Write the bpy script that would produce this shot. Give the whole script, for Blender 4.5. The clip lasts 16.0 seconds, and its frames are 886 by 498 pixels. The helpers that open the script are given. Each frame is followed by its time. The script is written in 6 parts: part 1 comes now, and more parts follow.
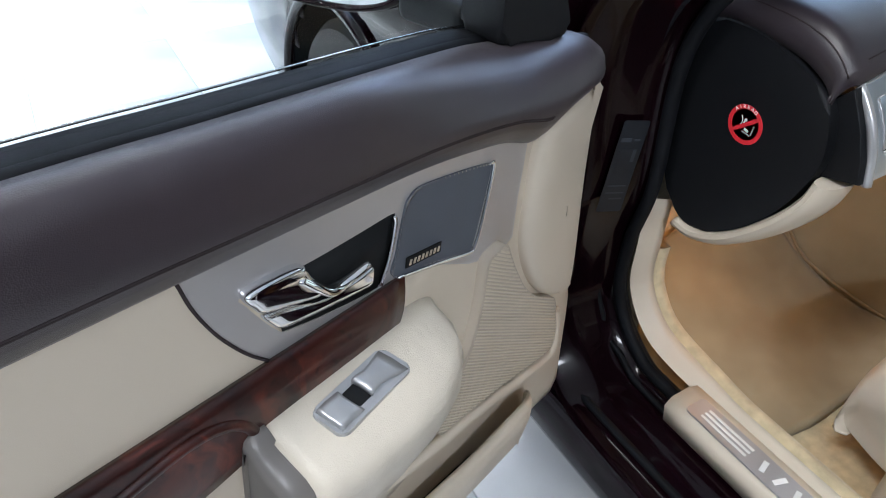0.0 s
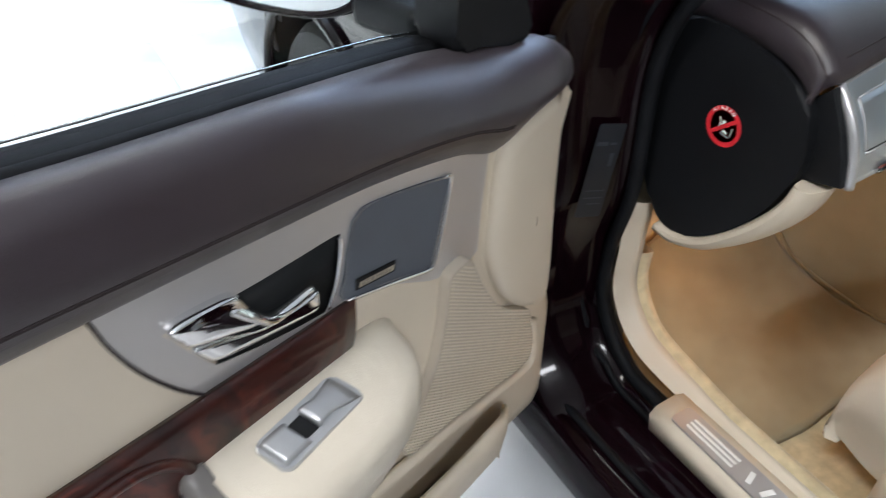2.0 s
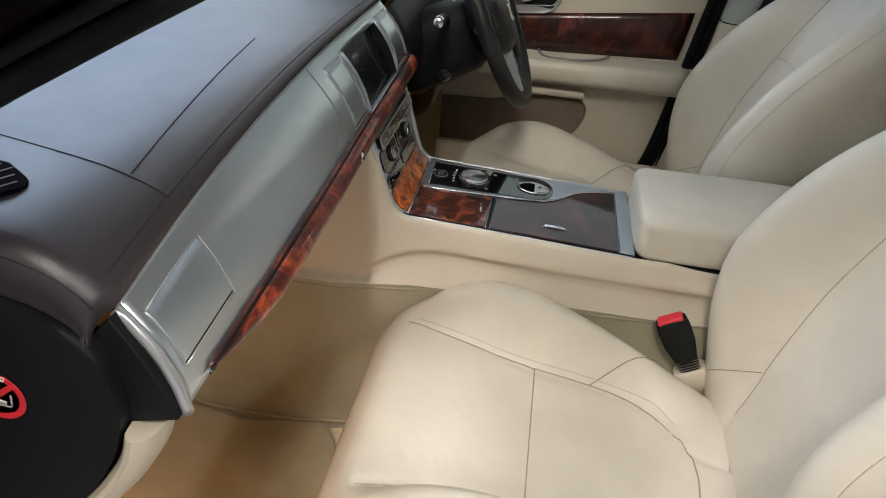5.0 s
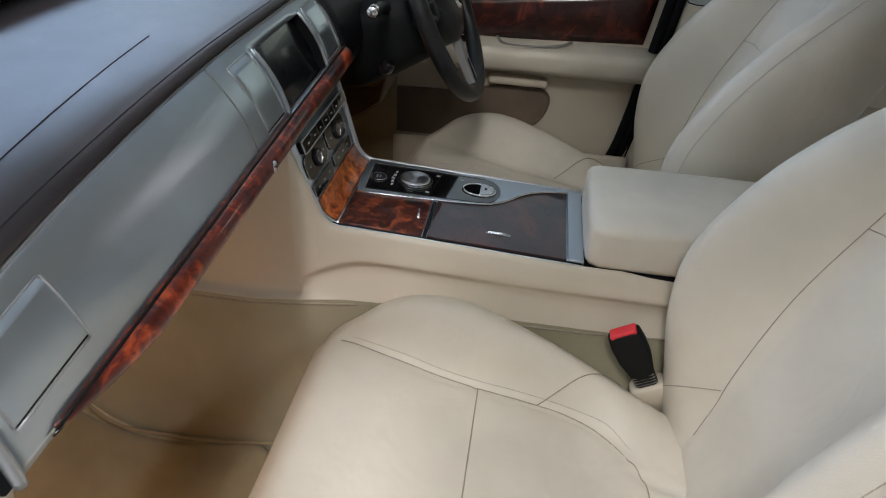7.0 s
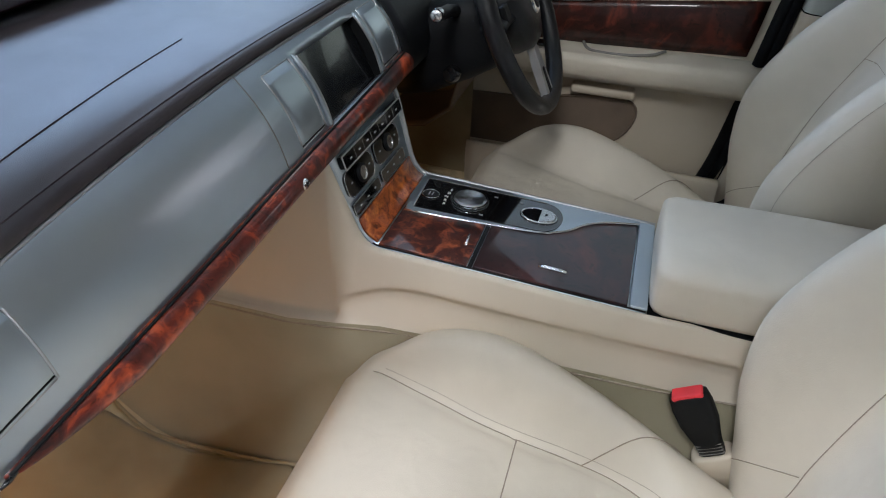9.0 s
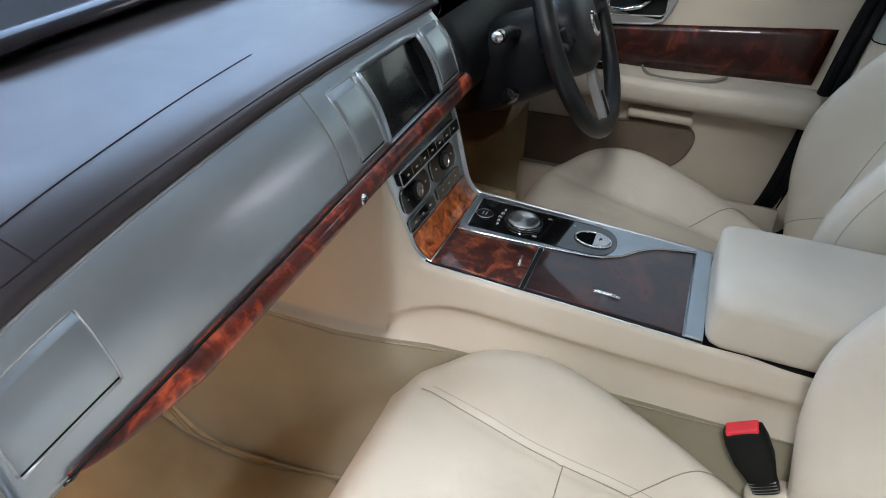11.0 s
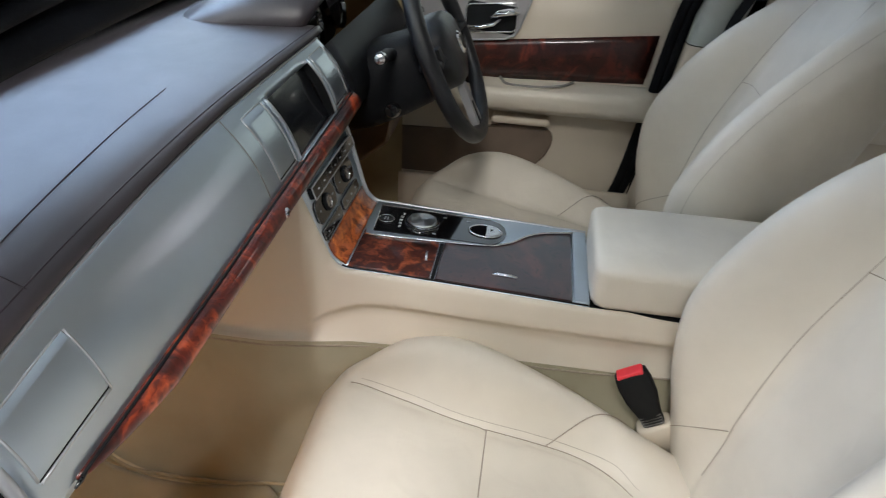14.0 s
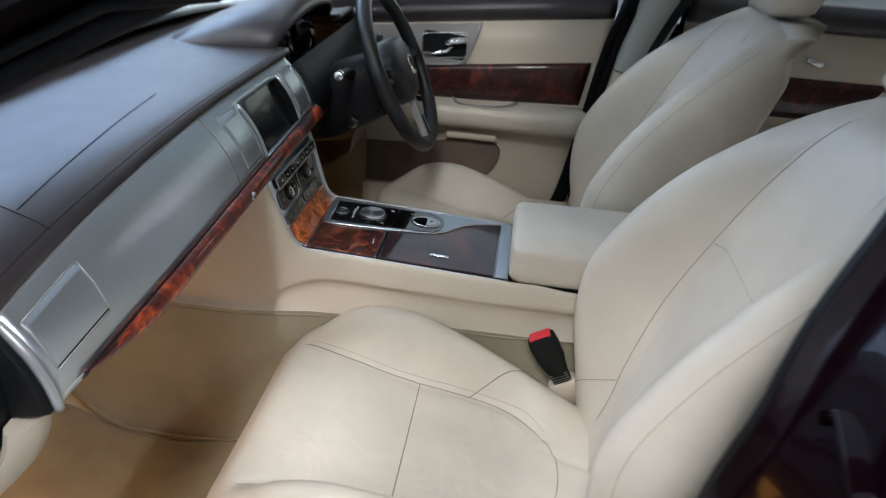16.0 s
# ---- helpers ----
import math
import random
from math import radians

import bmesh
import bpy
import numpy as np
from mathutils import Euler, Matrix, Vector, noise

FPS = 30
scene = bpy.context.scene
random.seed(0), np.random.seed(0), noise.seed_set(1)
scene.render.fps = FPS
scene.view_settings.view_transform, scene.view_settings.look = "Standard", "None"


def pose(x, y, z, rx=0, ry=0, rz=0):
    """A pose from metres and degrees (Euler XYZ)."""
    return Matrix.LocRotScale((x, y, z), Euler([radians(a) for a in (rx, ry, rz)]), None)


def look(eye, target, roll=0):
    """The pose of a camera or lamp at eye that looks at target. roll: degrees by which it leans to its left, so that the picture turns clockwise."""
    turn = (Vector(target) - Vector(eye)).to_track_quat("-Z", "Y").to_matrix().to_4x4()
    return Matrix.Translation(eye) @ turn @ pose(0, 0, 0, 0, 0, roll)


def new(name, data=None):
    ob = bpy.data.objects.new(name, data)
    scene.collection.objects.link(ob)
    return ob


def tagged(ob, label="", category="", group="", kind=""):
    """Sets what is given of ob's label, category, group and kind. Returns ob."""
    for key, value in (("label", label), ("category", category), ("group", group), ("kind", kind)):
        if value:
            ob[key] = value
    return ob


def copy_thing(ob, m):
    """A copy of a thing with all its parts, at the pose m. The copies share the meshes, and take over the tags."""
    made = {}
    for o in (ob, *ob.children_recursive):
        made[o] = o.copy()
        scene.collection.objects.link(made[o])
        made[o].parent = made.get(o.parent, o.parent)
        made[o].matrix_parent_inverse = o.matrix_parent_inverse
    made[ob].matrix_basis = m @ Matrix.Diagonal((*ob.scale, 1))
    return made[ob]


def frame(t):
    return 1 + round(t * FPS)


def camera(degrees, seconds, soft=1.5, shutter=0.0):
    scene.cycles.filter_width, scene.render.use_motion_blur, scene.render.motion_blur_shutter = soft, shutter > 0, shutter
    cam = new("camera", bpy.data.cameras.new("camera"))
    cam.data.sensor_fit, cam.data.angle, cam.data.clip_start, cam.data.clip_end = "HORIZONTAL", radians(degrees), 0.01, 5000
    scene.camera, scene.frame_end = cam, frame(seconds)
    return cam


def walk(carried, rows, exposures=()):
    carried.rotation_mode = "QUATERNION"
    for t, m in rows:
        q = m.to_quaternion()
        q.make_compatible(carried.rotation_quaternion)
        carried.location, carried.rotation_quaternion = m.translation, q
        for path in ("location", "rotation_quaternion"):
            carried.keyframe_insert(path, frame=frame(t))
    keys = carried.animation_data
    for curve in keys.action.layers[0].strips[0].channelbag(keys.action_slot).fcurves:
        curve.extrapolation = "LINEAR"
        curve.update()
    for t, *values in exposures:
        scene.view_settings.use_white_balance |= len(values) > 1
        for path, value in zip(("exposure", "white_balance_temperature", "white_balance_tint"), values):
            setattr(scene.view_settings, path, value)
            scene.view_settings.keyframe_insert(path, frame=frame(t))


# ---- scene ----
# ---- the camera and its walk ----
PATH = [
    (0, (-1.482, -0.406, 1.243), (-0.695, 0.963, 0.016), 0.4),
    (0.5, (-1.474, -0.404, 1.241), (-0.694, 0.968, 0.013), 0.3),
    (1, (-1.463, -0.403, 1.237), (-0.699, 0.973, 0.003), -0.1),
    (1.5, (-1.455, -0.395, 1.234), (-0.702, 0.984, -0.004), -0.5),
    (2, (-1.431, -0.395, 1.238), (-0.648, 0.972, 0.005), -0.7),
    (2.2, (-1.397, -0.404, 1.248), (-0.558, 0.924, 0.011), -0.9),
    (2.5, (-1.359, -0.392, 1.244), (-0.289, 0.799, 0.045), 1.2),
    (2.7, (-1.31, -0.389, 1.247), (-0.118, 0.689, 0.057), 2.1),
    (3, (-1.246, -0.356, 1.252), (0.108, 0.512, 0.064), 3.1),
    (3.5, (-1.177, -0.319, 1.262), (0.366, 0.258, 0.127), 4.3),
    (4, (-1.143, -0.314, 1.27), (0.484, 0.082, 0.176), 3.8),
    (4.5, (-1.132, -0.314, 1.269), (0.535, -0.04, 0.198), 3.9),
    (5, (-1.128, -0.312, 1.268), (0.562, -0.11, 0.218), 4.6),
    (5.2, (-1.126, -0.314, 1.264), (0.565, -0.123, 0.213), 4.8),
    (7.3, (-0.98, -0.412, 1.258), (0.679, -0.213, 0.159), 3.0),
    (7.5, (-0.958, -0.425, 1.257), (0.69, -0.185, 0.149), 2.8),
    (8, (-0.919, -0.437, 1.249), (0.701, -0.119, 0.12), 2.6),
    (8.5, (-0.903, -0.438, 1.251), (0.706, -0.041, 0.131), 2.6),
    (9, (-0.89, -0.434, 1.251), (0.713, 0.001, 0.137), 2.7),
    (9.5, (-0.888, -0.43, 1.251), (0.714, 0.067, 0.162), 2.4),
    (9.7, (-0.889, -0.425, 1.246), (0.716, 0.101, 0.175), 2.7),
    (12, (-0.908, -0.419, 1.257), (0.673, 0.154, 0.174), 2.4),
    (12.5, (-0.932, -0.407, 1.254), (0.683, 0.095, 0.187), 3.2),
    (13, (-0.948, -0.387, 1.267), (0.691, 0.034, 0.201), 2.7),
    (13.5, (-0.98, -0.385, 1.286), (0.689, -0.049, 0.237), 3.0),
    (14, (-1.018, -0.382, 1.285), (0.691, -0.182, 0.267), 3.0),
    (14.5, (-1.054, -0.383, 1.282), (0.667, -0.283, 0.269), 3.2),
    (15, (-1.095, -0.379, 1.275), (0.621, -0.368, 0.249), 3.5),
    (15.5, (-1.137, -0.389, 1.29), (0.594, -0.362, 0.287), 4.1),
    (15.8, (-1.177, -0.431, 1.304), (0.565, -0.345, 0.327), 4.1),
    (16, (-1.232, -0.489, 1.324), (0.524, -0.322, 0.382), 4.1),
]
cam = camera(64.0, 16.0, soft=1.0, shutter=0.5)
walk(cam, [(t, look(eye, target, roll)) for t, eye, target, roll in PATH], exposures=[(0, 0.01, 6080, 10), (1.5, 0.05, 6400, 10), (2.5, 0.04, 6550, 10), (4, 0.04, 7100, 10), (5, -0.06, 7050, 10), (7.5, -0.36, 6420, 10), (9.5, -0.15, 6200, 10), (12, 0.13, 6280, 10), (13.5, 0.05, 6450, 10), (15, -0.18, 6600, 10), (15.5, -0.30, 6450, 10), (16, -0.14, 6280, 10)])

# ---- world and lights ----
world = bpy.data.worlds.new("showroom_air")
scene.world = world
world.use_nodes = True
world.node_tree.nodes["Background"].inputs[0].default_value = (0.78, 0.88, 1.0, 1)
world.node_tree.nodes["Background"].inputs[1].default_value = 0.3


def ceiling_lamp(x, y, z, sx, sy, power, colour=(1, 0.97, 0.92), aim=None, spread=180):
    data = bpy.data.lights.new("ceiling_lamp", "AREA")
    data.shape, data.size, data.size_y, data.energy, data.color = "RECTANGLE", sx, sy, power, colour
    data.spread = radians(spread)
    ob = new("ceiling_lamp", data)
    ob.matrix_world = look((x, y, z), aim or (x, y + 0.001, 0))
    return ob


# lamps out of view, added and aimed to light cabin, door and floor
ceiling_lamp(-2.5, -0.42, 3.3, 0.7, 0.7, 46, aim=(-0.4, -0.3, 0.5), colour=(1.0, 0.97, 0.93))
ceiling_lamp(-2.3, -3.4, 3.3, 1.2, 0.3, 74, aim=(-1.2, 0.0, 0.6), colour=(0.94, 0.96, 1.0))
ceiling_lamp(-3.8, 4.4, 3.3, 2.8, 2.8, 500, colour=(0.94, 0.98, 1), spread=100)
for x, y, w in ((-0.9, 1.3, 9), (0.6, 2.2, 4), (2.2, 0.2, 3)):
    ceiling_lamp(x, y, 3.4, 0.45, 0.45, w, aim=(0, -0.5, 0.7), colour=(1.0, 0.985, 0.95))
# blue lamps out of view, added to give the dash top its sheen
ceiling_lamp(-1.3, 3.4, 3.45, 2.6, 1.4, 28, colour=(0.52, 0.69, 1))
ceiling_lamp(4.0, 3.6, 3.45, 6.4, 3.2, 370, colour=(0.48, 0.66, 1))
# pink lamp out of view, added so the fascia shows a highlight
ceiling_lamp(5.1, -5.8, 3.3, 0.9, 0.9, 14, aim=(-0.35, 0.0, 0.93), colour=(1.0, 0.86, 0.88))
# area lamp added inside the east wall, standing in for daylight from that side
ceiling_lamp(7.6, 0.0, 1.85, 10.5, 3.2, 110, aim=(0, 0.0, 1.6), colour=(0.88, 0.95, 0.86))
for place, power in (((-0.53, 0.222, 0.60), 1.25), ((0.33, 0.20, 0.62), 0.12)):
    foot = bpy.data.lights.new("footwell_lamp", "POINT")
    foot.energy, foot.color, foot.shadow_soft_size = power, (1.0, 0.43, 0.10), 0.08
    new("footwell_lamp", foot).location = place


def ceiling_spotlight(eye, target, power, cone):
    data = bpy.data.lights.new("ceiling_spotlight", "SPOT")
    data.energy, data.color, data.spot_size, data.spot_blend, data.shadow_soft_size = power, (0.97, 0.95, 1.0), radians(cone), 1.0, 0.14
    new("ceiling_spotlight", data).matrix_world = look(eye, target)


# narrow spots out of view, added for bright patches on console, cushion and backrest
ceiling_spotlight((-1.75, -0.02, 3.3), (-0.24, -0.17, 0.60), 235, 11)
ceiling_spotlight((-2.45, -0.50, 3.3), (-0.42, -0.24, 0.54), 330, 8)
ceiling_spotlight((-2.4, -0.25, 3.3), (-0.62, -0.62, 0.74), 230, 8)


# ---- materials ----
def mat(name, colour, rough=0.5, metal=0.0, var=0.12, scale=6.0, grain=0.0, gscale=400.0, coat=0.0, bump_kind="noise", second=None, sheen=0.0, spec=0.5, rvar=0.0, soft=0.0):
    m = bpy.data.materials.new(name)
    m.use_nodes = True
    nt = m.node_tree
    b = nt.nodes["Principled BSDF"]
    b.inputs["Roughness"].default_value, b.inputs["Metallic"].default_value = rough, metal
    b.inputs["Coat Weight"].default_value, b.inputs["Coat Roughness"].default_value = coat, 0.04
    b.inputs["Sheen Weight"].default_value = sheen
    b.inputs["Specular IOR Level"].default_value = spec
    co = nt.nodes.new("ShaderNodeTexCoord")
    n1 = nt.nodes.new("ShaderNodeTexNoise")
    n1.inputs["Scale"].default_value, n1.inputs["Detail"].default_value = scale, 6
    nt.links.new(co.outputs["Object"], n1.inputs["Vector"])
    ramp = nt.nodes.new("ShaderNodeValToRGB")
    low = second or tuple(c * (1 - var) for c in colour)
    high = colour if second else tuple(min(1, c * (1 + var * 0.6)) for c in colour)
    ramp.color_ramp.elements[0].color, ramp.color_ramp.elements[1].color = (*low, 1), (*high, 1)
    ramp.color_ramp.elements[0].position, ramp.color_ramp.elements[1].position = 0.32, 0.68
    nt.links.new(n1.outputs["Fac"], ramp.inputs["Fac"])
    nt.links.new(ramp.outputs["Color"], b.inputs["Base Color"])
    if rvar:
        n3 = nt.nodes.new("ShaderNodeTexNoise")
        n3.inputs["Scale"].default_value, n3.inputs["Detail"].default_value = scale * 5, 4
        nt.links.new(co.outputs["Object"], n3.inputs["Vector"])
        mr = nt.nodes.new("ShaderNodeMapRange")
        mr.inputs["To Min"].default_value, mr.inputs["To Max"].default_value = max(0, rough - rvar), min(1, rough + rvar)
        nt.links.new(n3.outputs["Fac"], mr.inputs["Value"])
        nt.links.new(mr.outputs["Result"], b.inputs["Roughness"])
    if grain:
        if bump_kind == "cells":
            n2 = nt.nodes.new("ShaderNodeTexVoronoi")
            out = n2.outputs["Distance"]
        else:
            n2 = nt.nodes.new("ShaderNodeTexNoise")
            n2.inputs["Detail"].default_value = 3
            out = n2.outputs["Fac"]
        n2.inputs["Scale"].default_value = gscale
        nt.links.new(co.outputs["Object"], n2.inputs["Vector"])
        bp = nt.nodes.new("ShaderNodeBump")
        bp.inputs["Strength"].default_value, bp.inputs["Distance"].default_value = grain, 0.001
        nt.links.new(out, bp.inputs["Height"])
        nt.links.new(bp.outputs["Normal"], b.inputs["Normal"])
        if soft:
            n4 = nt.nodes.new("ShaderNodeTexNoise")
            n4.inputs["Scale"].default_value, n4.inputs["Detail"].default_value, n4.inputs["Distortion"].default_value = soft, 3, 0.6
            nt.links.new(co.outputs["Object"], n4.inputs["Vector"])
            bq = nt.nodes.new("ShaderNodeBump")
            bq.inputs["Strength"].default_value, bq.inputs["Distance"].default_value = 0.35, 0.012
            nt.links.new(n4.outputs["Fac"], bq.inputs["Height"])
            nt.links.new(bq.outputs["Normal"], bp.inputs["Normal"])
    return m


def burl(name, dark, mid, light, scale, swirl=1.0, coat=1.0, lacquer=1.5):
    """Lacquered burr walnut: warped veins and small eyes under a clear coat."""
    m = bpy.data.materials.new(name)
    m.use_nodes = True
    nt = m.node_tree
    b = nt.nodes["Principled BSDF"]
    b.inputs["Roughness"].default_value = 0.35
    b.inputs["Coat Weight"].default_value, b.inputs["Coat Roughness"].default_value = coat, 0.03
    b.inputs["Coat IOR"].default_value = lacquer
    b.inputs["Specular IOR Level"].default_value = 0.3
    co = nt.nodes.new("ShaderNodeTexCoord")
    warp = nt.nodes.new("ShaderNodeTexNoise")
    warp.inputs["Scale"].default_value, warp.inputs["Detail"].default_value = scale, 4
    nt.links.new(co.outputs["Object"], warp.inputs["Vector"])
    mix = nt.nodes.new("ShaderNodeMixRGB")
    mix.blend_type, mix.inputs[0].default_value = "LINEAR_LIGHT", 0.12
    nt.links.new(co.outputs["Object"], mix.inputs[1])
    nt.links.new(warp.outputs["Color"], mix.inputs[2])
    n = nt.nodes.new("ShaderNodeTexNoise")
    n.inputs["Scale"].default_value, n.inputs["Detail"].default_value, n.inputs["Distortion"].default_value = scale * 2.2, 8, swirl
    nt.links.new(mix.outputs[0], n.inputs["Vector"])
    ramp = nt.nodes.new("ShaderNodeValToRGB")
    e = ramp.color_ramp.elements
    e[0].position, e[0].color = 0.30, (*dark, 1)
    e[1].position, e[1].color = 0.72, (*light, 1)
    k = e.new(0.52)
    k.color = (*mid, 1)
    nt.links.new(n.outputs["Fac"], ramp.inputs["Fac"])
    eyes = nt.nodes.new("ShaderNodeTexVoronoi")
    eyes.inputs["Scale"].default_value = scale * 9
    nt.links.new(mix.outputs[0], eyes.inputs["Vector"])
    er = nt.nodes.new("ShaderNodeValToRGB")
    er.color_ramp.elements[0].position, er.color_ramp.elements[1].position = 0.08, 0.3
    er.color_ramp.elements[0].color = (0.25, 0.25, 0.25, 1)
    nt.links.new(eyes.outputs["Distance"], er.inputs["Fac"])
    mul = nt.nodes.new("ShaderNodeMixRGB")
    mul.blend_type, mul.inputs[0].default_value = "MULTIPLY", 0.8
    nt.links.new(ramp.outputs["Color"], mul.inputs[1])
    nt.links.new(er.outputs["Color"], mul.inputs[2])
    nt.links.new(mul.outputs[0], b.inputs["Base Color"])
    return m


def clear_glass(name, colour=(1, 1, 1)):
    """Thin sheet glass: see-through with a clear reflection."""
    m = bpy.data.materials.new(name)
    m.use_nodes = True
    nt = m.node_tree
    nt.nodes.remove(nt.nodes["Principled BSDF"])
    tr, gl, mx, fr = (nt.nodes.new("ShaderNode" + k) for k in ("BsdfTransparent", "BsdfGlossy", "MixShader", "LayerWeight"))
    tr.inputs[0].default_value, gl.inputs["Roughness"].default_value = (*colour, 1), 0.01
    edge, gain = (nt.nodes.new("ShaderNodeMath") for k in range(2))
    edge.operation, edge.inputs[1].default_value = "POWER", 5.0
    gain.operation, gain.inputs[1].default_value, gain.inputs[2].default_value = "MULTIPLY_ADD", 0.6, 0.02
    nt.links.new(fr.outputs["Facing"], edge.inputs[0])
    nt.links.new(edge.outputs[0], gain.inputs[0])
    nt.links.new(gain.outputs[0], mx.inputs[0])
    nt.links.new(tr.outputs[0], mx.inputs[1])
    nt.links.new(gl.outputs[0], mx.inputs[2])
    nt.links.new(mx.outputs[0], nt.nodes["Material Output"].inputs[0])
    return m


PILLAR_GREY = mat("grey_pillar_plastic", (0.40, 0.425, 0.39), 0.55, var=0.05, scale=4, grain=0.15, gscale=1400)
CREAM = mat("cream_leather", (0.665, 0.608, 0.506), 0.37, var=0.12, scale=5, grain=0.2, gscale=900, bump_kind="cells", rvar=0.08, soft=11, spec=0.4)
CREAM_TRIM = mat("cream_soft_plastic", (0.655, 0.578, 0.462), 0.5, var=0.06, scale=4, grain=0.15, gscale=1400)
AUBERGINE = mat("aubergine_leather", (0.028, 0.020, 0.025), 0.38, var=0.25, scale=5, grain=0.14, gscale=1100, bump_kind="cells", rvar=0.06, spec=0.75, sheen=0.06)
SILVER = mat("satin_silver_paint", (0.57, 0.64, 0.70), 0.29, metal=0.93, var=0.05, scale=9, grain=0.05, gscale=2500, rvar=0.03)
DOORSILVER = mat("satin_door_silver", (0.53, 0.515, 0.51), 0.34, metal=0.5, var=0.05, scale=9, grain=0.05, gscale=2500, rvar=0.03)
CHROME = mat("polished_chrome", (0.88, 0.89, 0.91), 0.04, metal=1, var=0.04, scale=20)
BRUSHED = mat("brushed_metal", (0.70, 0.70, 0.70), 0.25, metal=1, var=0.1, scale=60)
BLACK = mat("black_plastic", (0.006, 0.007, 0.008), 0.6, var=0.3, scale=8, grain=0.15, gscale=1500, spec=0.25)
SATIN_BLACK = mat("grained_black_panel", (0.009, 0.010, 0.012), 0.5, var=0.2, scale=5, grain=0.2, gscale=1200, bump_kind="cells", spec=0.2)
# darker cream carries the shade between the grille ribs
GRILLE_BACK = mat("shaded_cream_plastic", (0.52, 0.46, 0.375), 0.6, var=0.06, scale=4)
GLOSS_BLACK = mat("gloss_black", (0.006, 0.006, 0.007), 0.08, var=0.2, scale=8, coat=1)
RUBBER = mat("black_rubber", (0.007, 0.008, 0.010), 0.6, var=0.3, scale=20, grain=0.2, gscale=900, spec=0.14)
GRAPHITE = mat("graphite_grille_cloth", (0.10, 0.115, 0.14), 0.5, var=0.08, scale=30, grain=0.5, gscale=1800, bump_kind="cells")
CAP_GREY = mat("dark_grey_cap", (0.17, 0.16, 0.15), 0.34, var=0.1, scale=10, grain=0.1, gscale=1500)
# near-black that carries the shade of openings such as the map pocket
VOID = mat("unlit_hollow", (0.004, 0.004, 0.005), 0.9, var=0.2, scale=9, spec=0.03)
LABELBAR = mat("dim_label_bars", (0.035, 0.042, 0.055), 0.5, var=0.2, scale=25)
POCKET_BROWN = mat("shaded_pocket_brown", (0.20, 0.15, 0.11), 0.7, var=0.2, scale=8, grain=0.3, gscale=900)
GREY_PLASTIC = mat("grey_soft_plastic", (0.20, 0.19, 0.175), 0.42, var=0.1, scale=10, grain=0.1, gscale=1500)
CARPET = mat("beige_carpet", (0.45, 0.41, 0.285), 1.0, var=0.3, scale=7, grain=1.0, gscale=1500, sheen=0.3, spec=0.1, second=(0.35, 0.315, 0.21))
MAT_PILE = mat("tan_mat_pile", (0.43, 0.37, 0.235), 1.0, var=0.3, scale=5, grain=1.0, gscale=1400, sheen=0.3, spec=0.1, second=(0.25, 0.20, 0.115))
PILE = mat("cream_carpet_edge", (0.62, 0.52, 0.33), 1.0, var=0.2, scale=40, grain=0.8, gscale=700, sheen=0.3, spec=0.1)
PAINT = mat("black_cherry_paint", (0.006, 0.0013, 0.003), 0.16, var=0.3, scale=900, coat=0.22, second=(0.0035, 0.0009, 0.0018), spec=0.08)
KNOB = mat("turned_metal", (0.92, 0.92, 0.93), 0.30, metal=1.0, var=0.04, scale=60)
KNOB.node_tree.nodes["Principled BSDF"].inputs["Anisotropic"].default_value = 0.9
KNOB.node_tree.nodes["Principled BSDF"].inputs["Anisotropic Rotation"].default_value = 0.25
knob_tangent = KNOB.node_tree.nodes.new("ShaderNodeTangent")
knob_tangent.direction_type, knob_tangent.axis = "RADIAL", "Z"
KNOB.node_tree.links.new(knob_tangent.outputs[0], KNOB.node_tree.nodes["Principled BSDF"].inputs["Tangent"])
SATIN = mat("satin_metal", (0.50, 0.51, 0.52), 0.30, metal=0.6, var=0.06, scale=30, rvar=0.03)
WALNUT = burl("burr_walnut", (0.014, 0.004, 0.003), (0.085, 0.016, 0.009), (0.42, 0.10, 0.034), 12, 0.3, 1.0, 1.8)
WALNUT_STRIP = burl("burr_walnut_strip", (0.012, 0.003, 0.003), (0.12, 0.016, 0.008), (0.52, 0.085, 0.026), 10, 0.6, 0.7)
WALNUT_LIGHT = burl("pale_burr_walnut", (0.05, 0.008, 0.003), (0.48, 0.105, 0.018), (0.78, 0.23, 0.040), 16, 0.0)
WALNUT_DARK = burl("dark_burr_walnut", (0.010, 0.003, 0.003), (0.046, 0.010, 0.007), (0.17, 0.032, 0.017), 7, 1.0, 0.6)
WALNUT_LID = burl("smooth_dark_walnut", (0.012, 0.004, 0.005), (0.032, 0.008, 0.008), (0.075, 0.016, 0.013), 6, 0.6, 1.0, 1.6)
RED = mat("signal_red", (0.75, 0.03, 0.045), 0.4, var=0.08, scale=30)
WHITE = mat("white_print", (0.85, 0.85, 0.83), 0.5, var=0.05, scale=30)
KEYPRINT = mat("pale_key_print", (0.52, 0.54, 0.55), 0.5, var=0.3, scale=90)
GREYPRINT = mat("grey_print", (0.35, 0.37, 0.38), 0.5, var=0.05, scale=30)
SCREEN = mat("dark_display", (0.006, 0.007, 0.009), 0.2, var=0.2, scale=5, coat=0.4)
FLOOR = mat("white_floor_tile", (0.66, 0.665, 0.67), 0.22, var=0.12, scale=3, grain=0.05, gscale=200, rvar=0.08)
GROUT = mat("grey_grout", (0.52, 0.52, 0.52), 0.9, var=0.2, scale=30)
WALL = mat("grey_wall_paint", (0.42, 0.43, 0.44), 0.8, var=0.04, scale=1.5, grain=0.1, gscale=150)
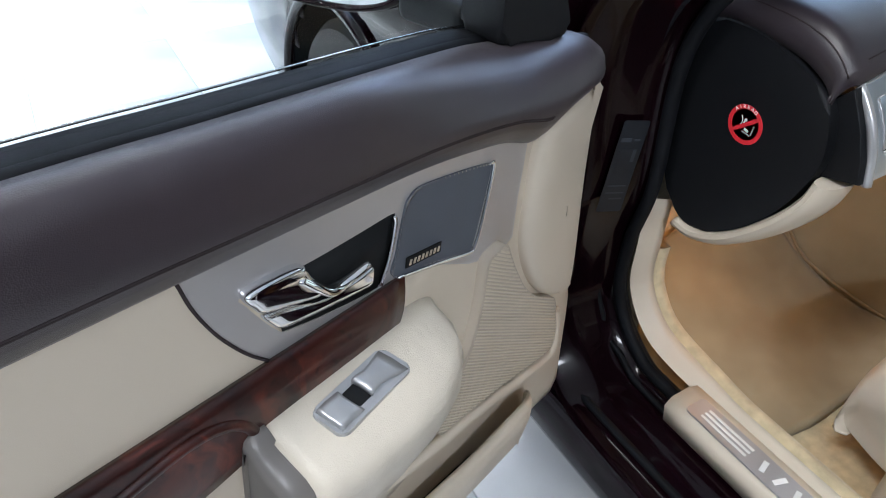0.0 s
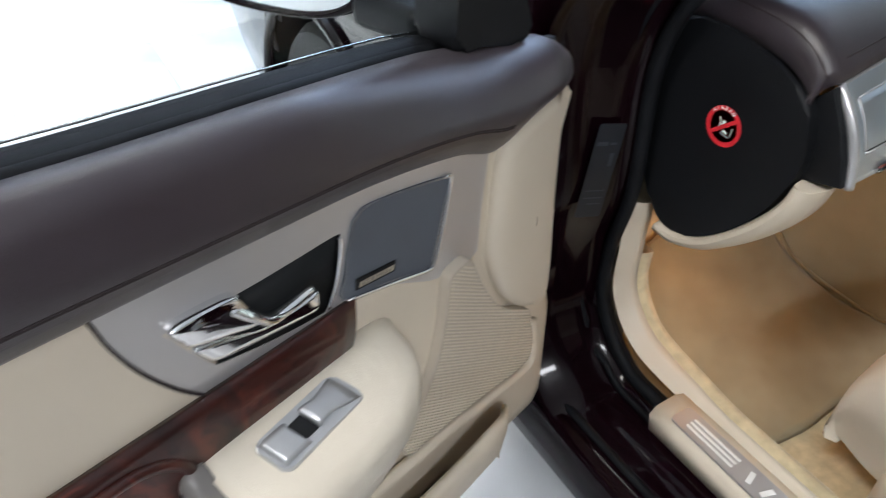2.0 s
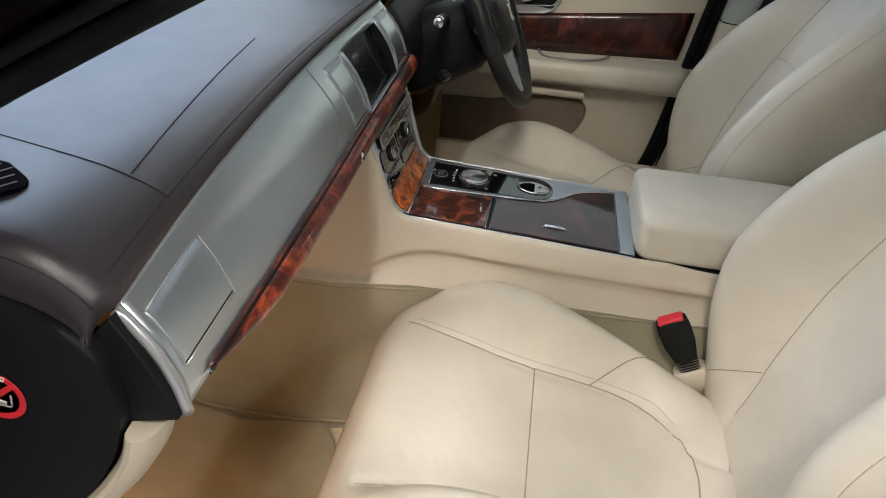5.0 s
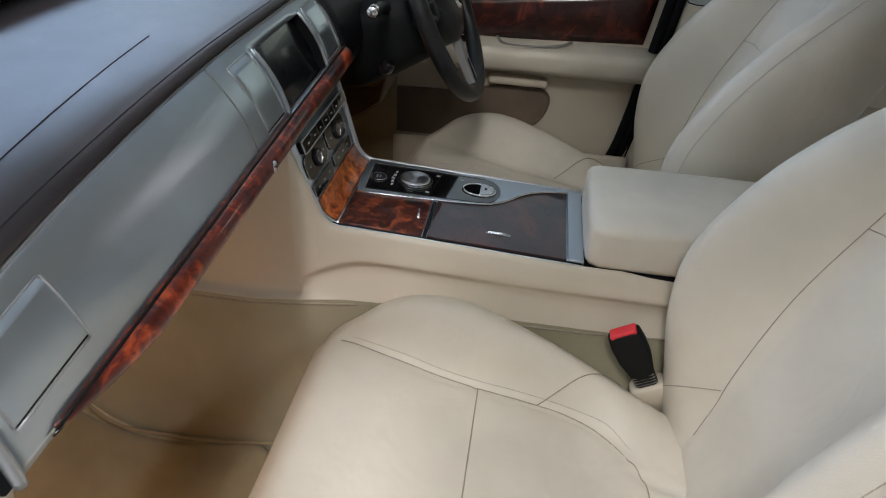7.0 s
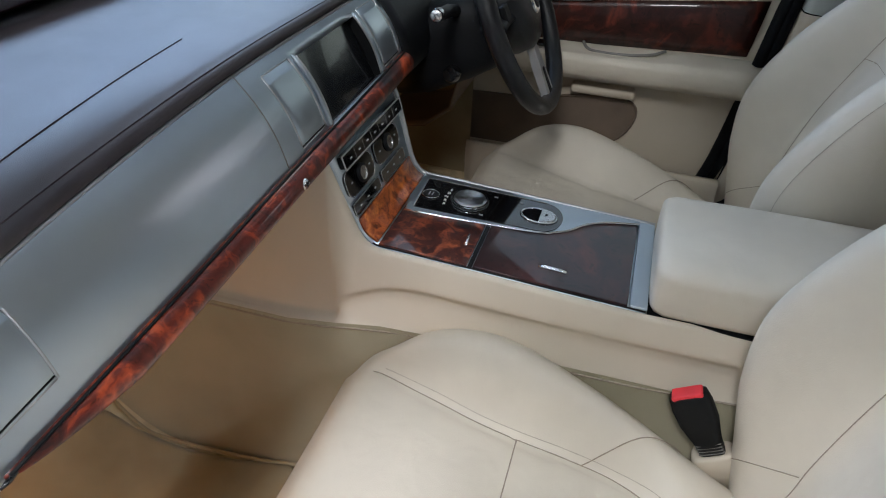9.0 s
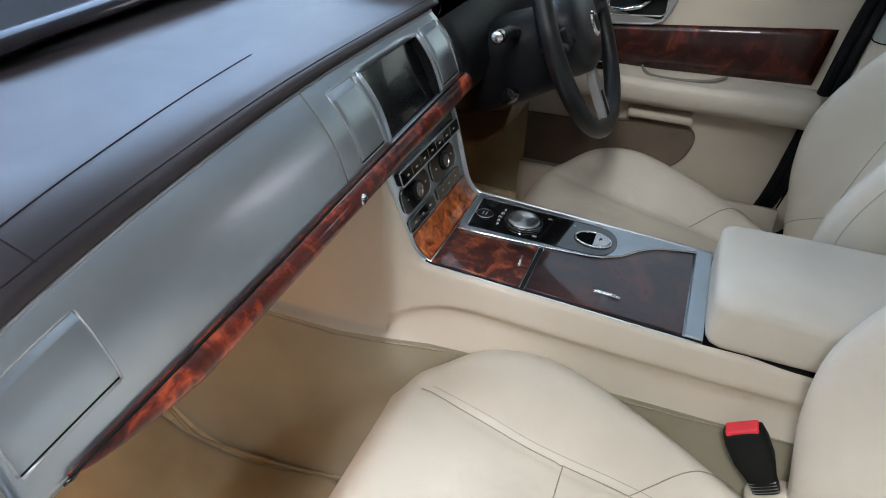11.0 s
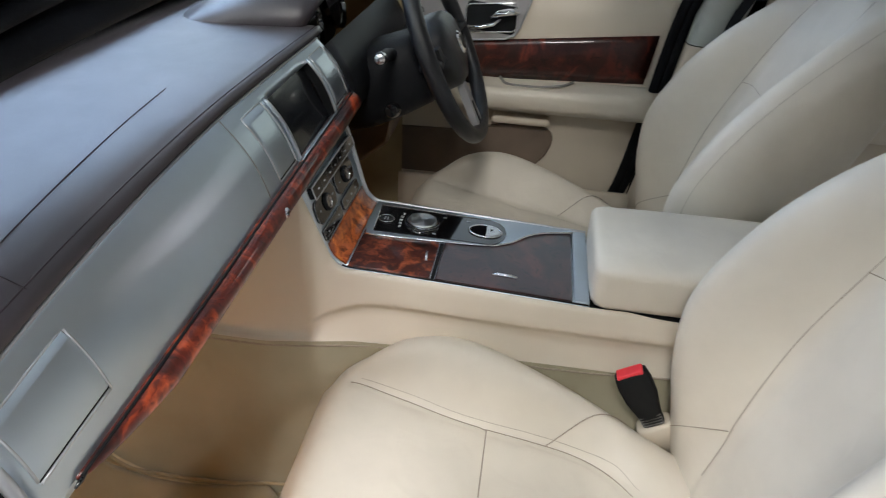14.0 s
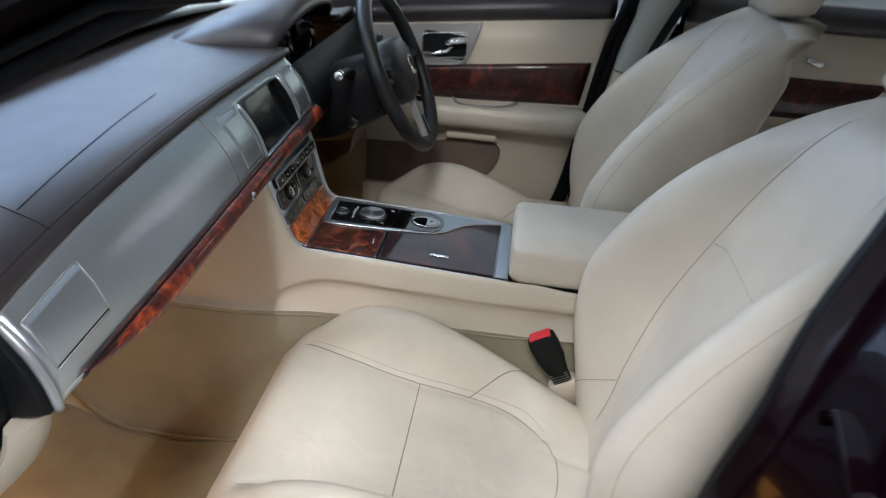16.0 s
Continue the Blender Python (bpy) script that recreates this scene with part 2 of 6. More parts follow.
CEILING = mat("white_ceiling_paint", (0.80, 0.80, 0.80), 0.85, var=0.04, scale=1.5, grain=0.1, gscale=150)
HEADLINING = mat("cream_headlining", (0.66, 0.60, 0.50), 0.95, var=0.05, scale=20, grain=0.3, gscale=800)
WHEEL_LEATHER = mat("smooth_black_leather", (0.010, 0.011, 0.013), 0.36, var=0.3, scale=14, grain=0.2, gscale=1000, bump_kind="cells", spec=0.5)
TYRE = mat("tyre_rubber", (0.02, 0.02, 0.021), 0.75, var=0.2, scale=30, grain=0.3, gscale=300)
LABELGREY = mat("grey_label_print", (0.008, 0.011, 0.017), 0.5, var=0.3, scale=25)
GLASS = clear_glass("window_glass", (0.93, 0.97, 0.95))
STITCH = mat("dark_stitch", (0.03, 0.02, 0.022), 0.8, var=0.2, scale=300)
SEAM = mat("sewn_cream_thread", (0.36, 0.305, 0.235), 0.8, var=0.2, scale=300)
FINE_SEAM = mat("pale_cream_thread", (0.50, 0.44, 0.35), 0.8, var=0.2, scale=300)


# ---- mesh helpers ----
def thing(name, label, category, kind="", group="", at=(0, 0, 0)):
    ob = new(name)
    ob.empty_display_size = 0.05
    ob.matrix_world = at if isinstance(at, Matrix) else Matrix.Translation(at)
    return tagged(ob, label, category, group, kind)


def place_of(ob):
    """Where an object stands in the world, parents counted."""
    own = ob.matrix_parent_inverse @ ob.matrix_basis
    return place_of(ob.parent) @ own if ob.parent else ob.matrix_basis.copy()


def put(name, me, material, parent=None, label="", smooth=True):
    for p in me.polygons:
        p.use_smooth = smooth
    me.materials.append(material)
    ob = new(name, me)
    if parent is not None:
        ob.parent = parent
        ob.matrix_parent_inverse = place_of(parent).inverted()
    if label:
        ob["label"] = label
    return ob


def part(name, bm, material, parent=None, label="", smooth=True):
    me = bpy.data.meshes.new(name)
    bmesh.ops.recalc_face_normals(bm, faces=bm.faces)
    bm.to_mesh(me)
    bm.free()
    return put(name, me, material, parent, label, smooth)


def curve(points, n, closed=False):
    """Points along a smooth curve through the given ones."""
    p = np.array(points, float)
    m = len(p)
    out = []
    for q in np.linspace(0, m if closed else m - 1, n, endpoint=not closed):
        i = min(int(q), m - 1 if closed else m - 2)
        f = q - i
        if closed:
            a, b, c, d = (p[(i + k) % m] for k in (-1, 0, 1, 2))
        else:
            b, c = p[i], p[i + 1]
            a, d = p[i - 1] if i else 2 * b - c, p[i + 2] if i + 2 < m else 2 * c - b
        out.append(0.5 * (2 * b + (c - a) * f + (2 * a - 5 * b + 4 * c - d) * f**2 + (3 * b - a - 3 * c + d) * f**3))
    return np.array(out)


def table(*pairs):
    """A smooth function through pairs of (place, value)."""
    xs = [a for a, _ in pairs]
    fine = curve(pairs, 12 * len(pairs))
    return lambda x: float(np.interp(x, fine[:, 0], fine[:, 1])) if xs[0] <= x <= xs[-1] else (pairs[0][1] if x < xs[0] else pairs[-1][1])


def sheet(name, rows, material, parent=None, label="", thick=0.0, close=False, smooth=True, skip=None):
    """A mesh through rows of points; thick: its depth, away from the face; close: joins each row's ends."""
    nr, nc = len(rows), len(rows[0])
    verts = [tuple(v) for row in rows for v in row]
    faces = []
    for i in range(nr - 1):
        for j in range(nc if close else nc - 1):
            if skip and skip(i, j):
                continue
            k = (j + 1) % nc
            faces.append((i * nc + j, i * nc + k, (i + 1) * nc + k, (i + 1) * nc + j))
    if close:
        faces += [tuple(range(nc))[::-1], tuple((nr - 1) * nc + j for j in range(nc))]
    me = bpy.data.meshes.new(name)
    me.from_pydata(verts, [], faces)
    bm = bmesh.new()
    bm.from_mesh(me)
    bmesh.ops.recalc_face_normals(bm, faces=bm.faces)
    bm.to_mesh(me)
    bm.free()
    ob = put(name, me, material, parent, label, smooth)
    if thick:
        mod = ob.modifiers.new("depth", "SOLIDIFY")
        mod.thickness, mod.offset = abs(thick), -1 if thick > 0 else 1
    return ob


def prism(name, outline, frame_m, depth, material, parent=None, label="", bevel=0.0, seg=2, smooth=True):
    """A plate: outline in the x-y plane of frame_m, from z = 0 to -depth, its edges rounded."""
    bm = bmesh.new()
    top = [bm.verts.new((x, y, 0)) for x, y in outline]
    low = [bm.verts.new((x, y, -depth)) for x, y in outline]
    n = len(top)
    bm.faces.new(top)
    bm.faces.new(low[::-1])
    for i in range(n):
        bm.faces.new((top[i], low[i], low[(i + 1) % n], top[(i + 1) % n]))
    if bevel:
        bmesh.ops.bevel(bm, geom=[e for e in bm.edges if len({v in top for v in e.verts}) == 1], offset=bevel, segments=seg, affect="EDGES", profile=0.5)
    bmesh.ops.transform(bm, matrix=frame_m, verts=bm.verts)
    return evened(sharpen(part(name, bm, material, parent, label, smooth)))


def pillow(name, outline, m, steps, material, parent=None, label="", dome=()):
    """A cushioned plate: rings set in from the outline by steps of (inset, height), then drawn towards the middle by dome's (scale, height)."""
    p = np.array(outline, float)
    if sum(a[0] * b[1] - b[0] * a[1] for a, b in zip(p, np.roll(p, -1, 0))) < 0:
        p = p[::-1]
    t = np.roll(p, -1, 0) - np.roll(p, 1, 0)
    t /= np.linalg.norm(t, axis=1)[:, None]
    inward = np.stack([-t[:, 1], t[:, 0]], 1)
    rings = [[(*q, h) for q in p + inward * d] for d, h in steps]
    last = p + inward * steps[-1][0]
    c = last.mean(0)
    rings += [[(*q, h) for q in c + (last - c) * f] for f, h in dome]
    return sharpen(sheet(name, [[m @ Vector(v) for v in r] for r in rings], material, parent, label, close=True), 50)


def evened(ob):
    """Flat faces stay flat beside rounded edges."""
    mod = ob.modifiers.new("even", "WEIGHTED_NORMAL")
    mod.keep_sharp = True
    return ob


def sharpen(ob, angle=35):
    """Keeps hard corners hard under smooth shading."""
    bm = bmesh.new()
    bm.from_mesh(ob.data)
    for e in bm.edges:
        if len(e.link_faces) == 2 and e.calc_face_angle(0) > radians(angle):
            e.smooth = False
    bm.to_mesh(ob.data)
    bm.free()
    return ob


def block(name, size, m, material, parent=None, label="", bevel=0.004, seg=3):
    bm = bmesh.new()
    bmesh.ops.create_cube(bm, size=1, matrix=Matrix.Diagonal((*size, 1)))
    if bevel:
        bmesh.ops.bevel(bm, geom=bm.edges[:], offset=bevel, segments=seg, affect="EDGES", profile=0.5)
    bmesh.ops.transform(bm, matrix=m, verts=bm.verts)
    return evened(sharpen(part(name, bm, material, parent, label), 50))


def turned(name, profile, m, material, parent=None, label="", seg=40, ax=1.0):
    """A turned body: profile of (radius, height) about the z axis of m; ax squeezes it along y."""
    rows = [[m @ Vector((r * math.cos(2 * math.pi * k / seg), ax * r * math.sin(2 * math.pi * k / seg), h)) for k in range(seg)] for r, h in profile]
    return sharpen(sheet(name, rows, material, parent, label, close=True), 40)


def tube(name, pts, r, material, parent=None, label="", seg=8, flat=1.0, closed=False, radii=None):
    """A round bar along points; radii tapers it."""
    p = [Vector(q) for q in pts]
    n = len(p)
    rows = []
    up = None
    for i in range(n):
        t = (p[(i + 1) % n] - p[i - 1]) if closed else (p[min(i + 1, n - 1)] - p[max(i - 1, 0)])
        t.normalize()
        if up is None:
            up = Vector((0, 0, 1)) if abs(t.z) < 0.9 else Vector((1, 0, 0))
        a = t.cross(up).normalized()
        up = a.cross(t).normalized()
        rr = r * (float(radii[i]) if radii is not None else 1)
        rows.append([p[i] + rr * (math.cos(2 * math.pi * k / seg) * a + flat * math.sin(2 * math.pi * k / seg) * up) for k in range(seg)])
    if not closed:
        return sheet(name, rows, material, parent, label, close=True)
    nc = seg
    verts = [tuple(v) for row in rows for v in row]
    faces = [(i * nc + j, i * nc + (j + 1) % nc, ((i + 1) % n) * nc + (j + 1) % nc, ((i + 1) % n) * nc + j) for i in range(n) for j in range(nc)]
    me = bpy.data.meshes.new(name)
    me.from_pydata(verts, [], faces)
    return put(name, me, material, parent, label)


def frame_of(origin, xdir, ydir):
    """A frame with x along xdir, y near ydir, z out of the two."""
    x = Vector(xdir).normalized()
    z = x.cross(Vector(ydir)).normalized()
    y = z.cross(x)
    m = Matrix((x, y, z)).transposed().to_4x4()
    m.translation = Vector(origin)
    return m


def rounded(w, h, r, n=5):
    """The outline of a w x h plate with round corners."""
    out = []
    for cx, cy, a in ((w / 2 - r, h / 2 - r, 0), (-w / 2 + r, h / 2 - r, 90), (-w / 2 + r, -h / 2 + r, 180), (w / 2 - r, -h / 2 + r, 270)):
        out += [(cx + r * math.cos(radians(a + 90 * k / n)), cy + r * math.sin(radians(a + 90 * k / n))) for k in range(n + 1)]
    return out


def writing(name, text, size, m, material, parent=None, label=""):
    """Raised print in the built-in font, centred on m."""
    data = bpy.data.curves.new(name, "FONT")
    data.body, data.size, data.align_x, data.align_y, data.extrude = text, size, "CENTER", "CENTER", 0.0003
    tmp = bpy.data.objects.new(name, data)
    scene.collection.objects.link(tmp)
    me = bpy.data.meshes.new_from_object(tmp.evaluated_get(bpy.context.evaluated_depsgraph_get()))
    bpy.data.objects.remove(tmp)
    me.transform(m)
    return put(name, me, material, parent, label, smooth=False)

# ---- the showroom ----
def showroom():
    ground = thing("ground", "light grey polished tiled showroom floor", "floor", "structure")
    bm = bmesh.new()
    bmesh.ops.create_grid(bm, x_segments=1, y_segments=1, size=8, matrix=Matrix.Translation((0, 0, -0.006)))
    part("grout", bm, GROUT, ground)
    w = 0.597
    tile_me = None
    rest = []
    for i in range(-13, 13):
        for j in range(-13, 13):
            x, y = -0.72 + 0.6 * i, 0.28 + 0.6 * j
            if -4 <= i <= 2 and -3 <= j <= 8:
                if tile_me is None:
                    t = block("tile", (w, w, 0.01), pose(0, 0, -0.005), FLOOR, ground, bevel=0.0015, seg=1)
                    tile_me = t.data
                    t.location = (x, y, 0)
                else:
                    t = new("tile", tile_me)
                    t.parent = ground
                    t.location = (x, y, 0)
            else:
                rest.append((x, y))
    verts, faces = [], []
    for x, y in rest:
        k = len(verts)
        verts += [(x + a * w / 2, y + b * w / 2, 0) for a, b in ((-1, -1), (1, -1), (1, 1), (-1, 1))]
        faces.append((k, k + 1, k + 2, k + 3))
    me = bpy.data.meshes.new("far_tiles")
    me.from_pydata(verts, [], faces)
    tagged(put("far_tiles", me, FLOOR, ground, smooth=False), kind="stuff")
    for name, x, y, sx, sy in (("wall_west", -8, 0, 0.2, 16), ("wall_east", 8, 0, 0.2, 16), ("wall_north", 0, 8, 16, 0.2), ("wall_south", 0, -8, 16, 0.2)):
        ob = block(name, (sx, sy, 3.6), pose(x, y, 1.8), WALL, bevel=0)
        tagged(ob, "plain grey painted showroom wall", "wall", kind="structure")
    tagged(block("ceiling", (16, 16, 0.2), pose(0, 0, 3.7), CEILING, bevel=0), "plain white showroom ceiling", "ceiling", kind="structure")


showroom()

# ---- the car's shell ----
SEAL = [(0.21, 0.857), (0.174, 0.957), (0.10, 1.05), (0.0, 1.115), (-0.2, 1.22), (-0.45, 1.325), (-0.68, 1.362), (-0.83, 1.33), (-0.835, 1.24), (-0.785, 1.12), (-0.727, 1.006),
        (-0.685, 0.855), (-0.66, 0.62), (-0.63, 0.44), (-0.55, 0.365), (-0.3, 0.343), (0.071, 0.341), (0.165, 0.358), (0.232, 0.439), (0.236, 0.549), (0.212, 0.671)]


SEAL_NEAR = SEAL[:7] + [(-0.885, 1.33), (-0.905, 1.22), (-0.872, 1.12), (-0.828, 1.006), (-0.783, 0.855), (-0.753, 0.62), (-0.69, 0.44)] + SEAL[14:]


def lean(z, x0):
    """The sides of the cabin lean inwards above the waist."""
    return x0 + max(0.0, z - 0.95) * 0.40


def aperture(side, section, n=120):
    """Rows round the front door opening: section gives pairs of (outwards, x) measured from the rubber seal."""
    p = curve(SEAL_NEAR if side > 0 else SEAL, n, closed=True)
    rows = []
    for i in range(n + 1):
        a, b, c = p[i % n], p[(i - 1) % n], p[(i + 1) % n]
        t = (c - b) / np.linalg.norm(c - b)
        nrm = np.array([t[1], -t[0]])
        if nrm @ (a - np.array([-0.25, 0.8])) < 0:
            nrm = -nrm
        rows.append([Vector((side * -(lean(a[1], -0.76) - dx), *(a + nrm * d))) for d, dx in section])
    return rows


def body_shell():
    car = thing("saloon_car", "black cherry metallic saloon car with an open front door", "car")
    for side in (-1, 1):
        flip = 1 if side < 0 else -1
        sec = [(0.004, 0.0), (0.012, 0.006), (0.022, 0.02), (0.026, 0.05), (0.034, 0.075), (0.036, 0.11), (0.05, 0.13), (0.052, 0.155)]
        rows = aperture(flip, sec)
        sheet("door_aperture", rows, PAINT, car, "glossy black cherry painted door frame")
        inner = aperture(flip, [(0.004, -0.002), (-0.004, -0.02), (0.004, -0.045), (0.02, -0.06)] if side < 0 else [(0.004, -0.002), (0.002, -0.010), (0.008, -0.018), (0.02, -0.022)])
        sheet("aperture_trim", inner, SATIN_BLACK, car)
        p = curve(SEAL_NEAR if side < 0 else SEAL, 160, closed=True)
        path = [(flip * lean(z, -0.766), y - (0.03 if side > 0 and y < -0.5 else 0), z) for y, z in p]
        tube("door_seal", path, 0.011 if side < 0 else 0.007, RUBBER, car, "black rubber door seal", seg=8, closed=True)
        path2 = [(flip * lean(z, -0.79), y + (0.03 if y > -0.2 else -0.03) * (1 if z > 0.37 else 0), z - (0.018 if z < 0.4 else 0)) for y, z in p]
        tube("outer_seal", path2, 0.006, RUBBER, car, seg=6, closed=True)
    # front wing, sill and rear quarter skins on the open side
    for side in (-1, 1):
        skin = []
        for y in np.linspace(0.29, 2.4, 30):
            row = []
            for k, (x, z) in enumerate(((0.90, 0.28), (0.925, 0.42), (0.935, 0.60), (0.93, 0.74), (0.90, 0.86), (0.82, 0.93), (0.68, 0.97), (0.3, 1.0), (0.0, 1.01))):
                f = max(0, y - 1.2) / 1.2
                row.append((side * x * (1 - 0.16 * f * f), y, z - 0.16 * f * f * (z > 0.5) - (0.03 * (y - 0.3) if z > 0.9 else 0)))
            skin.append([Vector(v) for v in zip(*[np.interp(np.linspace(0, 8, 41), range(9), [r[a] for r in row]) for a in range(3)])])
        cy, cz, rad = 1.02, 0.35, 0.37

        def arch(i, j, skin=skin):
            c = (skin[i][j] + skin[i + 1][j + 1]) / 2
            return abs(c.x) > 0.8 and (c.y - cy) ** 2 + (c.z - cz) ** 2 < rad**2
        sheet("front_wing", skin, PAINT, car, "glossy black cherry painted wing and bonnet", thick=0.004, skip=arch)
        lip = [(side * 0.936, cy + (rad + 0.012) * math.cos(a), cz + (rad + 0.012) * math.sin(a)) for a in np.linspace(-0.15, math.pi + 0.15, 40)]
        tube("arch_lip", lip, 0.016, PAINT, car, seg=8)
        liner = [[Vector((side * x, cy + (rad + 0.03) * math.cos(a), cz + (rad + 0.03) * math.sin(a))) for a in np.linspace(-0.2, math.pi + 0.2, 24)] for x in (0.93, 0.62)]
        sheet("arch_liner", liner, RUBBER, car)
        wheel = tagged(turned("wheel", [(0.05, -0.11), (0.25, -0.11), (0.315, -0.105), (0.335, -0.08), (0.34, 0), (0.335, 0.08), (0.315, 0.105), (0.25, 0.11), (0.24, 0.07), (0.05, 0.06)], pose(side * 0.81, cy, 0.34, 0, side * 90, 0), TYRE, car, "black tyre on an alloy wheel"))
        turned("rim", [(0.02, 0.06), (0.06, 0.075), (0.08, 0.055), (0.20, 0.062), (0.235, 0.09), (0.24, 0.10)], pose(side * 0.815, cy, 0.34, 0, side * 90, 0), BRUSHED, wheel)
    # sill with its painted step
    for side in (-1, 1):
        rows = []
        for y in np.linspace(0.30, -0.72, 24):
            rows.append([Vector((side * x, y, z)) for x, z in ((0.79, 0.318), (0.835, 0.312), (0.85, 0.300), (0.862, 0.302), (0.90, 0.300), (0.915, 0.285), (0.918, 0.20), (0.90, 0.16), (0.80, 0.15))])
        sheet("sill", rows, PAINT, car, "glossy black cherry painted door sill")
        tube("sill_rubber", [(side * 0.875, y, 0.305) for y in np.linspace(0.28, -0.7, 8)], 0.008, RUBBER, car, seg=6)
    # hinge pillar face behind the wing, with label and door hinges
    rows = [[Vector((-x, y, z)) for x, y in ((0.775, 0.245), (0.80, 0.275), (0.85, 0.285), (0.89, 0.295), (0.92, 0.29))] for z in np.linspace(0.30, 0.98, 12)]
    sheet("hinge_pillar", rows, PAINT, car, thick=-0.01)
    # roof and rails
    rows = []
    for y in np.linspace(-0.50, -2.3, 10):
        rows.append([Vector((x, y, 1.405 + 0.035 * (1 - (x / 0.62) ** 2) - 0.05 * max(0, -y - 1.2) ** 2)) for x in np.linspace(-0.64, 0.64, 15)])
    sheet("roof", rows, PAINT, car, "glossy black cherry painted roof", thick=-0.006)
    rows = [[v - Vector((0, 0, 0.03)) for v in r] for r in rows]
    sheet("headlining", rows, HEADLINING, car, "cream cloth headlining", thick=0.004)
    for side in (-1, 1):
        rows = []
        for y in np.linspace(-0.74, -2.3, 8):
            rows.append([Vector((side * x, y, z)) for x, z in ((0.92, 0.3), (0.93, 0.6), (0.91, 0.95), (0.80, 1.0), (0.78, 0.98))])
        sheet("rear_side", rows, PAINT, car, thick=0.01)
        tube("roof_rail", [(side * lean(z, -0.80) * -1, y, z + 0.03) for y, z in ((-0.45, 1.335), (-0.62, 1.37), (-1.2, 1.385), (-2.0, 1.34))], 0.035, PAINT, car, seg=10)
    rows = [[Vector((x, -2.35 - 0.1 * (z - 0.5), z)) for x in (-0.75, 0, 0.75)] for z in (0.25, 0.6, 1.0, 1.35)]
    sheet("rear_bulkhead", rows, HEADLINING, car, thick=0.02)
    # bulkhead ahead of the footwells
    rows = [[Vector((x, 0.60 + 0.05 * (z - 0.5), z)) for x in np.linspace(-0.76, 0.76, 9)] for z in np.linspace(0.15, 0.97, 8)]
    sheet("bulkhead", rows, BLACK, car, "black footwell bulkhead", thick=0.01)
    # windscreen
    rows = []
    for k in range(8):
        f = k / 7
        rows.append([Vector((x * (0.74 - 0.16 * f), 0.33 + 0.17 * (1 - x * x) - 0.78 * f, 0.985 + 0.41 * f + 0.02 * (1 - x * x))) for x in np.linspace(-1, 1, 13)])
    ws = sheet("windscreen", rows, GLASS, car, "clear curved windscreen")
    ws.visible_shadow = False
    # cowl under the screen
    rows = [[Vector((x, y, z)) for x in np.linspace(-0.74, 0.74, 9)] for y, z in ((0.27, 0.955), (0.40, 0.96), (0.62, 0.955), (0.75, 0.99))]
    sheet("cowl", rows, BLACK, car, thick=0.01)
    # A-pillar inner trims
    for side in (-1, 1):
        rows = []
        for y, z in curve(SEAL[1:6], 24):
            x = lean(z, -0.745)
            rows.append([Vector((-side * (x + a), y + b, z + c)) for a, b, c in ((0, 0, 0), (0.02, -0.008, 0.004), (0.05, 0.005, 0.012), (0.065, 0.06, 0.03), (0.05, 0.10, 0.05))])
        sheet("pillar_trim", rows, SATIN_BLACK, car, "black windscreen pillar trim")
    # B pillar inner trim on the open side
    rows = []
    for y, z in curve(SEAL_NEAR[8:15], 20):
        x = lean(z, -0.735)
        rows.append([Vector((x + a, y + b, z)) for a, b in ((0, 0.004), (0.02, -0.004), (0.03, -0.05), (0.025, -0.12), (0.0, -0.15))])
    sheet("centre_pillar_trim", rows, SATIN_BLACK, car)
    return car


saloon = body_shell()


def floor_z(x, y):
    """The carpeted floor, which rises to the toe board."""
    return 0.245 + 0.054 * math.log(1 + math.exp((y - 0.195) / 0.06)) - 0.02 * (y < -0.6) + 0.005 * math.sin(9 * x) * math.sin(7 * y)


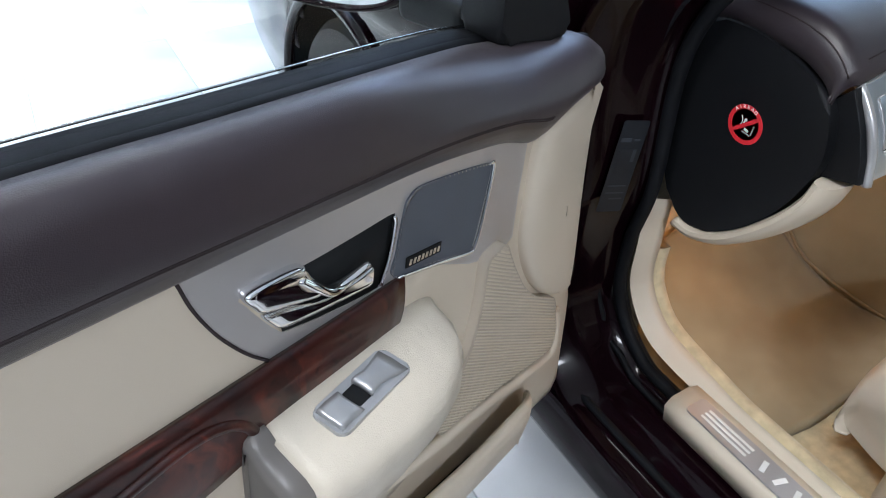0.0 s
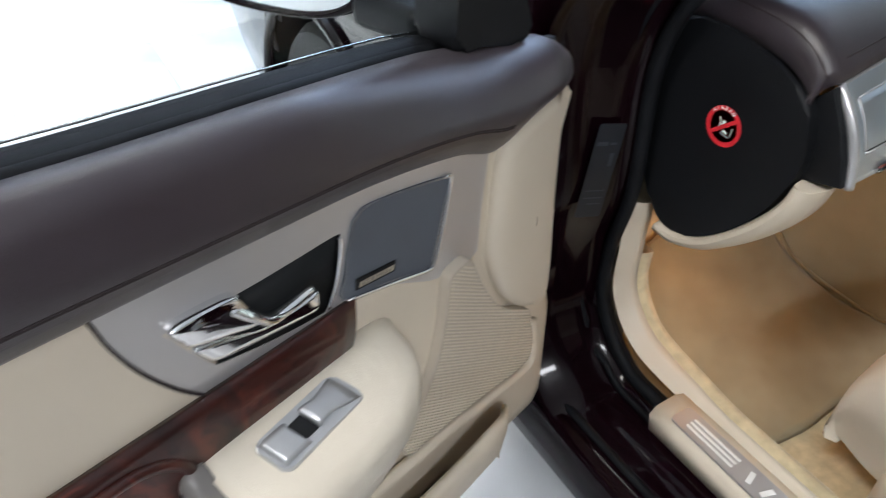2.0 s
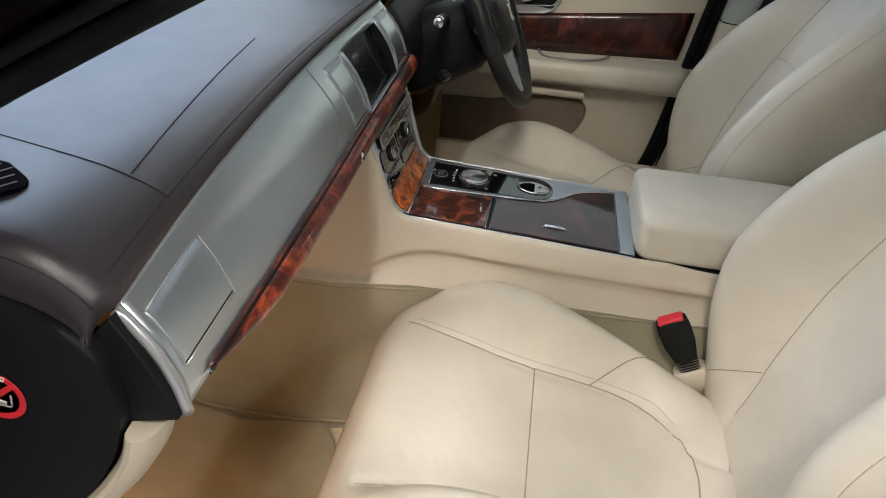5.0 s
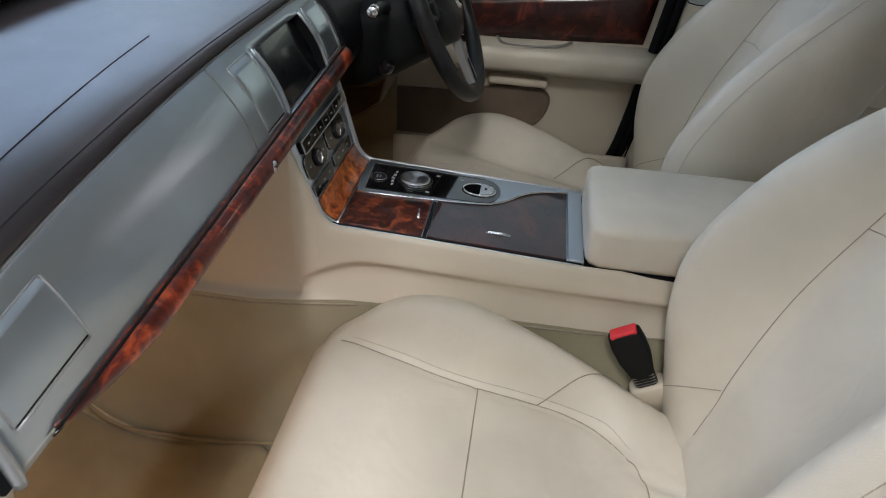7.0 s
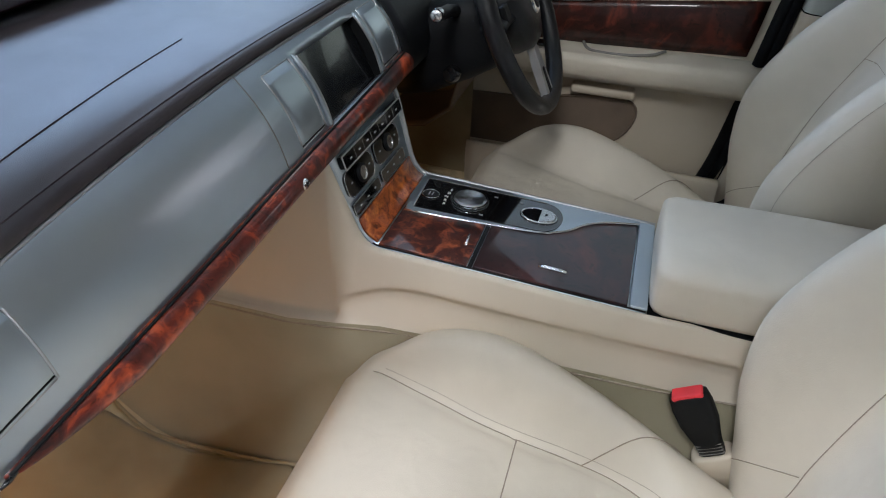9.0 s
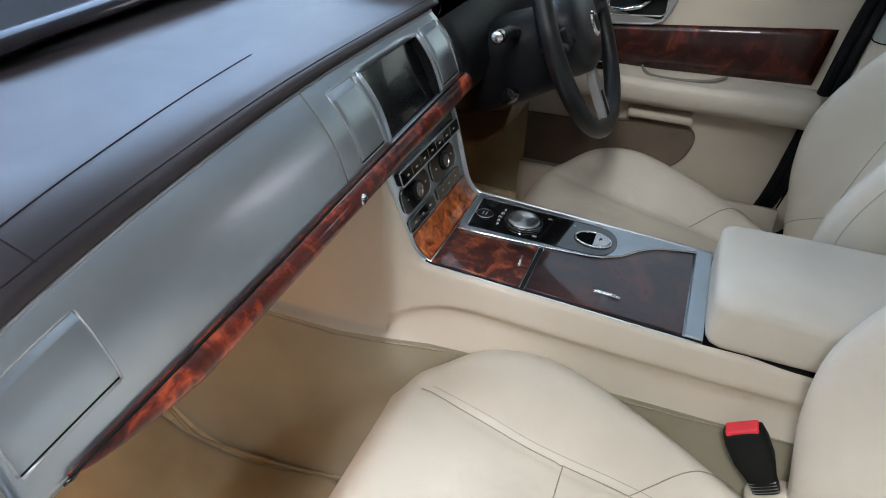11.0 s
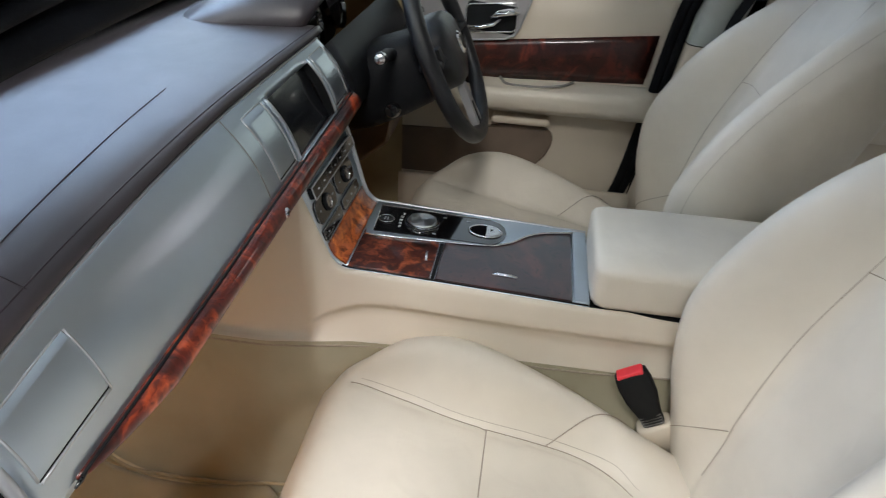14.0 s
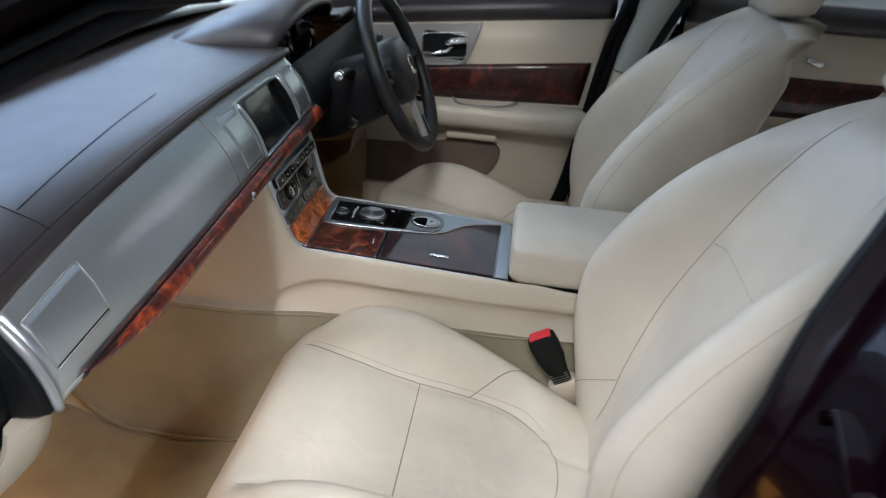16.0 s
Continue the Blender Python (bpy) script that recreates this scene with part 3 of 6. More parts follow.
def cabin_floor():
    cabin = thing("cabin_floor", "beige carpeted cabin floor with cream kick trims", "car floor", "structure")
    for side in (-1, 1):
        rows = [[Vector((side * x, y, floor_z(x, y) - 0.010 * (y > 0))) for x in np.linspace(0.14, 0.745, 22)] for y in np.linspace(-0.95, 0.62, 40)]
        # driver's side takes the browner pile in place of its shade
        sheet("carpet", rows, PILE if side < 0 else MAT_PILE, cabin, "pale beige cut-pile carpet" if side < 0 else "cut-pile carpet, browner to stand for its shade")
        # tunnel side
        rows = []
        for y in np.linspace(-0.95, 0.6, 24):
            top = 0.1385 + 0.030 * max(0, min(1, (y + 0.16) / 0.14))
            foot_x = max(top + 0.015, 0.165 + 0.25 * max(0, min(y, 0.3)))
            rows.append([Vector((side * (top + (foot_x - top) * ((0.574 - z) / 0.30) ** 1.3), y, z)) for z in np.linspace(0.574, 0.24, 10)])
        sheet("tunnel_carpet", rows, CARPET, cabin)
        # outer side below the sill trim
        rows = [[Vector((side * x, y, z)) for x, z in ((0.735, 0.24), (0.74, 0.30), (0.745, 0.362))] for y in np.linspace(-0.72, 0.04, 8)]
        sheet("sill_carpet", rows, PILE, cabin)
        # kick panel
        kick = []
        for y, z in curve([(0.232, 0.64), (0.236, 0.549), (0.230, 0.45), (0.165, 0.378), (0.045, 0.360), (-0.08, 0.356), (-0.30, 0.356)], 40):
            d = Vector((0, y - 0.02, z - 0.56)).normalized() if y > 0.02 else Vector((0, 0, -1))
            w = 0.014 * min(1.0, max(0.0, (0.14 - y) / 0.16))
            kick.append([Vector((side * 0.752, y - 0.006 * d.y, z - 0.006 * d.z)), Vector((side * 0.742, y - 0.012 * d.y, z - 0.012 * d.z)), Vector((side * (0.728 + w * 0.5), y - 0.018 * d.y, z - 0.02 * d.z)), Vector((side * (0.715 + w), y - 0.022 * d.y, z - 0.028 * d.z)), Vector((side * (0.712 + w), y + 0.02 * (y > 0.05), z - 0.01 * d.z - 0.03 * (y < 0.05)))])
        if side > 0:
            kick = kick[24:]
        fold = []
        for row in (kick[8:] if side < 0 else kick):
            a = row[3]
            d = Vector((0, a.y - 0.02, a.z - 0.56)).normalized() if a.y > 0.02 else Vector((0, 0, -1))
            fold.append([a + Vector((side * 0.002, 0, 0)) + d * 0.004, a + Vector((-side * 0.008, 0, 0)) - d * 0.004, a + Vector((-side * 0.020, 0, 0)) - d * 0.005, a + Vector((-side * 0.026, 0, 0)) + d * 0.012, a + Vector((-side * 0.028, 0, 0)) + d * 0.05])
        sheet("kick_fold", fold, PILE, cabin, "pale carpet edging beside the kick trim")
        sheet("kick_trim", kick, CREAM_TRIM, cabin, "cream moulded kick trim")
        rows = [[Vector((side * 0.716, y, z)) for z in np.linspace(0.22, 0.72 if side < 0 else 0.93, 8)] for y in np.linspace(0.22 if side < 0 else -0.055, 0.62, 12)]
        sheet("footwell_side", rows, MAT_PILE, cabin)
    # floor mat with a bound edge
    out = curve([(-0.192, 0.0), (-0.212, 0.10), (-0.235, 0.20), (-0.246, 0.25), (-0.27, 0.32), (-0.42, 0.36), (-0.58, 0.34), (-0.70, 0.28), (-0.706, 0.1), (-0.69, -0.01), (-0.55, -0.045), (-0.42, -0.04), (-0.28, -0.05)], 72, closed=True)
    mat_thing = thing("floor_mat", "beige pile floor mat with a bound edge, in the footwell", "floor mat")
    c = np.array([-0.43, 0.14])
    rows = [[Vector((*(c + (p - c) * f), floor_z(*(c + (p - c) * f)) + (0.020 if f < 0.99 else 0.002))) for p in out] for f in [0.02] + [0.08 * k for k in range(1, 12)] + [0.93, 0.985, 1.0]]
    sheet("mat_surface", rows, MAT_PILE, mat_thing, close=True)
    edge = curve([(0.178, -0.10, 0.266), (0.190, 0.0, 0.268), (0.204, 0.07, 0.272), (0.219, 0.145, 0.286), (0.236, 0.205, 0.308), (0.243, 0.232, 0.322), (0.242, 0.262, 0.342), (0.236, 0.295, 0.366), (0.230, 0.33, 0.40)], 60)
    tube("tunnel_piping", [(-x, y, z) for x, y, z in edge], 0.0036, MAT_PILE, cabin, seg=6)
    return cabin


cabin_floor()


def sill_plate():
    """The metal tread on the sill, with its three bars and plain letter shapes."""
    for side in (-1, 1):
        plate = thing("sill_plate", "cream sill cover with a brushed metal tread plate", "sill plate")
        rows = [[Vector((side * x, y, z)) for x, z in ((0.805, 0.325), (0.812, 0.365), (0.80, 0.378), (0.765, 0.38), (0.742, 0.372), (0.736, 0.34), (0.735, 0.30))] for y in np.linspace(0.055, -0.70, 14)]
        sheet("cover", rows, CREAM_TRIM, plate, "cream plastic sill cover", thick=0.004)
        tread = prism("tread", rounded(0.42, 0.040, 0.006), frame_of((side * 0.783, -0.185, 0.384), (0, -1, 0), (1, 0, 0)), 0.004, DOORSILVER, plate, "grey metal tread plate", bevel=0.001)
        for k in (-1, 0, 1):
            block("bar", (0.0045, 0.085, 0.0016), pose(side * 0.783 + 0.0085 * k, -0.040, 0.3845), WHITE, tread, bevel=0.0006, seg=1)
        for k in range(6):
            block("letter_bar", (0.021, 0.008, 0.0014), pose(side * 0.783, -0.108 - 0.028 * k, 0.3845, 0, 0, 18 * (-1) ** k), WHITE, tread, bevel=0.0004, seg=1)


sill_plate()

# ---- dashboard ----
Z_TOP = table((-0.72, 0.893), (-0.70, 0.898), (-0.60, 0.918), (-0.45, 0.937), (-0.22, 0.955), (0.0, 0.961), (0.18, 0.966))
Y_TOP = table((-0.72, 0.010), (-0.70, 0.008), (-0.40, 0.010), (-0.2, 0.008), (0.0, 0.004), (0.18, -0.004))
Z_BOT = table((-0.72, 0.793), (-0.70, 0.795), (-0.645, 0.801), (-0.40, 0.826), (-0.21, 0.843), (0.0, 0.854), (0.18, 0.868))
Y_BOT = table((-0.72, -0.040), (-0.70, -0.041), (-0.40, -0.054), (-0.20, -0.058), (0.0, -0.058), (0.18, -0.062))


def fascia(x, v, out=0.0):
    """A point of the silver fascia: v runs from its top edge down; out lifts it towards the cabin."""
    y, z = Y_TOP(x) + (Y_BOT(x) - Y_TOP(x)) * v, Z_TOP(x) + (Z_BOT(x) - Z_TOP(x)) * v
    n = Vector((0, -(Z_TOP(x) - Z_BOT(x)), Y_TOP(x) - Y_BOT(x) + 1e-6)).normalized()
    if n.y > 0:
        n = -n
    return Vector((x, y, z)) + n * (out + 0.010 * math.sin(math.pi * v))


def dash_top(x, y):
    y0, lip, far = Y_TOP(x), Z_TOP(x) + 0.016, 0.968 + 0.012 * (1 - min(1, abs(x) / 0.72) ** 2)
    k = 1 - math.exp(-max(0, y - y0) / 0.035)
    return lip + (far - lip) * k


def dashboard():
    dash = thing("dashboard", "aubergine leather dashboard with a satin silver fascia and walnut strip", "dashboard", at=(0, 0, 0.8))
    # padded top
    xs = list(np.linspace(-0.70, 0.74, 73))
    rows = []
    prof = [0.0, 0.006, 0.012, 0.02, 0.03, 0.045, 0.065, 0.09, 0.12, 0.15, 0.19, 0.235, 0.28, 0.33]
    for side_x in [-0.727, -0.724, -0.718, -0.710] + xs:
        x = max(side_x, -0.70)
        e = (-0.70 - side_x) / 0.027 if side_x < -0.70 else 0
        drop = 0.046 * (1 - math.sqrt(max(0, 1 - e * e)))
        row = [Vector((side_x, Y_TOP(x) + 0.016, Z_TOP(x) - 0.006 - drop * 0.5)), Vector((side_x, Y_TOP(x) + 0.002 + 0.010 * e, Z_TOP(x) + 0.001 - drop * 0.6)), Vector((side_x, Y_TOP(x) - 0.004 + 0.014 * e, Z_TOP(x) + 0.007 - drop * 0.7))]
        for d in prof:
            y = Y_TOP(x) + 0.002 + d + 0.010 * e
            groove = 0.0015 * math.exp(-((d - 0.006) / 0.003) ** 2)
            row.append(Vector((side_x, y, dash_top(x, y) - groove - drop)))
        rows.append(row)
    pad_x = [-0.727, -0.724, -0.718, -0.710] + xs
    top = sheet("top_pad", rows, AUBERGINE, dash, "dark aubergine leather top pad", thick=0.006, skip=lambda i, j: 0.19 < pad_x[i] < 0.60 and j < 10)
    # sewn lines on the pad
    line = curve([(-0.581, 0.050), (-0.50, 0.059), (-0.40, 0.070), (-0.29, 0.081), (-0.178, 0.090)], 30)
    tube("airbag_seam", [(x, y, dash_top(x, y) + 0.0002) for x, y in line], 0.0007, STITCH, top, seg=6)
    cross = curve([(-0.582, 0.014), (-0.585, 0.034), (-0.585, 0.056), (-0.578, 0.11), (-0.566, 0.17), (-0.552, 0.23)], 36)
    tube("cross_seam", [(x, y, dash_top(x, y) + 0.0002) for x, y in cross], 0.0006, STITCH, top, seg=6)
    tube("pad_gap", [(x, Y_TOP(x) + 0.003, Z_TOP(x) + 0.001) for x in np.linspace(-0.70, 0.175, 60)], 0.0030, BLACK, top, seg=8)
    # satin tube drawn as the highlight along the fascia's top edge
    tube("fascia_edge", [fascia(x, 0.0, 0.0006) for x in np.linspace(-0.70, 0.175, 60)], 0.0020, SATIN, dash, "satin line for the highlight on the fascia edge", seg=6)
    tube("lip_seam", [(x, Y_TOP(x) + 0.008, dash_top(x, Y_TOP(x) + 0.008) - 0.0012) for x in np.linspace(-0.69, 0.2, 60)], 0.0009, STITCH, top, seg=6)
    tube("pad_end_seam", [(-0.7185, y, dash_top(-0.70, y) - 0.0135) for y in np.linspace(0.014, 0.23, 40)], 0.0010, STITCH, top, seg=6)
    # demister vent in the top
    vm = frame_of((-0.640, 0.150, dash_top(-0.64, 0.150) + 0.0025), (0.55, 0.83, 0.0), (-0.83, 0.55, 0.06))
    vent = prism("demister_vent", rounded(0.078, 0.052, 0.018, 6), vm, 0.008, VOID, dash, "black slatted demister vent", bevel=0.0015)
    for k in range(-2, 3):
        block("slat", (0.0018, 0.050 - 0.008 * abs(k), 0.0014), vm @ pose(0.0145 * k, 0, 0.0003, 0, 0, 12), GREY_PLASTIC, vent, bevel=0.0008, seg=1)
    # fascia: satin silver skin with the display cut out
    knots = sorted(set(np.round(np.concatenate([np.linspace(-0.70, -0.088, 40), np.linspace(-0.088, 0.086, 9), np.linspace(0.086, 0.176, 8)]), 4)))
    vs = [0, 0.03, 0.08, 0.17, 0.3, 0.45, 0.6, 0.75, 0.88, 0.94, 1.0]
    rows = [[fascia(x, v) for v in vs] for x in knots]
    skip = lambda i, j: knots[i] >= -0.0881 and knots[i + 1] <= 0.0861 and 3 <= j <= 8
    sheet("fascia", rows, SILVER, dash, "satin silver painted fascia", thick=0.004, skip=skip)
    tube("end_strip", [fascia(-0.701, v, 0.0015) for v in np.linspace(-0.01, 1.02, 16)], 0.0060, SATIN, dash, "bright metal end strip", seg=8)
    # panel gap by the glovebox and the lower gap
    tube("glovebox_gap", [fascia(-0.210 - 0.004 * v, v, 0.0003) for v in np.linspace(0.0, 0.92, 14)], 0.0008, GREY_PLASTIC, dash, seg=6)
    # folding vent covers
    for x0, x1, v0, v1, chrome in ((-0.680, -0.582, 0.19, 0.70, 1), (-0.171, -0.108, 0.15, 0.87, 0), (0.106, 0.162, 0.13, 0.88, 0)):
        band = v0 + 0.13 * (v1 - v0)
        levels = [(v0, 0.0002), (band - 0.01, 0.0016), (band, 0.0017)] + [(v, 0.0015 - 0.0005 * (v - band) / (v1 - band)) for v in np.linspace(band + 0.012, v1, 7)]
        cover = evened(sheet("vent_cover", [[fascia(x, v, o) for v, o in levels] for x in np.linspace(x0, x1, 9)], SILVER, dash, "satin silver folding vent cover", thick=0.0016))
        tube("cover_edge", [fascia(x1 + 0.0016, v, 0.0010) for v in np.linspace(v0, v1 + 0.03, 10)], 0.0015, SATIN, cover, seg=6)
        tube("cover_foot", [fascia(x, v1 + 0.028, 0.0008) for x in np.linspace(x0, x1, 6)], 0.0018 if chrome else 0.0012, SATIN, cover, seg=6)
        tube("cover_gap", [fascia(x, v1 + 0.006, 0.0002) for x in np.linspace(x0, x1, 6)], 0.0013, BLACK, cover, seg=6)
        tube("cover_head", [fascia(x, v0 - 0.008, 0.0002) for x in np.linspace(x0, x1, 6)], 0.0011, SATIN, cover, seg=6)
        tube("cover_side", [fascia(x0 - 0.001, v, 0.0004) for v in np.linspace(v0, v1, 8)], 0.0016 if chrome else 0.0011, SATIN, cover, seg=6)
        tube("cover_far_side", [fascia(x1 + 0.0004, v, 0.0006) for v in np.linspace(v0, v1, 8)], 0.0006, STITCH, cover, seg=6)
    # display in its recess
    m = frame_of((fascia(-0.0, 0.57, -0.012)), (1, 0, 0), fascia(0, 0.17) - fascia(0, 0.94))
    prism("display", rounded(0.186, 0.104, 0.004), m, 0.006, SCREEN, dash, "dark switched-off navigation display", bevel=0.001)
    rim = []
    for dep in (0.001, -0.006, -0.014):
        ring = []
        for xx, vv in [(x, 0.17) for x in np.linspace(-0.088, 0.086, 8)] + [(0.086, v) for v in np.linspace(0.17, 0.94, 8)] + [(x, 0.94) for x in np.linspace(0.086, -0.088, 8)] + [(-0.088, v) for v in np.linspace(0.94, 0.17, 8)]:
            ring.append(fascia(xx, vv, dep))
        rim.append(ring)
    sheet("display_rim", rim, BLACK, dash, smooth=False)
    for x in (-0.094, 0.092):
        tube("display_post", [fascia(x, v, 0.0010) for v in np.linspace(0.13, 0.97, 16)], 0.0030, SILVER, dash, seg=10, radii=[0.3] + [1] * 14 + [0.3])
        tube("display_glint", [fascia(x + (0.005 if x < 0 else -0.005), v, 0.0018) for v in np.linspace(0.16, 0.94, 14)], 0.0011, SATIN, dash, seg=6)
    tube("display_foot", [fascia(x, 0.965, 0.003) for x in np.linspace(-0.09, 0.09, 10)], 0.0034, SILVER, dash, seg=8)
    # walnut strip
    rows = []
    for x in np.linspace(-0.652, 0.178, 70):
        h = 0.034 * min(1, ((x + 0.656) / 0.14)) ** 0.6 * (1.0 + 0.08 * min(1, max(0, (x + 0.4) / 0.5)))
        c = Vector((x, Y_BOT(x) + 0.001, Z_BOT(x) + 0.007))
        rows.append([c + Vector((0, -a * h, -b * h)) for a, b in ((-0.1, 0.0), (0.16, 0.0), (0.32, 0.07), (0.45, 0.19), (0.53, 0.34), (0.55, 0.50), (0.52, 0.66), (0.42, 0.80), (0.28, 0.91), (0.10, 0.98), (-0.1, 1.0))])
    strip = sheet("walnut_strip", rows, WALNUT_STRIP, dash, "lacquered burr walnut strip", close=True)
    tube("strip_shadow_gap", [Vector((x, Y_BOT(x) - 0.0035, Z_BOT(x) + 0.0078)) for x in np.linspace(-0.65, 0.176, 40)], 0.0018, BLACK, dash, seg=6)
    tube("strip_tip", [Vector((x, Y_BOT(x) - 0.0025, Z_BOT(x) + 0.004)) for x in (-0.660, -0.652, -0.644)], 0.0026, GLOSS_BLACK, strip, seg=8, radii=[0.4, 1, 0.6])
    km = frame_of((-0.212, Y_BOT(-0.212) - 0.0165, 0.8335), (1, 0, 0), (0, -0.05, 1))
    lock = turned("glovebox_lock", [(0.0008, 0.0035), (0.006, 0.003), (0.0075, 0.001), (0.0075, -0.004)], km, CHROME, dash, "round chrome glovebox lock", seg=20)
    block("keyway", (0.0012, 0.006, 0.001), km @ pose(0, 0, 0.0036), BLACK, lock, bevel=0)
    # end cap
    out = curve([(0.019, 0.879), (0.06, 0.905), (0.10, 0.918), (0.15, 0.926), (0.215, 0.915), (0.245, 0.84), (0.238, 0.72), (0.205, 0.64), (0.16, 0.618), (0.10, 0.648), (0.045, 0.705), (0.008, 0.78), (0.002, 0.83)], 52, closed=True)
    em = frame_of((-0.733, 0, 0), (0, -1, 0), (0, 0, 1))
    cap = prism("end_cap", [(-y, z) for y, z in out], em, 0.03, SATIN_BLACK, dash, "black grained dashboard end cap", bevel=0.006, seg=3)
    wedge = [(0.030, 0.874), (0.004, 0.901), (-0.018, 0.86), (-0.034, 0.825), (-0.041, 0.797), (0.012, 0.783), (0.006, 0.82), (0.012, 0.855)]
    prism("end_wedge", [(-y, z) for y, z in wedge], frame_of((-0.716, 0, 0), (0, -1, 0), (0, 0, 1)), 0.014, SATIN_BLACK, dash, bevel=0.002)
    # airbag sticker on the cap
    st = frame_of((-0.7338, 0.114, 0.810), (0, -1, 0), (0, 0, 1)) @ pose(0, 0, 0, 0, 0, 6)
    K = 0.80
    st = st @ Matrix.Diagonal((K, K, 1, 1))
    sticker = turned("warning_sticker", [(0.0005, 0.0004), (0.0335, 0.0004), (0.0335, 0.0)], st, BLACK, dash, "round red airbag warning sticker", seg=48)
    turned("red_ring", [(0.026, 0.0004), (0.0262, 0.0009), (0.0335, 0.0009), (0.0336, 0.0004)], st, RED, sticker, seg=48)
    block("red_slash", (0.056, 0.0065, 0.0010), st @ pose(0, 0, 0.0006, 0, 0, 33), RED, sticker, bevel=0)
    for k, ch in enumerate("AIRBAG"):
        a = radians(132 - 15 * k)
        writing("letter", ch, 0.0085, st @ pose(0.0297 * math.cos(a), 0.0297 * math.sin(a), 0.0012, 0, 0, math.degrees(a) - 90), WHITE, sticker)
    tube("symbol_arc", [st @ Vector((-0.018 + 0.012 * math.cos(a), 0.006 + 0.012 * math.sin(a), 0.0008)) for a in np.linspace(-0.7, 0.7, 8)], 0.0008, WHITE, sticker, seg=5)
    turned("symbol_dot", [(0.0003, 0.0010), (0.0028, 0.0010), (0.0028, 0.0004)], st @ pose(0.0, 0.008, 0), WHITE, sticker, seg=14)
    block("symbol_bar", (0.010, 0.0025, 0.0008), st @ pose(-0.003, 0.001, 0.0006, 0, 0, 70), WHITE, sticker, bevel=0)
    block("symbol_seat", (0.016, 0.002, 0.0008), st @ pose(0.004, -0.014, 0.0006, 0, 0, -12), GREYPRINT, sticker, bevel=0)
    block("symbol_seat_back", (0.016, 0.002, 0.0008), st @ pose(0.0155, -0.006, 0.0006, 0, 0, 75), GREYPRINT, sticker, bevel=0)
    block("symbol_cradle", (0.009, 0.004, 0.0008), st @ pose(0.004, -0.0085, 0.0006, 0, 0, -20), WHITE, sticker, bevel=0)
    # cream lower dash that curls under, with a moulded lip round the end cap
    lip, outer = [], []
    for y, z in curve([(0.002, 0.786), (0.013, 0.752), (0.045, 0.703), (0.10, 0.646), (0.15, 0.620), (0.185, 0.620)], 30):
        d = Vector((0, y - 0.13, z - 0.80)).normalized()
        lip.append([Vector((x, y, z)) + d * o for x, o in ((-0.712, -0.002), (-0.731, 0.000), (-0.737, 0.004), (-0.7385, 0.010), (-0.735, 0.017), (-0.726, 0.023), (-0.710, 0.0265), (-0.690, 0.027))])
        outer.append((lip[-1][-1].y, lip[-1][-1].z))
    lip.insert(0, [Vector((-0.690, v.y, v.z)) for v in lip[0]])
    sharpen(sheet("lower_lip", lip, CREAM_TRIM, dash, "cream moulded lip under the end cap", thick=0.002))
    rows = []
    for x in np.linspace(-0.690, -0.12, 26):
        s = min(1.0, (x + 0.69) / 0.05)
        rows.append([Vector((x, y + 0.06 * s, z + 0.02 * s)) for y, z in [(-0.034, 0.796)] + outer + [(0.24, 0.60), (0.30, 0.66)]])
    sheet("lower_dash", rows, CREAM_TRIM, dash, "cream moulded lower dashboard", thick=-0.006)
    # instrument hood beyond the fascia
    rows = []
    for y, top_z, half in ((-0.002, 1.030, 0.212), (0.004, 1.044, 0.218), (0.02, 1.054, 0.222), (0.05, 1.058, 0.226), (0.09, 1.054, 0.230), (0.15, 1.036, 0.235), (0.21, 1.008, 0.240), (0.27, 0.978, 0.245)):
        rows.append([Vector((0.40 + half * math.cos(a), y + 0.03 * (1 - math.sin(a)) ** 2 * (y < 0.1), 0.950 + (top_z - 0.950) * max(0, math.sin(a)) ** 0.55)) for a in np.linspace(math.pi, 0, 29)])
    sheet("instrument_hood", rows, AUBERGINE, dash, "dark leather instrument hood", thick=0.008)
    rows = [[Vector((0.40 + h * math.cos(a), y, 0.955 + t * math.sin(a))) for a in np.linspace(0, 2 * math.pi, 28)] for y, h, t in ((0.06, 0.18, 0.085), (0.065, 0.10, 0.05), (0.066, 0.001, 0.001))]
    sheet("instrument_face", rows, BLACK, dash)
    for dx in (-0.085, 0.085):
        turned("dial", [(0.001, 0.004), (0.052, 0.004), (0.056, 0.010), (0.060, 0.010), (0.061, 0)], frame_of((0.40 + dx, 0.058, 0.965), (1, 0, 0), (0, 0.3, 1)), GLOSS_BLACK, dash, seg=28)
    # black lower panel behind the wheel and the far fascia
    rows = [[Vector((x, y, z)) for y, z in ((-0.02, 0.955), (-0.055, 0.90), (-0.066, 0.86), (-0.06, 0.825), (-0.02, 0.80))] for x in np.linspace(0.178, 0.72, 16)]
    sheet("driver_panel", rows, SATIN_BLACK, dash, thick=0.006)
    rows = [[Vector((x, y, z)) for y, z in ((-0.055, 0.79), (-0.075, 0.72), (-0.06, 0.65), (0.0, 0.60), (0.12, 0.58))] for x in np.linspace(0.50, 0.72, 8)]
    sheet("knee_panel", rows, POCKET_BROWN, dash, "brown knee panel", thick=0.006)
    return dash


dashboard()


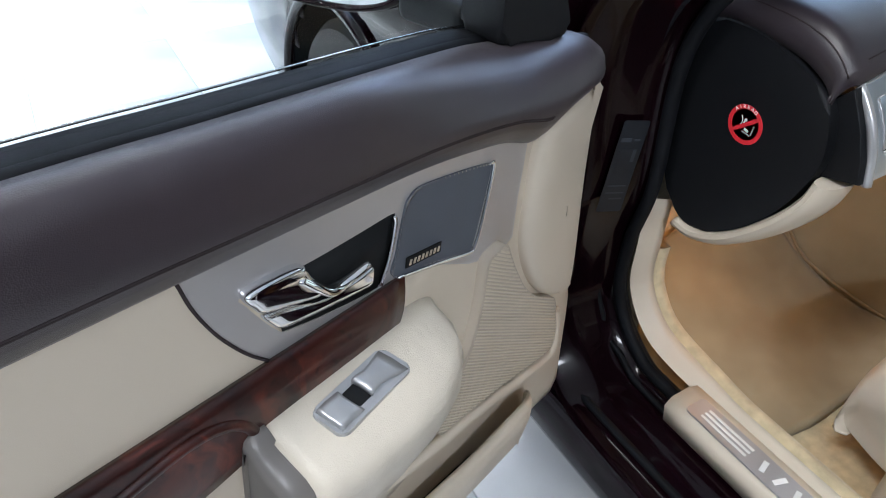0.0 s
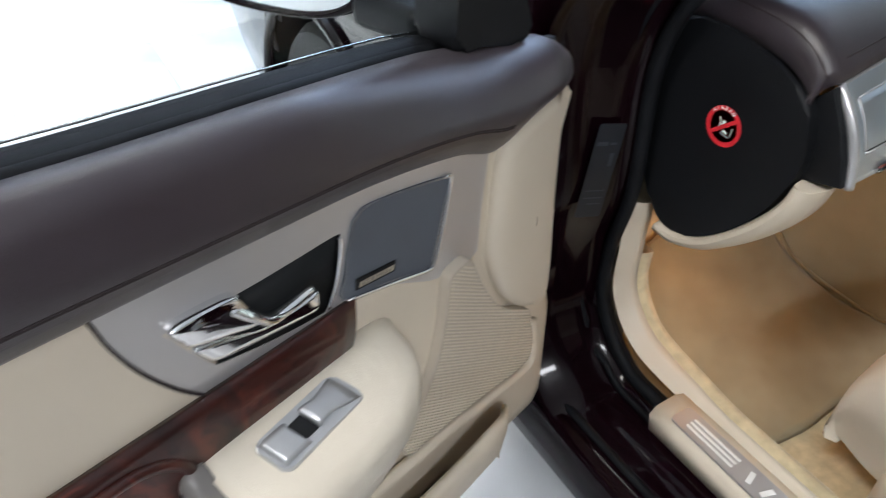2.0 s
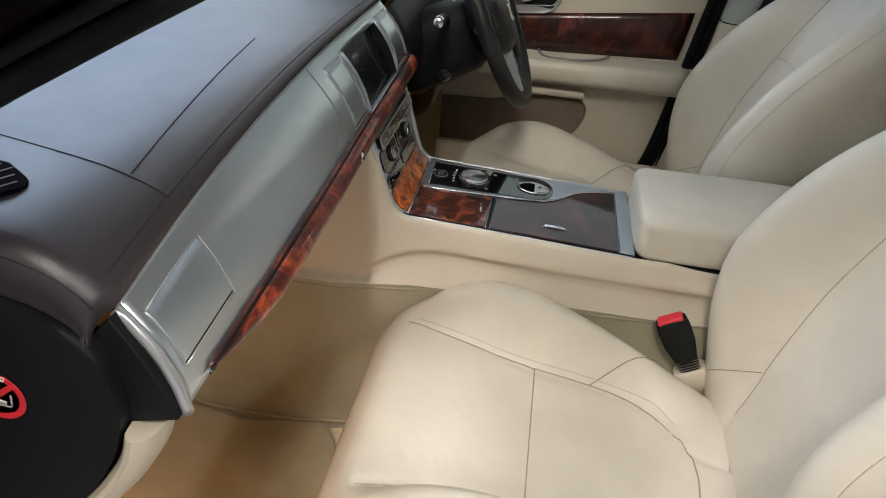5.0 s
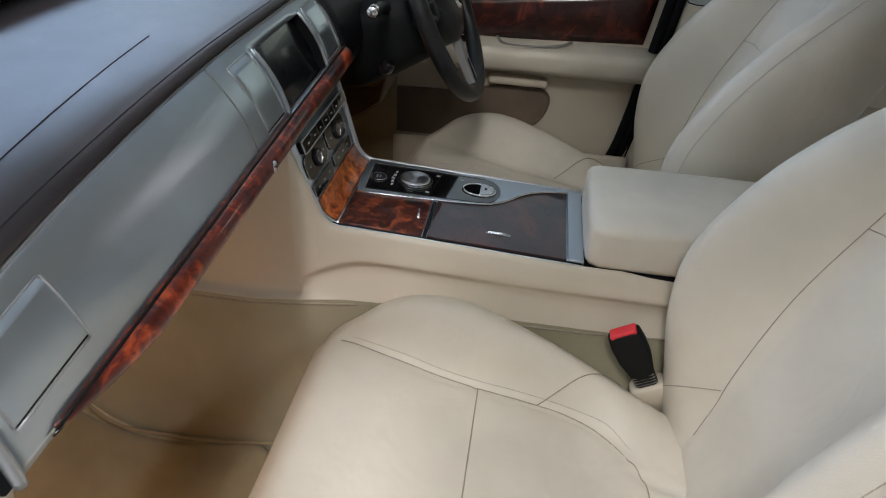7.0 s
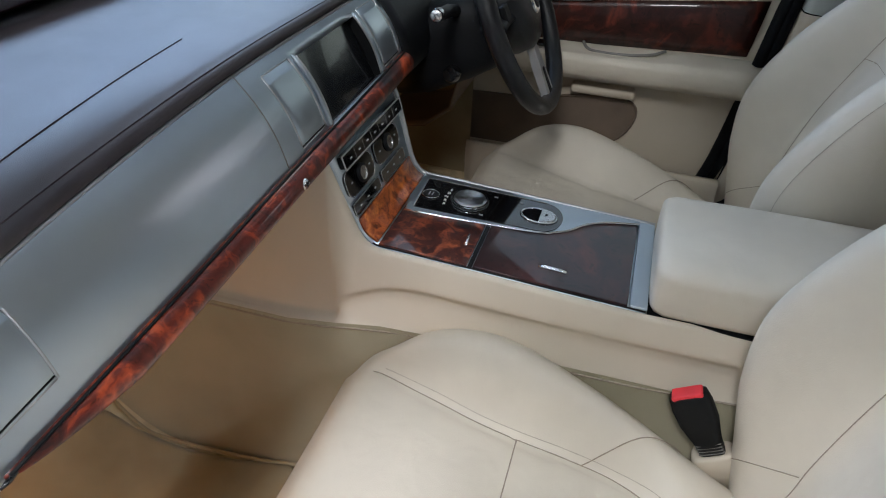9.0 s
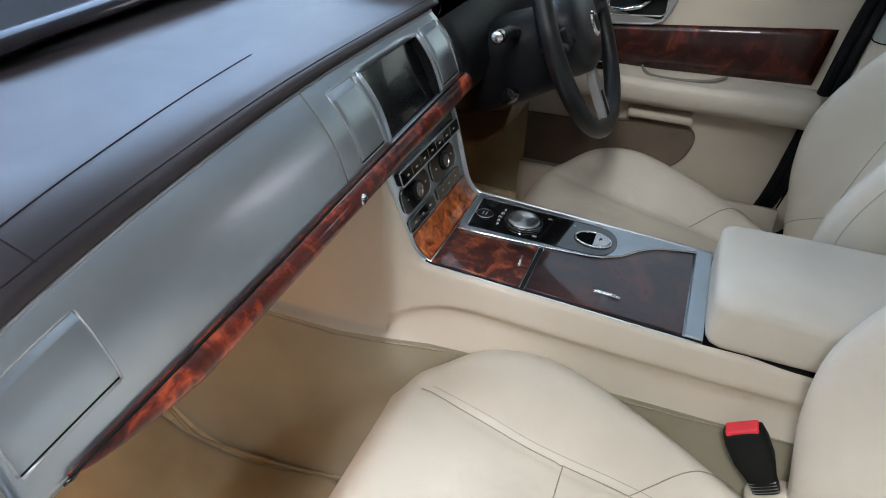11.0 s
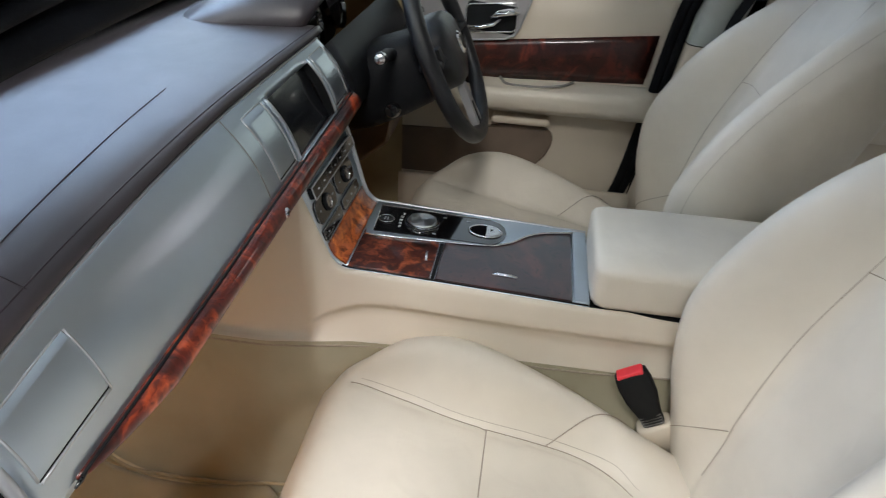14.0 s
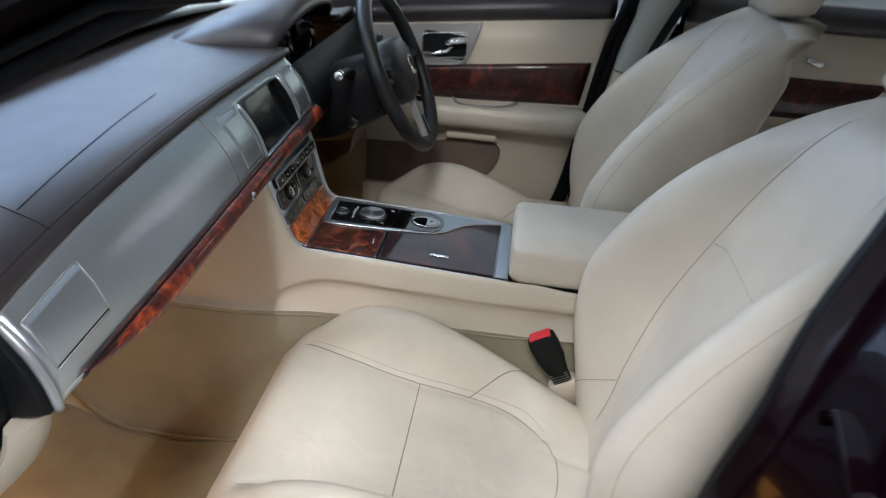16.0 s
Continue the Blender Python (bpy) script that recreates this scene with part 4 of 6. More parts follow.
# ---- steering column and wheel ----
def steering():
    wheel = thing("steering_wheel", "black leather steering wheel with satin silver spokes", "steering wheel", at=(0.395, -0.205, 0.912))
    hub = Vector((0.395, -0.205, 0.912))
    m = frame_of(hub, (1, 0, 0), (0, 0.42, 0.907))
    rim = [m @ Vector((0.188 * math.cos(a), 0.183 * math.sin(a), 0)) for a in np.linspace(0, 2 * math.pi, 72, endpoint=False)]
    tube("rim", rim, 0.0165, WHEEL_LEATHER, wheel, "black stitched leather rim", seg=14, closed=True)
    body = curve([(-0.085, 0.035), (-0.05, 0.062), (0.0, 0.068), (0.05, 0.062), (0.085, 0.035), (0.080, -0.02), (0.045, -0.065), (0.0, -0.078), (-0.045, -0.065), (-0.080, -0.02)], 40, closed=True)
    boss = sheet("airbag_boss", [[m @ Vector((x * f, y * f, h)) for x, y in body] for f, h in ((1.0, -0.045), (1.03, -0.02), (1.0, 0.005), (0.85, 0.018), (0.5, 0.026), (0.02, 0.029))], WHEEL_LEATHER, wheel, "black padded airbag boss", close=True)
    tube("boss_line", [m @ Vector((x * 0.93, y * 0.93, 0.0125)) for x, y in curve([(0.05, 0.062), (0.085, 0.035), (0.080, -0.02), (0.045, -0.065)], 24)], 0.0016, BRUSHED, boss, "thin silver line on the boss", seg=6)
    turned("badge", [(0.0005, 0.0045), (0.016, 0.004), (0.021, 0.003), (0.023, 0.0)], m @ pose(0, 0.0, 0.028), CHROME, boss, "round chrome badge", seg=30)
    turned("badge_face", [(0.0005, 0.0052), (0.014, 0.005), (0.015, 0.0042)], m @ pose(0, 0.0, 0.028), SATIN_BLACK, boss, seg=24)
    for a in (178, 2):
        d = Vector((math.cos(radians(a)), math.sin(radians(a)), 0))
        tube("spoke", [m @ (d * r + Vector((0, 0, h))) for r, h in ((0.07, -0.01), (0.11, -0.012), (0.15, -0.008), (0.185, -0.002))], 0.022, SATIN_BLACK, wheel, seg=10, flat=0.45)
    prism("lower_spoke", [(-0.012, -0.070), (0.012, -0.070), (0.017, -0.115), (0.025, -0.176), (-0.025, -0.176), (-0.017, -0.115)], m @ pose(0, 0, 0.006), 0.016, SATIN, wheel, "satin silver lower spoke", bevel=0.004, seg=3)
    prism("spoke_inset", [(-0.006, -0.12), (0.006, -0.12), (0.009, -0.170), (-0.009, -0.170)], m @ pose(0, 0, 0.0072), 0.003, SATIN_BLACK, wheel, bevel=0.001)
    for sx in (-1, 1):
        block("switch_pad", (0.03, 0.03, 0.012), m @ pose(sx * 0.115, 0.012, 0.004), BLACK, wheel, bevel=0.004)
    col = thing("steering_column", "black plastic steering column shroud with stalks", "steering column", at=(0.395, -0.1, 0.85))
    rows = []
    for d, w, h in ((0.045, 0.062, 0.060), (0.06, 0.075, 0.072), (0.12, 0.08, 0.078), (0.20, 0.085, 0.08), (0.26, 0.07, 0.07)):
        rows.append([m @ Vector((w * math.copysign(abs(math.cos(a)) ** 0.6, math.cos(a)), -0.015 + h * math.copysign(abs(math.sin(a)) ** 0.6, math.sin(a)), -d)) for a in np.linspace(0, 2 * math.pi, 32, endpoint=False)])
    sheet("shroud", rows, SATIN_BLACK, col, close=True)
    for sx in (-1, 1):
        tip = Vector((0.395 + sx * 0.205, -0.112, 0.934))
        root = Vector((0.395 + sx * 0.06, -0.105, 0.905))
        st = tube("stalk", [root, root.lerp(tip, 0.4) + Vector((0, 0, 0.004)), root.lerp(tip, 0.8), tip], 0.011, SATIN_BLACK, col, "black control stalk", seg=10)
        turned("stalk_end", [(0.0005, 0.004), (0.006, 0.0035), (0.0095, 0.001), (0.0105, -0.006), (0.0105, -0.014)], frame_of(tip, (0, 1, 0.2), (0, -0.2, 1)) if sx > 0 else frame_of(tip, (0, -1, 0.2), (0, 0.2, 1)), BRUSHED, st, "bright stalk end ring", seg=20)
    turned("adjuster_knob", [(0.0005, 0.012), (0.012, 0.011), (0.015, 0.006), (0.016, -0.006)], frame_of((0.288, -0.115, 0.808), (0, -1, 0.1), (0.2, 0.1, 1)), GLOSS_BLACK, col, seg=22)


steering()

# ---- centre console ----
def deck(y):
    """Height of the console's deck."""
    return 0.694 + 0.053 * (y + 0.12)


STACK = [(-0.058, 0.842), (-0.066, 0.820), (-0.081, 0.775), (-0.097, 0.726), (-0.107, 0.707), (-0.124, 0.6945), (-0.16, 0.692), (-0.30, 0.6848), (-0.42, 0.678), (-0.502, 0.6738)]


CREASE = table((-0.95, 0.622), (-0.62, 0.625), (-0.46, 0.627), (-0.32, 0.632), (-0.20, 0.637), (-0.15, 0.633), (-0.105, 0.617), (-0.065, 0.596), (-0.03, 0.588), (0.40, 0.586))


def console():
    con = thing("centre_console", "cream centre console with walnut lids and satin silver trim", "console", at=(0, -0.3, 0.6))
    path = curve(STACK, 44)
    # cream sides
    for side in (-1, 1):
        rows = []
        for y, t in [(0.40, 0.83), (0.25, 0.835), (0.10, 0.838), (0.0, 0.84)] + [tuple(p) for p in path[:-1]] + [(y, 0.6738) for y in (-0.502, -0.53, -0.56)] + [(-0.60, 0.668), (-0.75, 0.66), (-0.95, 0.65)]:
            t -= 0.002
            rise = 0.565 + 0.02 * min(1, max(0, -y - 0.5) / 0.3)
            wide = 0.030 * max(0, min(1, (y + 0.16) / 0.14))
            g = 0.014 * max(0, min(1, (t - 0.72) / 0.1))
            zr, f = CREASE(y), max(0, min(1, (-0.03 - y) / 0.10))
            xb = 0.1268 + wide * 0.45
            prof = [(0.1125 + g, t), (0.116 + g, t - 0.001), (0.120 + g, t - 0.007), (0.1225 + g, t - 0.022), (0.1250 + wide * 0.15 + g * 0.6, (t - 0.022 + zr + 0.010) / 2), (xb - 0.0003, zr + 0.010), (xb, zr + 0.005), (xb - 0.0012 * f, zr + 0.0015), (xb - 0.0060 * f, zr - 0.003), (xb - 0.0085 * f + 0.0008, zr - 0.009), (xb - 0.0070 * f + 0.002, zr - 0.022), (0.133 + wide * 0.85, rise + 0.010), (0.136 + wide * 0.95, rise + 0.004), (0.139 + wide, rise)]
            rows.append([Vector((side * x, y, z)) for x, z in prof])
        sheet("side_panel", rows, CREAM_TRIM, con, "cream moulded console side")
        tube("carpet_joint", [(side * (0.1395 + 0.030 * max(0, min(1, (y + 0.16) / 0.14))), y, 0.566 + 0.02 * min(1, max(0, -y - 0.5) / 0.3)) for y in np.linspace(0.35, -0.75, 20)], 0.0016, SEAM, con, seg=6)
    # silver deck plate and raised edge
    def half(z):
        return 0.112 + 0.014 * max(0, min(1, (z - 0.72) / 0.1))
    rows = [[Vector((x * half(z), y, z - 0.001)) for x in np.linspace(-1, 1, 5)] for y, z in path]
    sheet("deck_plate", rows, SILVER, con, "satin silver console trim", thick=0.003)
    tube("deck_edge", [(-(half(z) - 0.0015), y, z) for y, z in path if z > 0.6955], 0.0020, SILVER, con, seg=8)
    tube("lid_edge_gap", [(-(half(z) - 0.0004), y, z + 0.0006) for y, z in path if z < 0.6965], 0.0013, BLACK, con, seg=6)
    tube("far_rail", [(half(z) + 0.002, y - 0.001, z + 0.001) for y, z in path], 0.0058, SATIN, con, "bright satin rail along the console's edge", seg=10, flat=0.7)
    tube("far_rail_line", [(half(z) - 0.0058, y - 0.0015, z + 0.0022) for y, z in path], 0.0009, CHROME, con, seg=6)
    # controls on the sloping stack
    dn = (Vector((0, -0.097, 0.726)) - Vector((0, -0.066, 0.820))).normalized()
    def stack(x, s, lift=0.001):
        return frame_of(Vector((x, -0.066, 0.820)) + dn * s + Vector((0, -0.949, 0.315)) * lift, (1, 0, 0), -dn)
    bar = prism("radio_bar", rounded(0.222, 0.0175, 0.0015), stack(0.004, 0.012, 0.0105), 0.010, GLOSS_BLACK, con, "black row of radio buttons", bevel=0.0015)
    tube("radio_bar_edge", [stack(0.004, 0.012, 0.0102) @ Vector((x, y, 0)) for x, y in rounded(0.225, 0.020, 0.002)], 0.0011, SATIN, bar, seg=6, closed=True)
    for k in range(7):
        block("key_mark", (0.0060, 0.0019, 0.0006), stack(-0.086 + 0.030 * k, 0.013, 0.0108), KEYPRINT, bar, bevel=0)
        if k:
            block("key_gap", (0.0008, 0.0165, 0.0004), stack(-0.101 + 0.030 * k, 0.012, 0.0107), GREY_PLASTIC, bar, bevel=0)
    for cx in (-0.066, 0.040):
        pod = prism("dial_pod", rounded(0.092, 0.036, 0.012), stack(cx, 0.046, 0.0045), 0.006, GLOSS_BLACK, con, "black climate pod with a round dial", bevel=0.0015)
        tube("pod_edge", [stack(cx, 0.046, 0.0042) @ Vector((x, y, 0)) for x, y in rounded(0.094, 0.038, 0.013)], 0.0006, BRUSHED, pod, seg=6, closed=True)
        turned("dial", [(0.0005, 0.0032), (0.009, 0.0032), (0.0105, 0.0042), (0.0125, 0.0042), (0.014, 0.003), (0.0145, 0)], stack(cx + 0.004, 0.046, 0.0045), SATIN_BLACK, pod, seg=26)
        turned("dial_ring", [(0.0088, 0.0034), (0.0092, 0.0044), (0.0102, 0.0044), (0.0104, 0.0034)], stack(cx + 0.004, 0.046, 0.0045), BRUSHED, pod, seg=26)
        for dx, ds in ((-0.030, 0.046), (0.033, 0.046)):
            block("key_mark", (0.0045, 0.0020, 0.0006), stack(cx + dx, ds, 0.0048), KEYPRINT, pod, bevel=0)
        low = prism("button_bar", rounded(0.092, 0.017, 0.003), stack(cx, 0.082, 0.0045), 0.006, GLOSS_BLACK, con, "black bar of climate buttons", bevel=0.0012)
        tube("bar_edge", [stack(cx, 0.082, 0.0042) @ Vector((x, y, 0)) for x, y in rounded(0.094, 0.019, 0.004)], 0.0006, BRUSHED, low, seg=6, closed=True)
        for k in (-1, 0, 1):
            block("key_mark", (0.0055, 0.0018, 0.0006), stack(cx + 0.027 * k, 0.082, 0.0048), KEYPRINT, low, bevel=0)
    # pale burr panel at the foot of the stack
    rows = [[Vector((x, y - 0.002, z + 0.0025)) for x in np.linspace(-0.105, 0.105, 6)] for y, z in curve(STACK[3:6], 12)]
    sheet("burr_panel", rows, WALNUT_LIGHT, con, "pale orange burr walnut panel", thick=0.004)
    # walnut drawer lid and the large lid behind it
    dm = frame_of((0, -0.12, deck(-0.12)), (1, 0, 0), (0, 1, 0.053))
    drawer = prism("drawer_lid", [(-0.1105, -0.008), (0.03, -0.008), (0.03, -0.137), (-0.1105, -0.137)], dm @ pose(0, 0, 0.004), 0.008, WALNUT, con, "lacquered walnut drawer lid", bevel=0.0015)
    tube("drawer_pull", [dm @ Vector(v) for v in ((-0.066, -0.124, 0.005), (-0.052, -0.1225, 0.0064), (-0.038, -0.121, 0.005))], 0.0022, CHROME, drawer, "small chrome pull", seg=8)
    block("lid_gap", (0.2225, 0.006, 0.002), dm @ pose(0, -0.141, 0.001), BLACK, con, bevel=0)
    lid = prism("cup_lid", [(-0.1105, -0.145), (0.106, -0.145), (0.106, -0.358), (-0.1105, -0.358)], dm @ pose(0, 0, 0.004), 0.008, WALNUT_LID, con, "dark lacquered walnut cup-holder lid", bevel=0.0015)
    tube("lid_pull", [dm @ Vector(v) for v in ((-0.074, -0.232, 0.0045), (-0.0738, -0.240, 0.0062), (-0.0738, -0.262, 0.0062), (-0.074, -0.270, 0.0045))], 0.0032, CHROME, lid, "small chrome pull", seg=8)
    block("rear_bar", (0.222, 0.024, 0.008), dm @ pose(0, -0.372, 0.001), SILVER, con, "satin silver cross bar", bevel=0.002)
    # selector strip
    out = [(-0.012, -0.012), (-0.004, -0.10), (0.006, -0.185)] + [tuple(p) for p in curve([(0.014, -0.226), (0.034, -0.256), (0.062, -0.279), (0.084, -0.310), (0.1005, -0.36)], 12)] + [(0.112, -0.36), (0.112, -0.006), (0.03, -0.006)]
    strip = prism("selector_strip", out, dm @ pose(0, 0, 0.0056), 0.008, SILVER, con, "satin silver gear selector strip", bevel=0.002)
    tube("strip_edge", [dm @ Vector((x, y, 0.0054)) for x, y in [tuple(p) for p in curve(out[:15], 40)]], 0.0020, CHROME, strip, seg=6)
    inlay = [(0.002, -0.022), (0.094, -0.018), (0.099, -0.215)] + [(0.0565 + 0.0425 * math.cos(a), -0.215 + 0.030 * math.sin(a)) for a in np.linspace(0, -math.pi, 13)][1:-1] + [(0.014, -0.212)]
    prism("black_inlay", inlay, dm @ pose(0, 0, 0.0068), 0.003, GLOSS_BLACK, con, "gloss black control inlay", bevel=0.0006)
    km = dm @ pose(0.052, -0.098, 0.0066)
    turned("selector_collar", [(0.022, 0.0), (0.0295, 0.0), (0.0305, 0.002), (0.029, 0.004), (0.025, 0.0045), (0.0245, 0.0)], km, SATIN_BLACK, con, seg=44)
    turned("gear_selector", [(0.0005, 0.0060), (0.020, 0.0063), (0.0225, 0.0072), (0.0245, 0.0066), (0.0255, 0.0045), (0.0255, 0.0)], km, KNOB, con, "round brushed metal gear selector", seg=48)
    turned("selector_ring", [(0.0262, 0.0), (0.0268, 0.0054), (0.0292, 0.0054), (0.0300, 0.0)], km, CHROME, con, "bright selector ring", seg=48)
    sm = dm @ pose(0.046, -0.036, 0.0070)
    turned("start_button", [(0.0005, 0.0014), (0.0095, 0.0016), (0.0110, 0.0024), (0.0122, 0.0018), (0.0125, 0)], sm, SATIN_BLACK, con, "round black start button", seg=30)
    tube("start_ring", [sm @ Vector((0.0130 * math.cos(a), 0.0130 * math.sin(a), 0.0012)) for a in np.linspace(0, 2 * math.pi, 32, endpoint=False)], 0.0009, BRUSHED, con, seg=6, closed=True)
    tube("inlay_line", [dm @ Vector((x, y, 0.0072)) for x, y in inlay[:3]], 0.0008, CHROME, con, seg=6)
    for dx, dy in ((0.030, -0.036), (-0.032, -0.026), (0.030, -0.078)):
        block("inlay_mark", (0.0036, 0.0060, 0.0005), km @ pose(dx, dy, 0.0006), GREYPRINT, con, bevel=0)
    for k in (-1, 1):
        block("start_mark", (0.010, 0.0018, 0.0006), sm @ pose(0, 0.0026 * k, 0.0019), GREYPRINT, con, bevel=0)
    for k, ch in enumerate("PRNDS"):
        writing("gear_letter", ch, 0.0080, dm @ pose(0.027 + 0.0115 * k, -0.0605 - 0.001 * abs(k - 2), 0.0074, 0, 0, -90), WHITE, con)
    bm_ = dm @ pose(0.055, -0.208, 0.0070)
    oval = [(0.0205 * math.cos(a), 0.0275 * math.sin(a)) for a in np.linspace(0, 2 * math.pi, 40, endpoint=False)]
    cup = tube("brake_switch_ring", [bm_ @ Vector((x, y, 0.0008)) for x, y in oval], 0.0019, CHROME, con, "bright oval switch ring", seg=8, closed=True)
    prism("brake_switch_well", oval, bm_ @ pose(0, 0, 0.0004), 0.002, VOID, cup)
    tabs = [(0.0185 * math.cos(a), -0.0015 - 0.0240 * math.sin(a)) for a in np.linspace(0, math.pi, 20)]
    tab = prism("brake_switch", tabs, bm_ @ pose(0, 0, 0.0036), 0.003, BRUSHED, con, "silver parking brake tab", bevel=0.0012)
    writing("brake_mark", "P", 0.010, bm_ @ pose(0, -0.011, 0.0040, 0, 0, -90), BLACK, tab)
    # padded armrest box
    rows = []
    for y, sc in [(-0.503, 0.0), (-0.5035, 0.55), (-0.506, 0.8), (-0.512, 0.93), (-0.525, 1.0), (-0.60, 1.03), (-0.72, 1.04), (-0.82, 1.0), (-0.85, 0.9), (-0.86, 0.6), (-0.861, 0.0)]:
        ring = []
        for a in np.linspace(0, 2 * math.pi, 40, endpoint=False):
            c, s = math.cos(a), math.sin(a)
            x = 0.112 * math.copysign(abs(c) ** 0.32, c) * (0.35 + 0.65 * sc if sc < 1 else 1)
            z = 0.703 + 0.040 * math.copysign(abs(s) ** 0.38, s) * (0.3 + 0.7 * sc if sc < 1 else sc)
            ring.append(Vector((x * (1.03 if s < 0 else 1.0), y, z + 0.004 * (1 - (x / 0.12) ** 2) * (s > 0))))
        rows.append(ring)
    arm = thing("console_armrest", "padded cream leather armrest box on the console", "armrest", at=(0, -0.68, 0.66))
    sheet("lid", rows, CREAM, arm, close=True)
    block("gap_shadow", (0.226, 0.35, 0.006), pose(0, -0.68, 0.663), BLACK, arm, bevel=0.001)
    block("box", (0.228, 0.40, 0.09), pose(0, -0.705, 0.615), CREAM_TRIM, arm, bevel=0.006)


console()


# ---- seats ----
C_Z = table((0.0, 0.468), (0.10, 0.476), (0.24, 0.497), (0.33, 0.512), (0.45, 0.535), (0.53, 0.546), (0.565, 0.540), (0.59, 0.515))
R_Z = table((0.0, 0.462), (0.06, 0.490), (0.17, 0.545), (0.29, 0.588), (0.39, 0.612), (0.47, 0.600), (0.53, 0.560), (0.565, 0.535), (0.59, 0.50))


SEAT_W = table((0.0, 0.186), (0.10, 0.196), (0.17, 0.209), (0.25, 0.228), (0.35, 0.246), (0.45, 0.246), (0.53, 0.236), (0.60, 0.216))
SEAM_X = table((0.0, 0.030), (0.085, 0.05), (0.11, 0.085), (0.15, 0.118), (0.20, 0.135), (0.25, 0.140), (0.33, 0.142), (0.42, 0.148), (0.48, 0.158), (0.54, 0.170), (0.60, 0.172))


def cushion(s, d):
    """A point of the cushion: s from -1.35 to 1.35 across, d metres ahead of its rear edge."""
    w = SEAT_W(d)
    q = abs(s)
    c, r = C_Z(d), R_Z(d)
    if q <= 1:
        x = q * w
        k0 = SEAM_X(d) / w - 0.03
        k = min(1, max(0, (q - k0) / max(0.15, 0.86 - k0)))
        ease = k * k * (3 - 2 * k)
        top = c - 0.004 * (1 - q * q) + (r - c) * ease
        over = max(0, (q - 0.86) / 0.14)
        z = top - 0.022 * over**2
    else:
        k = (q - 1) / 0.35
        x = w + 0.012 * math.sin(math.pi * min(1, k * 1.4)) - 0.01 * k
        z = r - 0.022 - (r - 0.022 - 0.345) * k
    y = d
    return Vector((math.copysign(x, s), y, z))


def car_seat():
    seat = thing("bucket_seat", "cream leather front seat with side bolsters and sewn seams", "car seat", group="front seats", at=(-0.372, -0.70, 0.25))
    ss = list(np.linspace(-1.35, -1, 7)) + list(np.linspace(-1, 1, 57))[1:-1] + list(np.linspace(1, 1.35, 7))
    ds = list(np.linspace(0, 0.5, 34)) + list(np.linspace(0.505, 0.59, 14))
    base = Vector((-0.372, -0.70, 0))

    # panel seams, as (s, d): the bolster seam, the cross seam and the front edge
    def bolster_s(d):
        return SEAM_X(d) / SEAT_W(d)

    def sunk(s, d):
        q = abs(s)
        g = 0.0055 * math.exp(-(((q - bolster_s(d)) * 0.268) / 0.008) ** 2) if d < 0.55 else 0
        if q < bolster_s(d):
            g += 0.003 * math.exp(-((d - 0.33) / 0.006) ** 2)
        return g
    rows = []
    for d in ds:
        rows.append([base + cushion(s, d) - Vector((0, 0, sunk(s, d) if abs(s) < 1 else 0)) for s in ss])
    front = rows[-1]
    for dy, dz, k in ((0.012, -0.03, 1.0), (0.016, -0.07, 0.99), (0.010, -0.12, 0.97), (-0.005, -0.17, 0.94)):
        rows.append([Vector((base.x + (v.x - base.x) * k, v.y + dy, max(0.335, v.z + dz * (1 if v.z > 0.4 else 0.4)))) for v in front])
    pad = sheet("cushion", rows, CREAM, seat, "cream leather seat cushion")

    def sewn(name, pts, parent, r=0.0009, thread=SEAM, lift=0.0024):
        tube(name, [base + cushion(s, d) - Vector((0, 0, sunk(s, d) - lift)) for s, d in pts], r, thread, parent, seg=6)
    for side in (-1, 1):
        sewn("bolster_seam", [(side * x / SEAT_W(d), d) for x, d in curve([(0.0, 0.080), (0.045, 0.086), (0.085, 0.11)] + [(SEAM_X(d), d) for d in (0.15, 0.20, 0.26, 0.33, 0.40, 0.48, 0.53, 0.548)], 110)], pad)
        sewn("top_stitch", [(side * (x + 0.0075) / SEAT_W(d), d) for x, d in curve([(0.085, 0.102), (0.118, 0.138)] + [(SEAM_X(d), d) for d in (0.20, 0.26, 0.33, 0.40, 0.48, 0.53)], 90)], pad, r=0.0006, thread=FINE_SEAM, lift=0.0004)
        sewn("bolster_cross_seam", [(side * s, 0.24 - 0.36 * (s - bolster_s(0.24))) for s in np.linspace(bolster_s(0.24), 0.96, 14)], pad)
    sewn("cross_seam", [(s, 0.33) for s in np.linspace(-bolster_s(0.33), bolster_s(0.33), 30)], pad)
    # back rest
    HEIGHTS = [0.46, 0.50, 0.56, 0.62, 0.68, 0.74, 0.80, 0.86, 0.92, 0.98, 1.03, 1.07, 1.095, 1.105]
    mid = table((0.46, -0.665), (0.55, -0.700), (0.61, -0.715), (0.742, -0.757), (0.853, -0.803), (1.005, -0.868), (1.07, -0.905), (1.105, -0.95))
    wing = table((0.46, -0.655), (0.55, -0.640), (0.65, -0.625), (0.75, -0.632), (0.85, -0.682), (0.93, -0.745), (1.0, -0.82), (1.05, -0.885), (1.08, -0.93), (1.105, -0.965))
    width = table((0.46, 0.225), (0.55, 0.246), (0.70, 0.252), (0.85, 0.248), (0.95, 0.234), (1.03, 0.205), (1.08, 0.165), (1.105, 0.12))
    fine = curve([(h,) for h in HEIGHTS], 60)[:, 0]
    qs = list(np.linspace(-1, 1, 61))

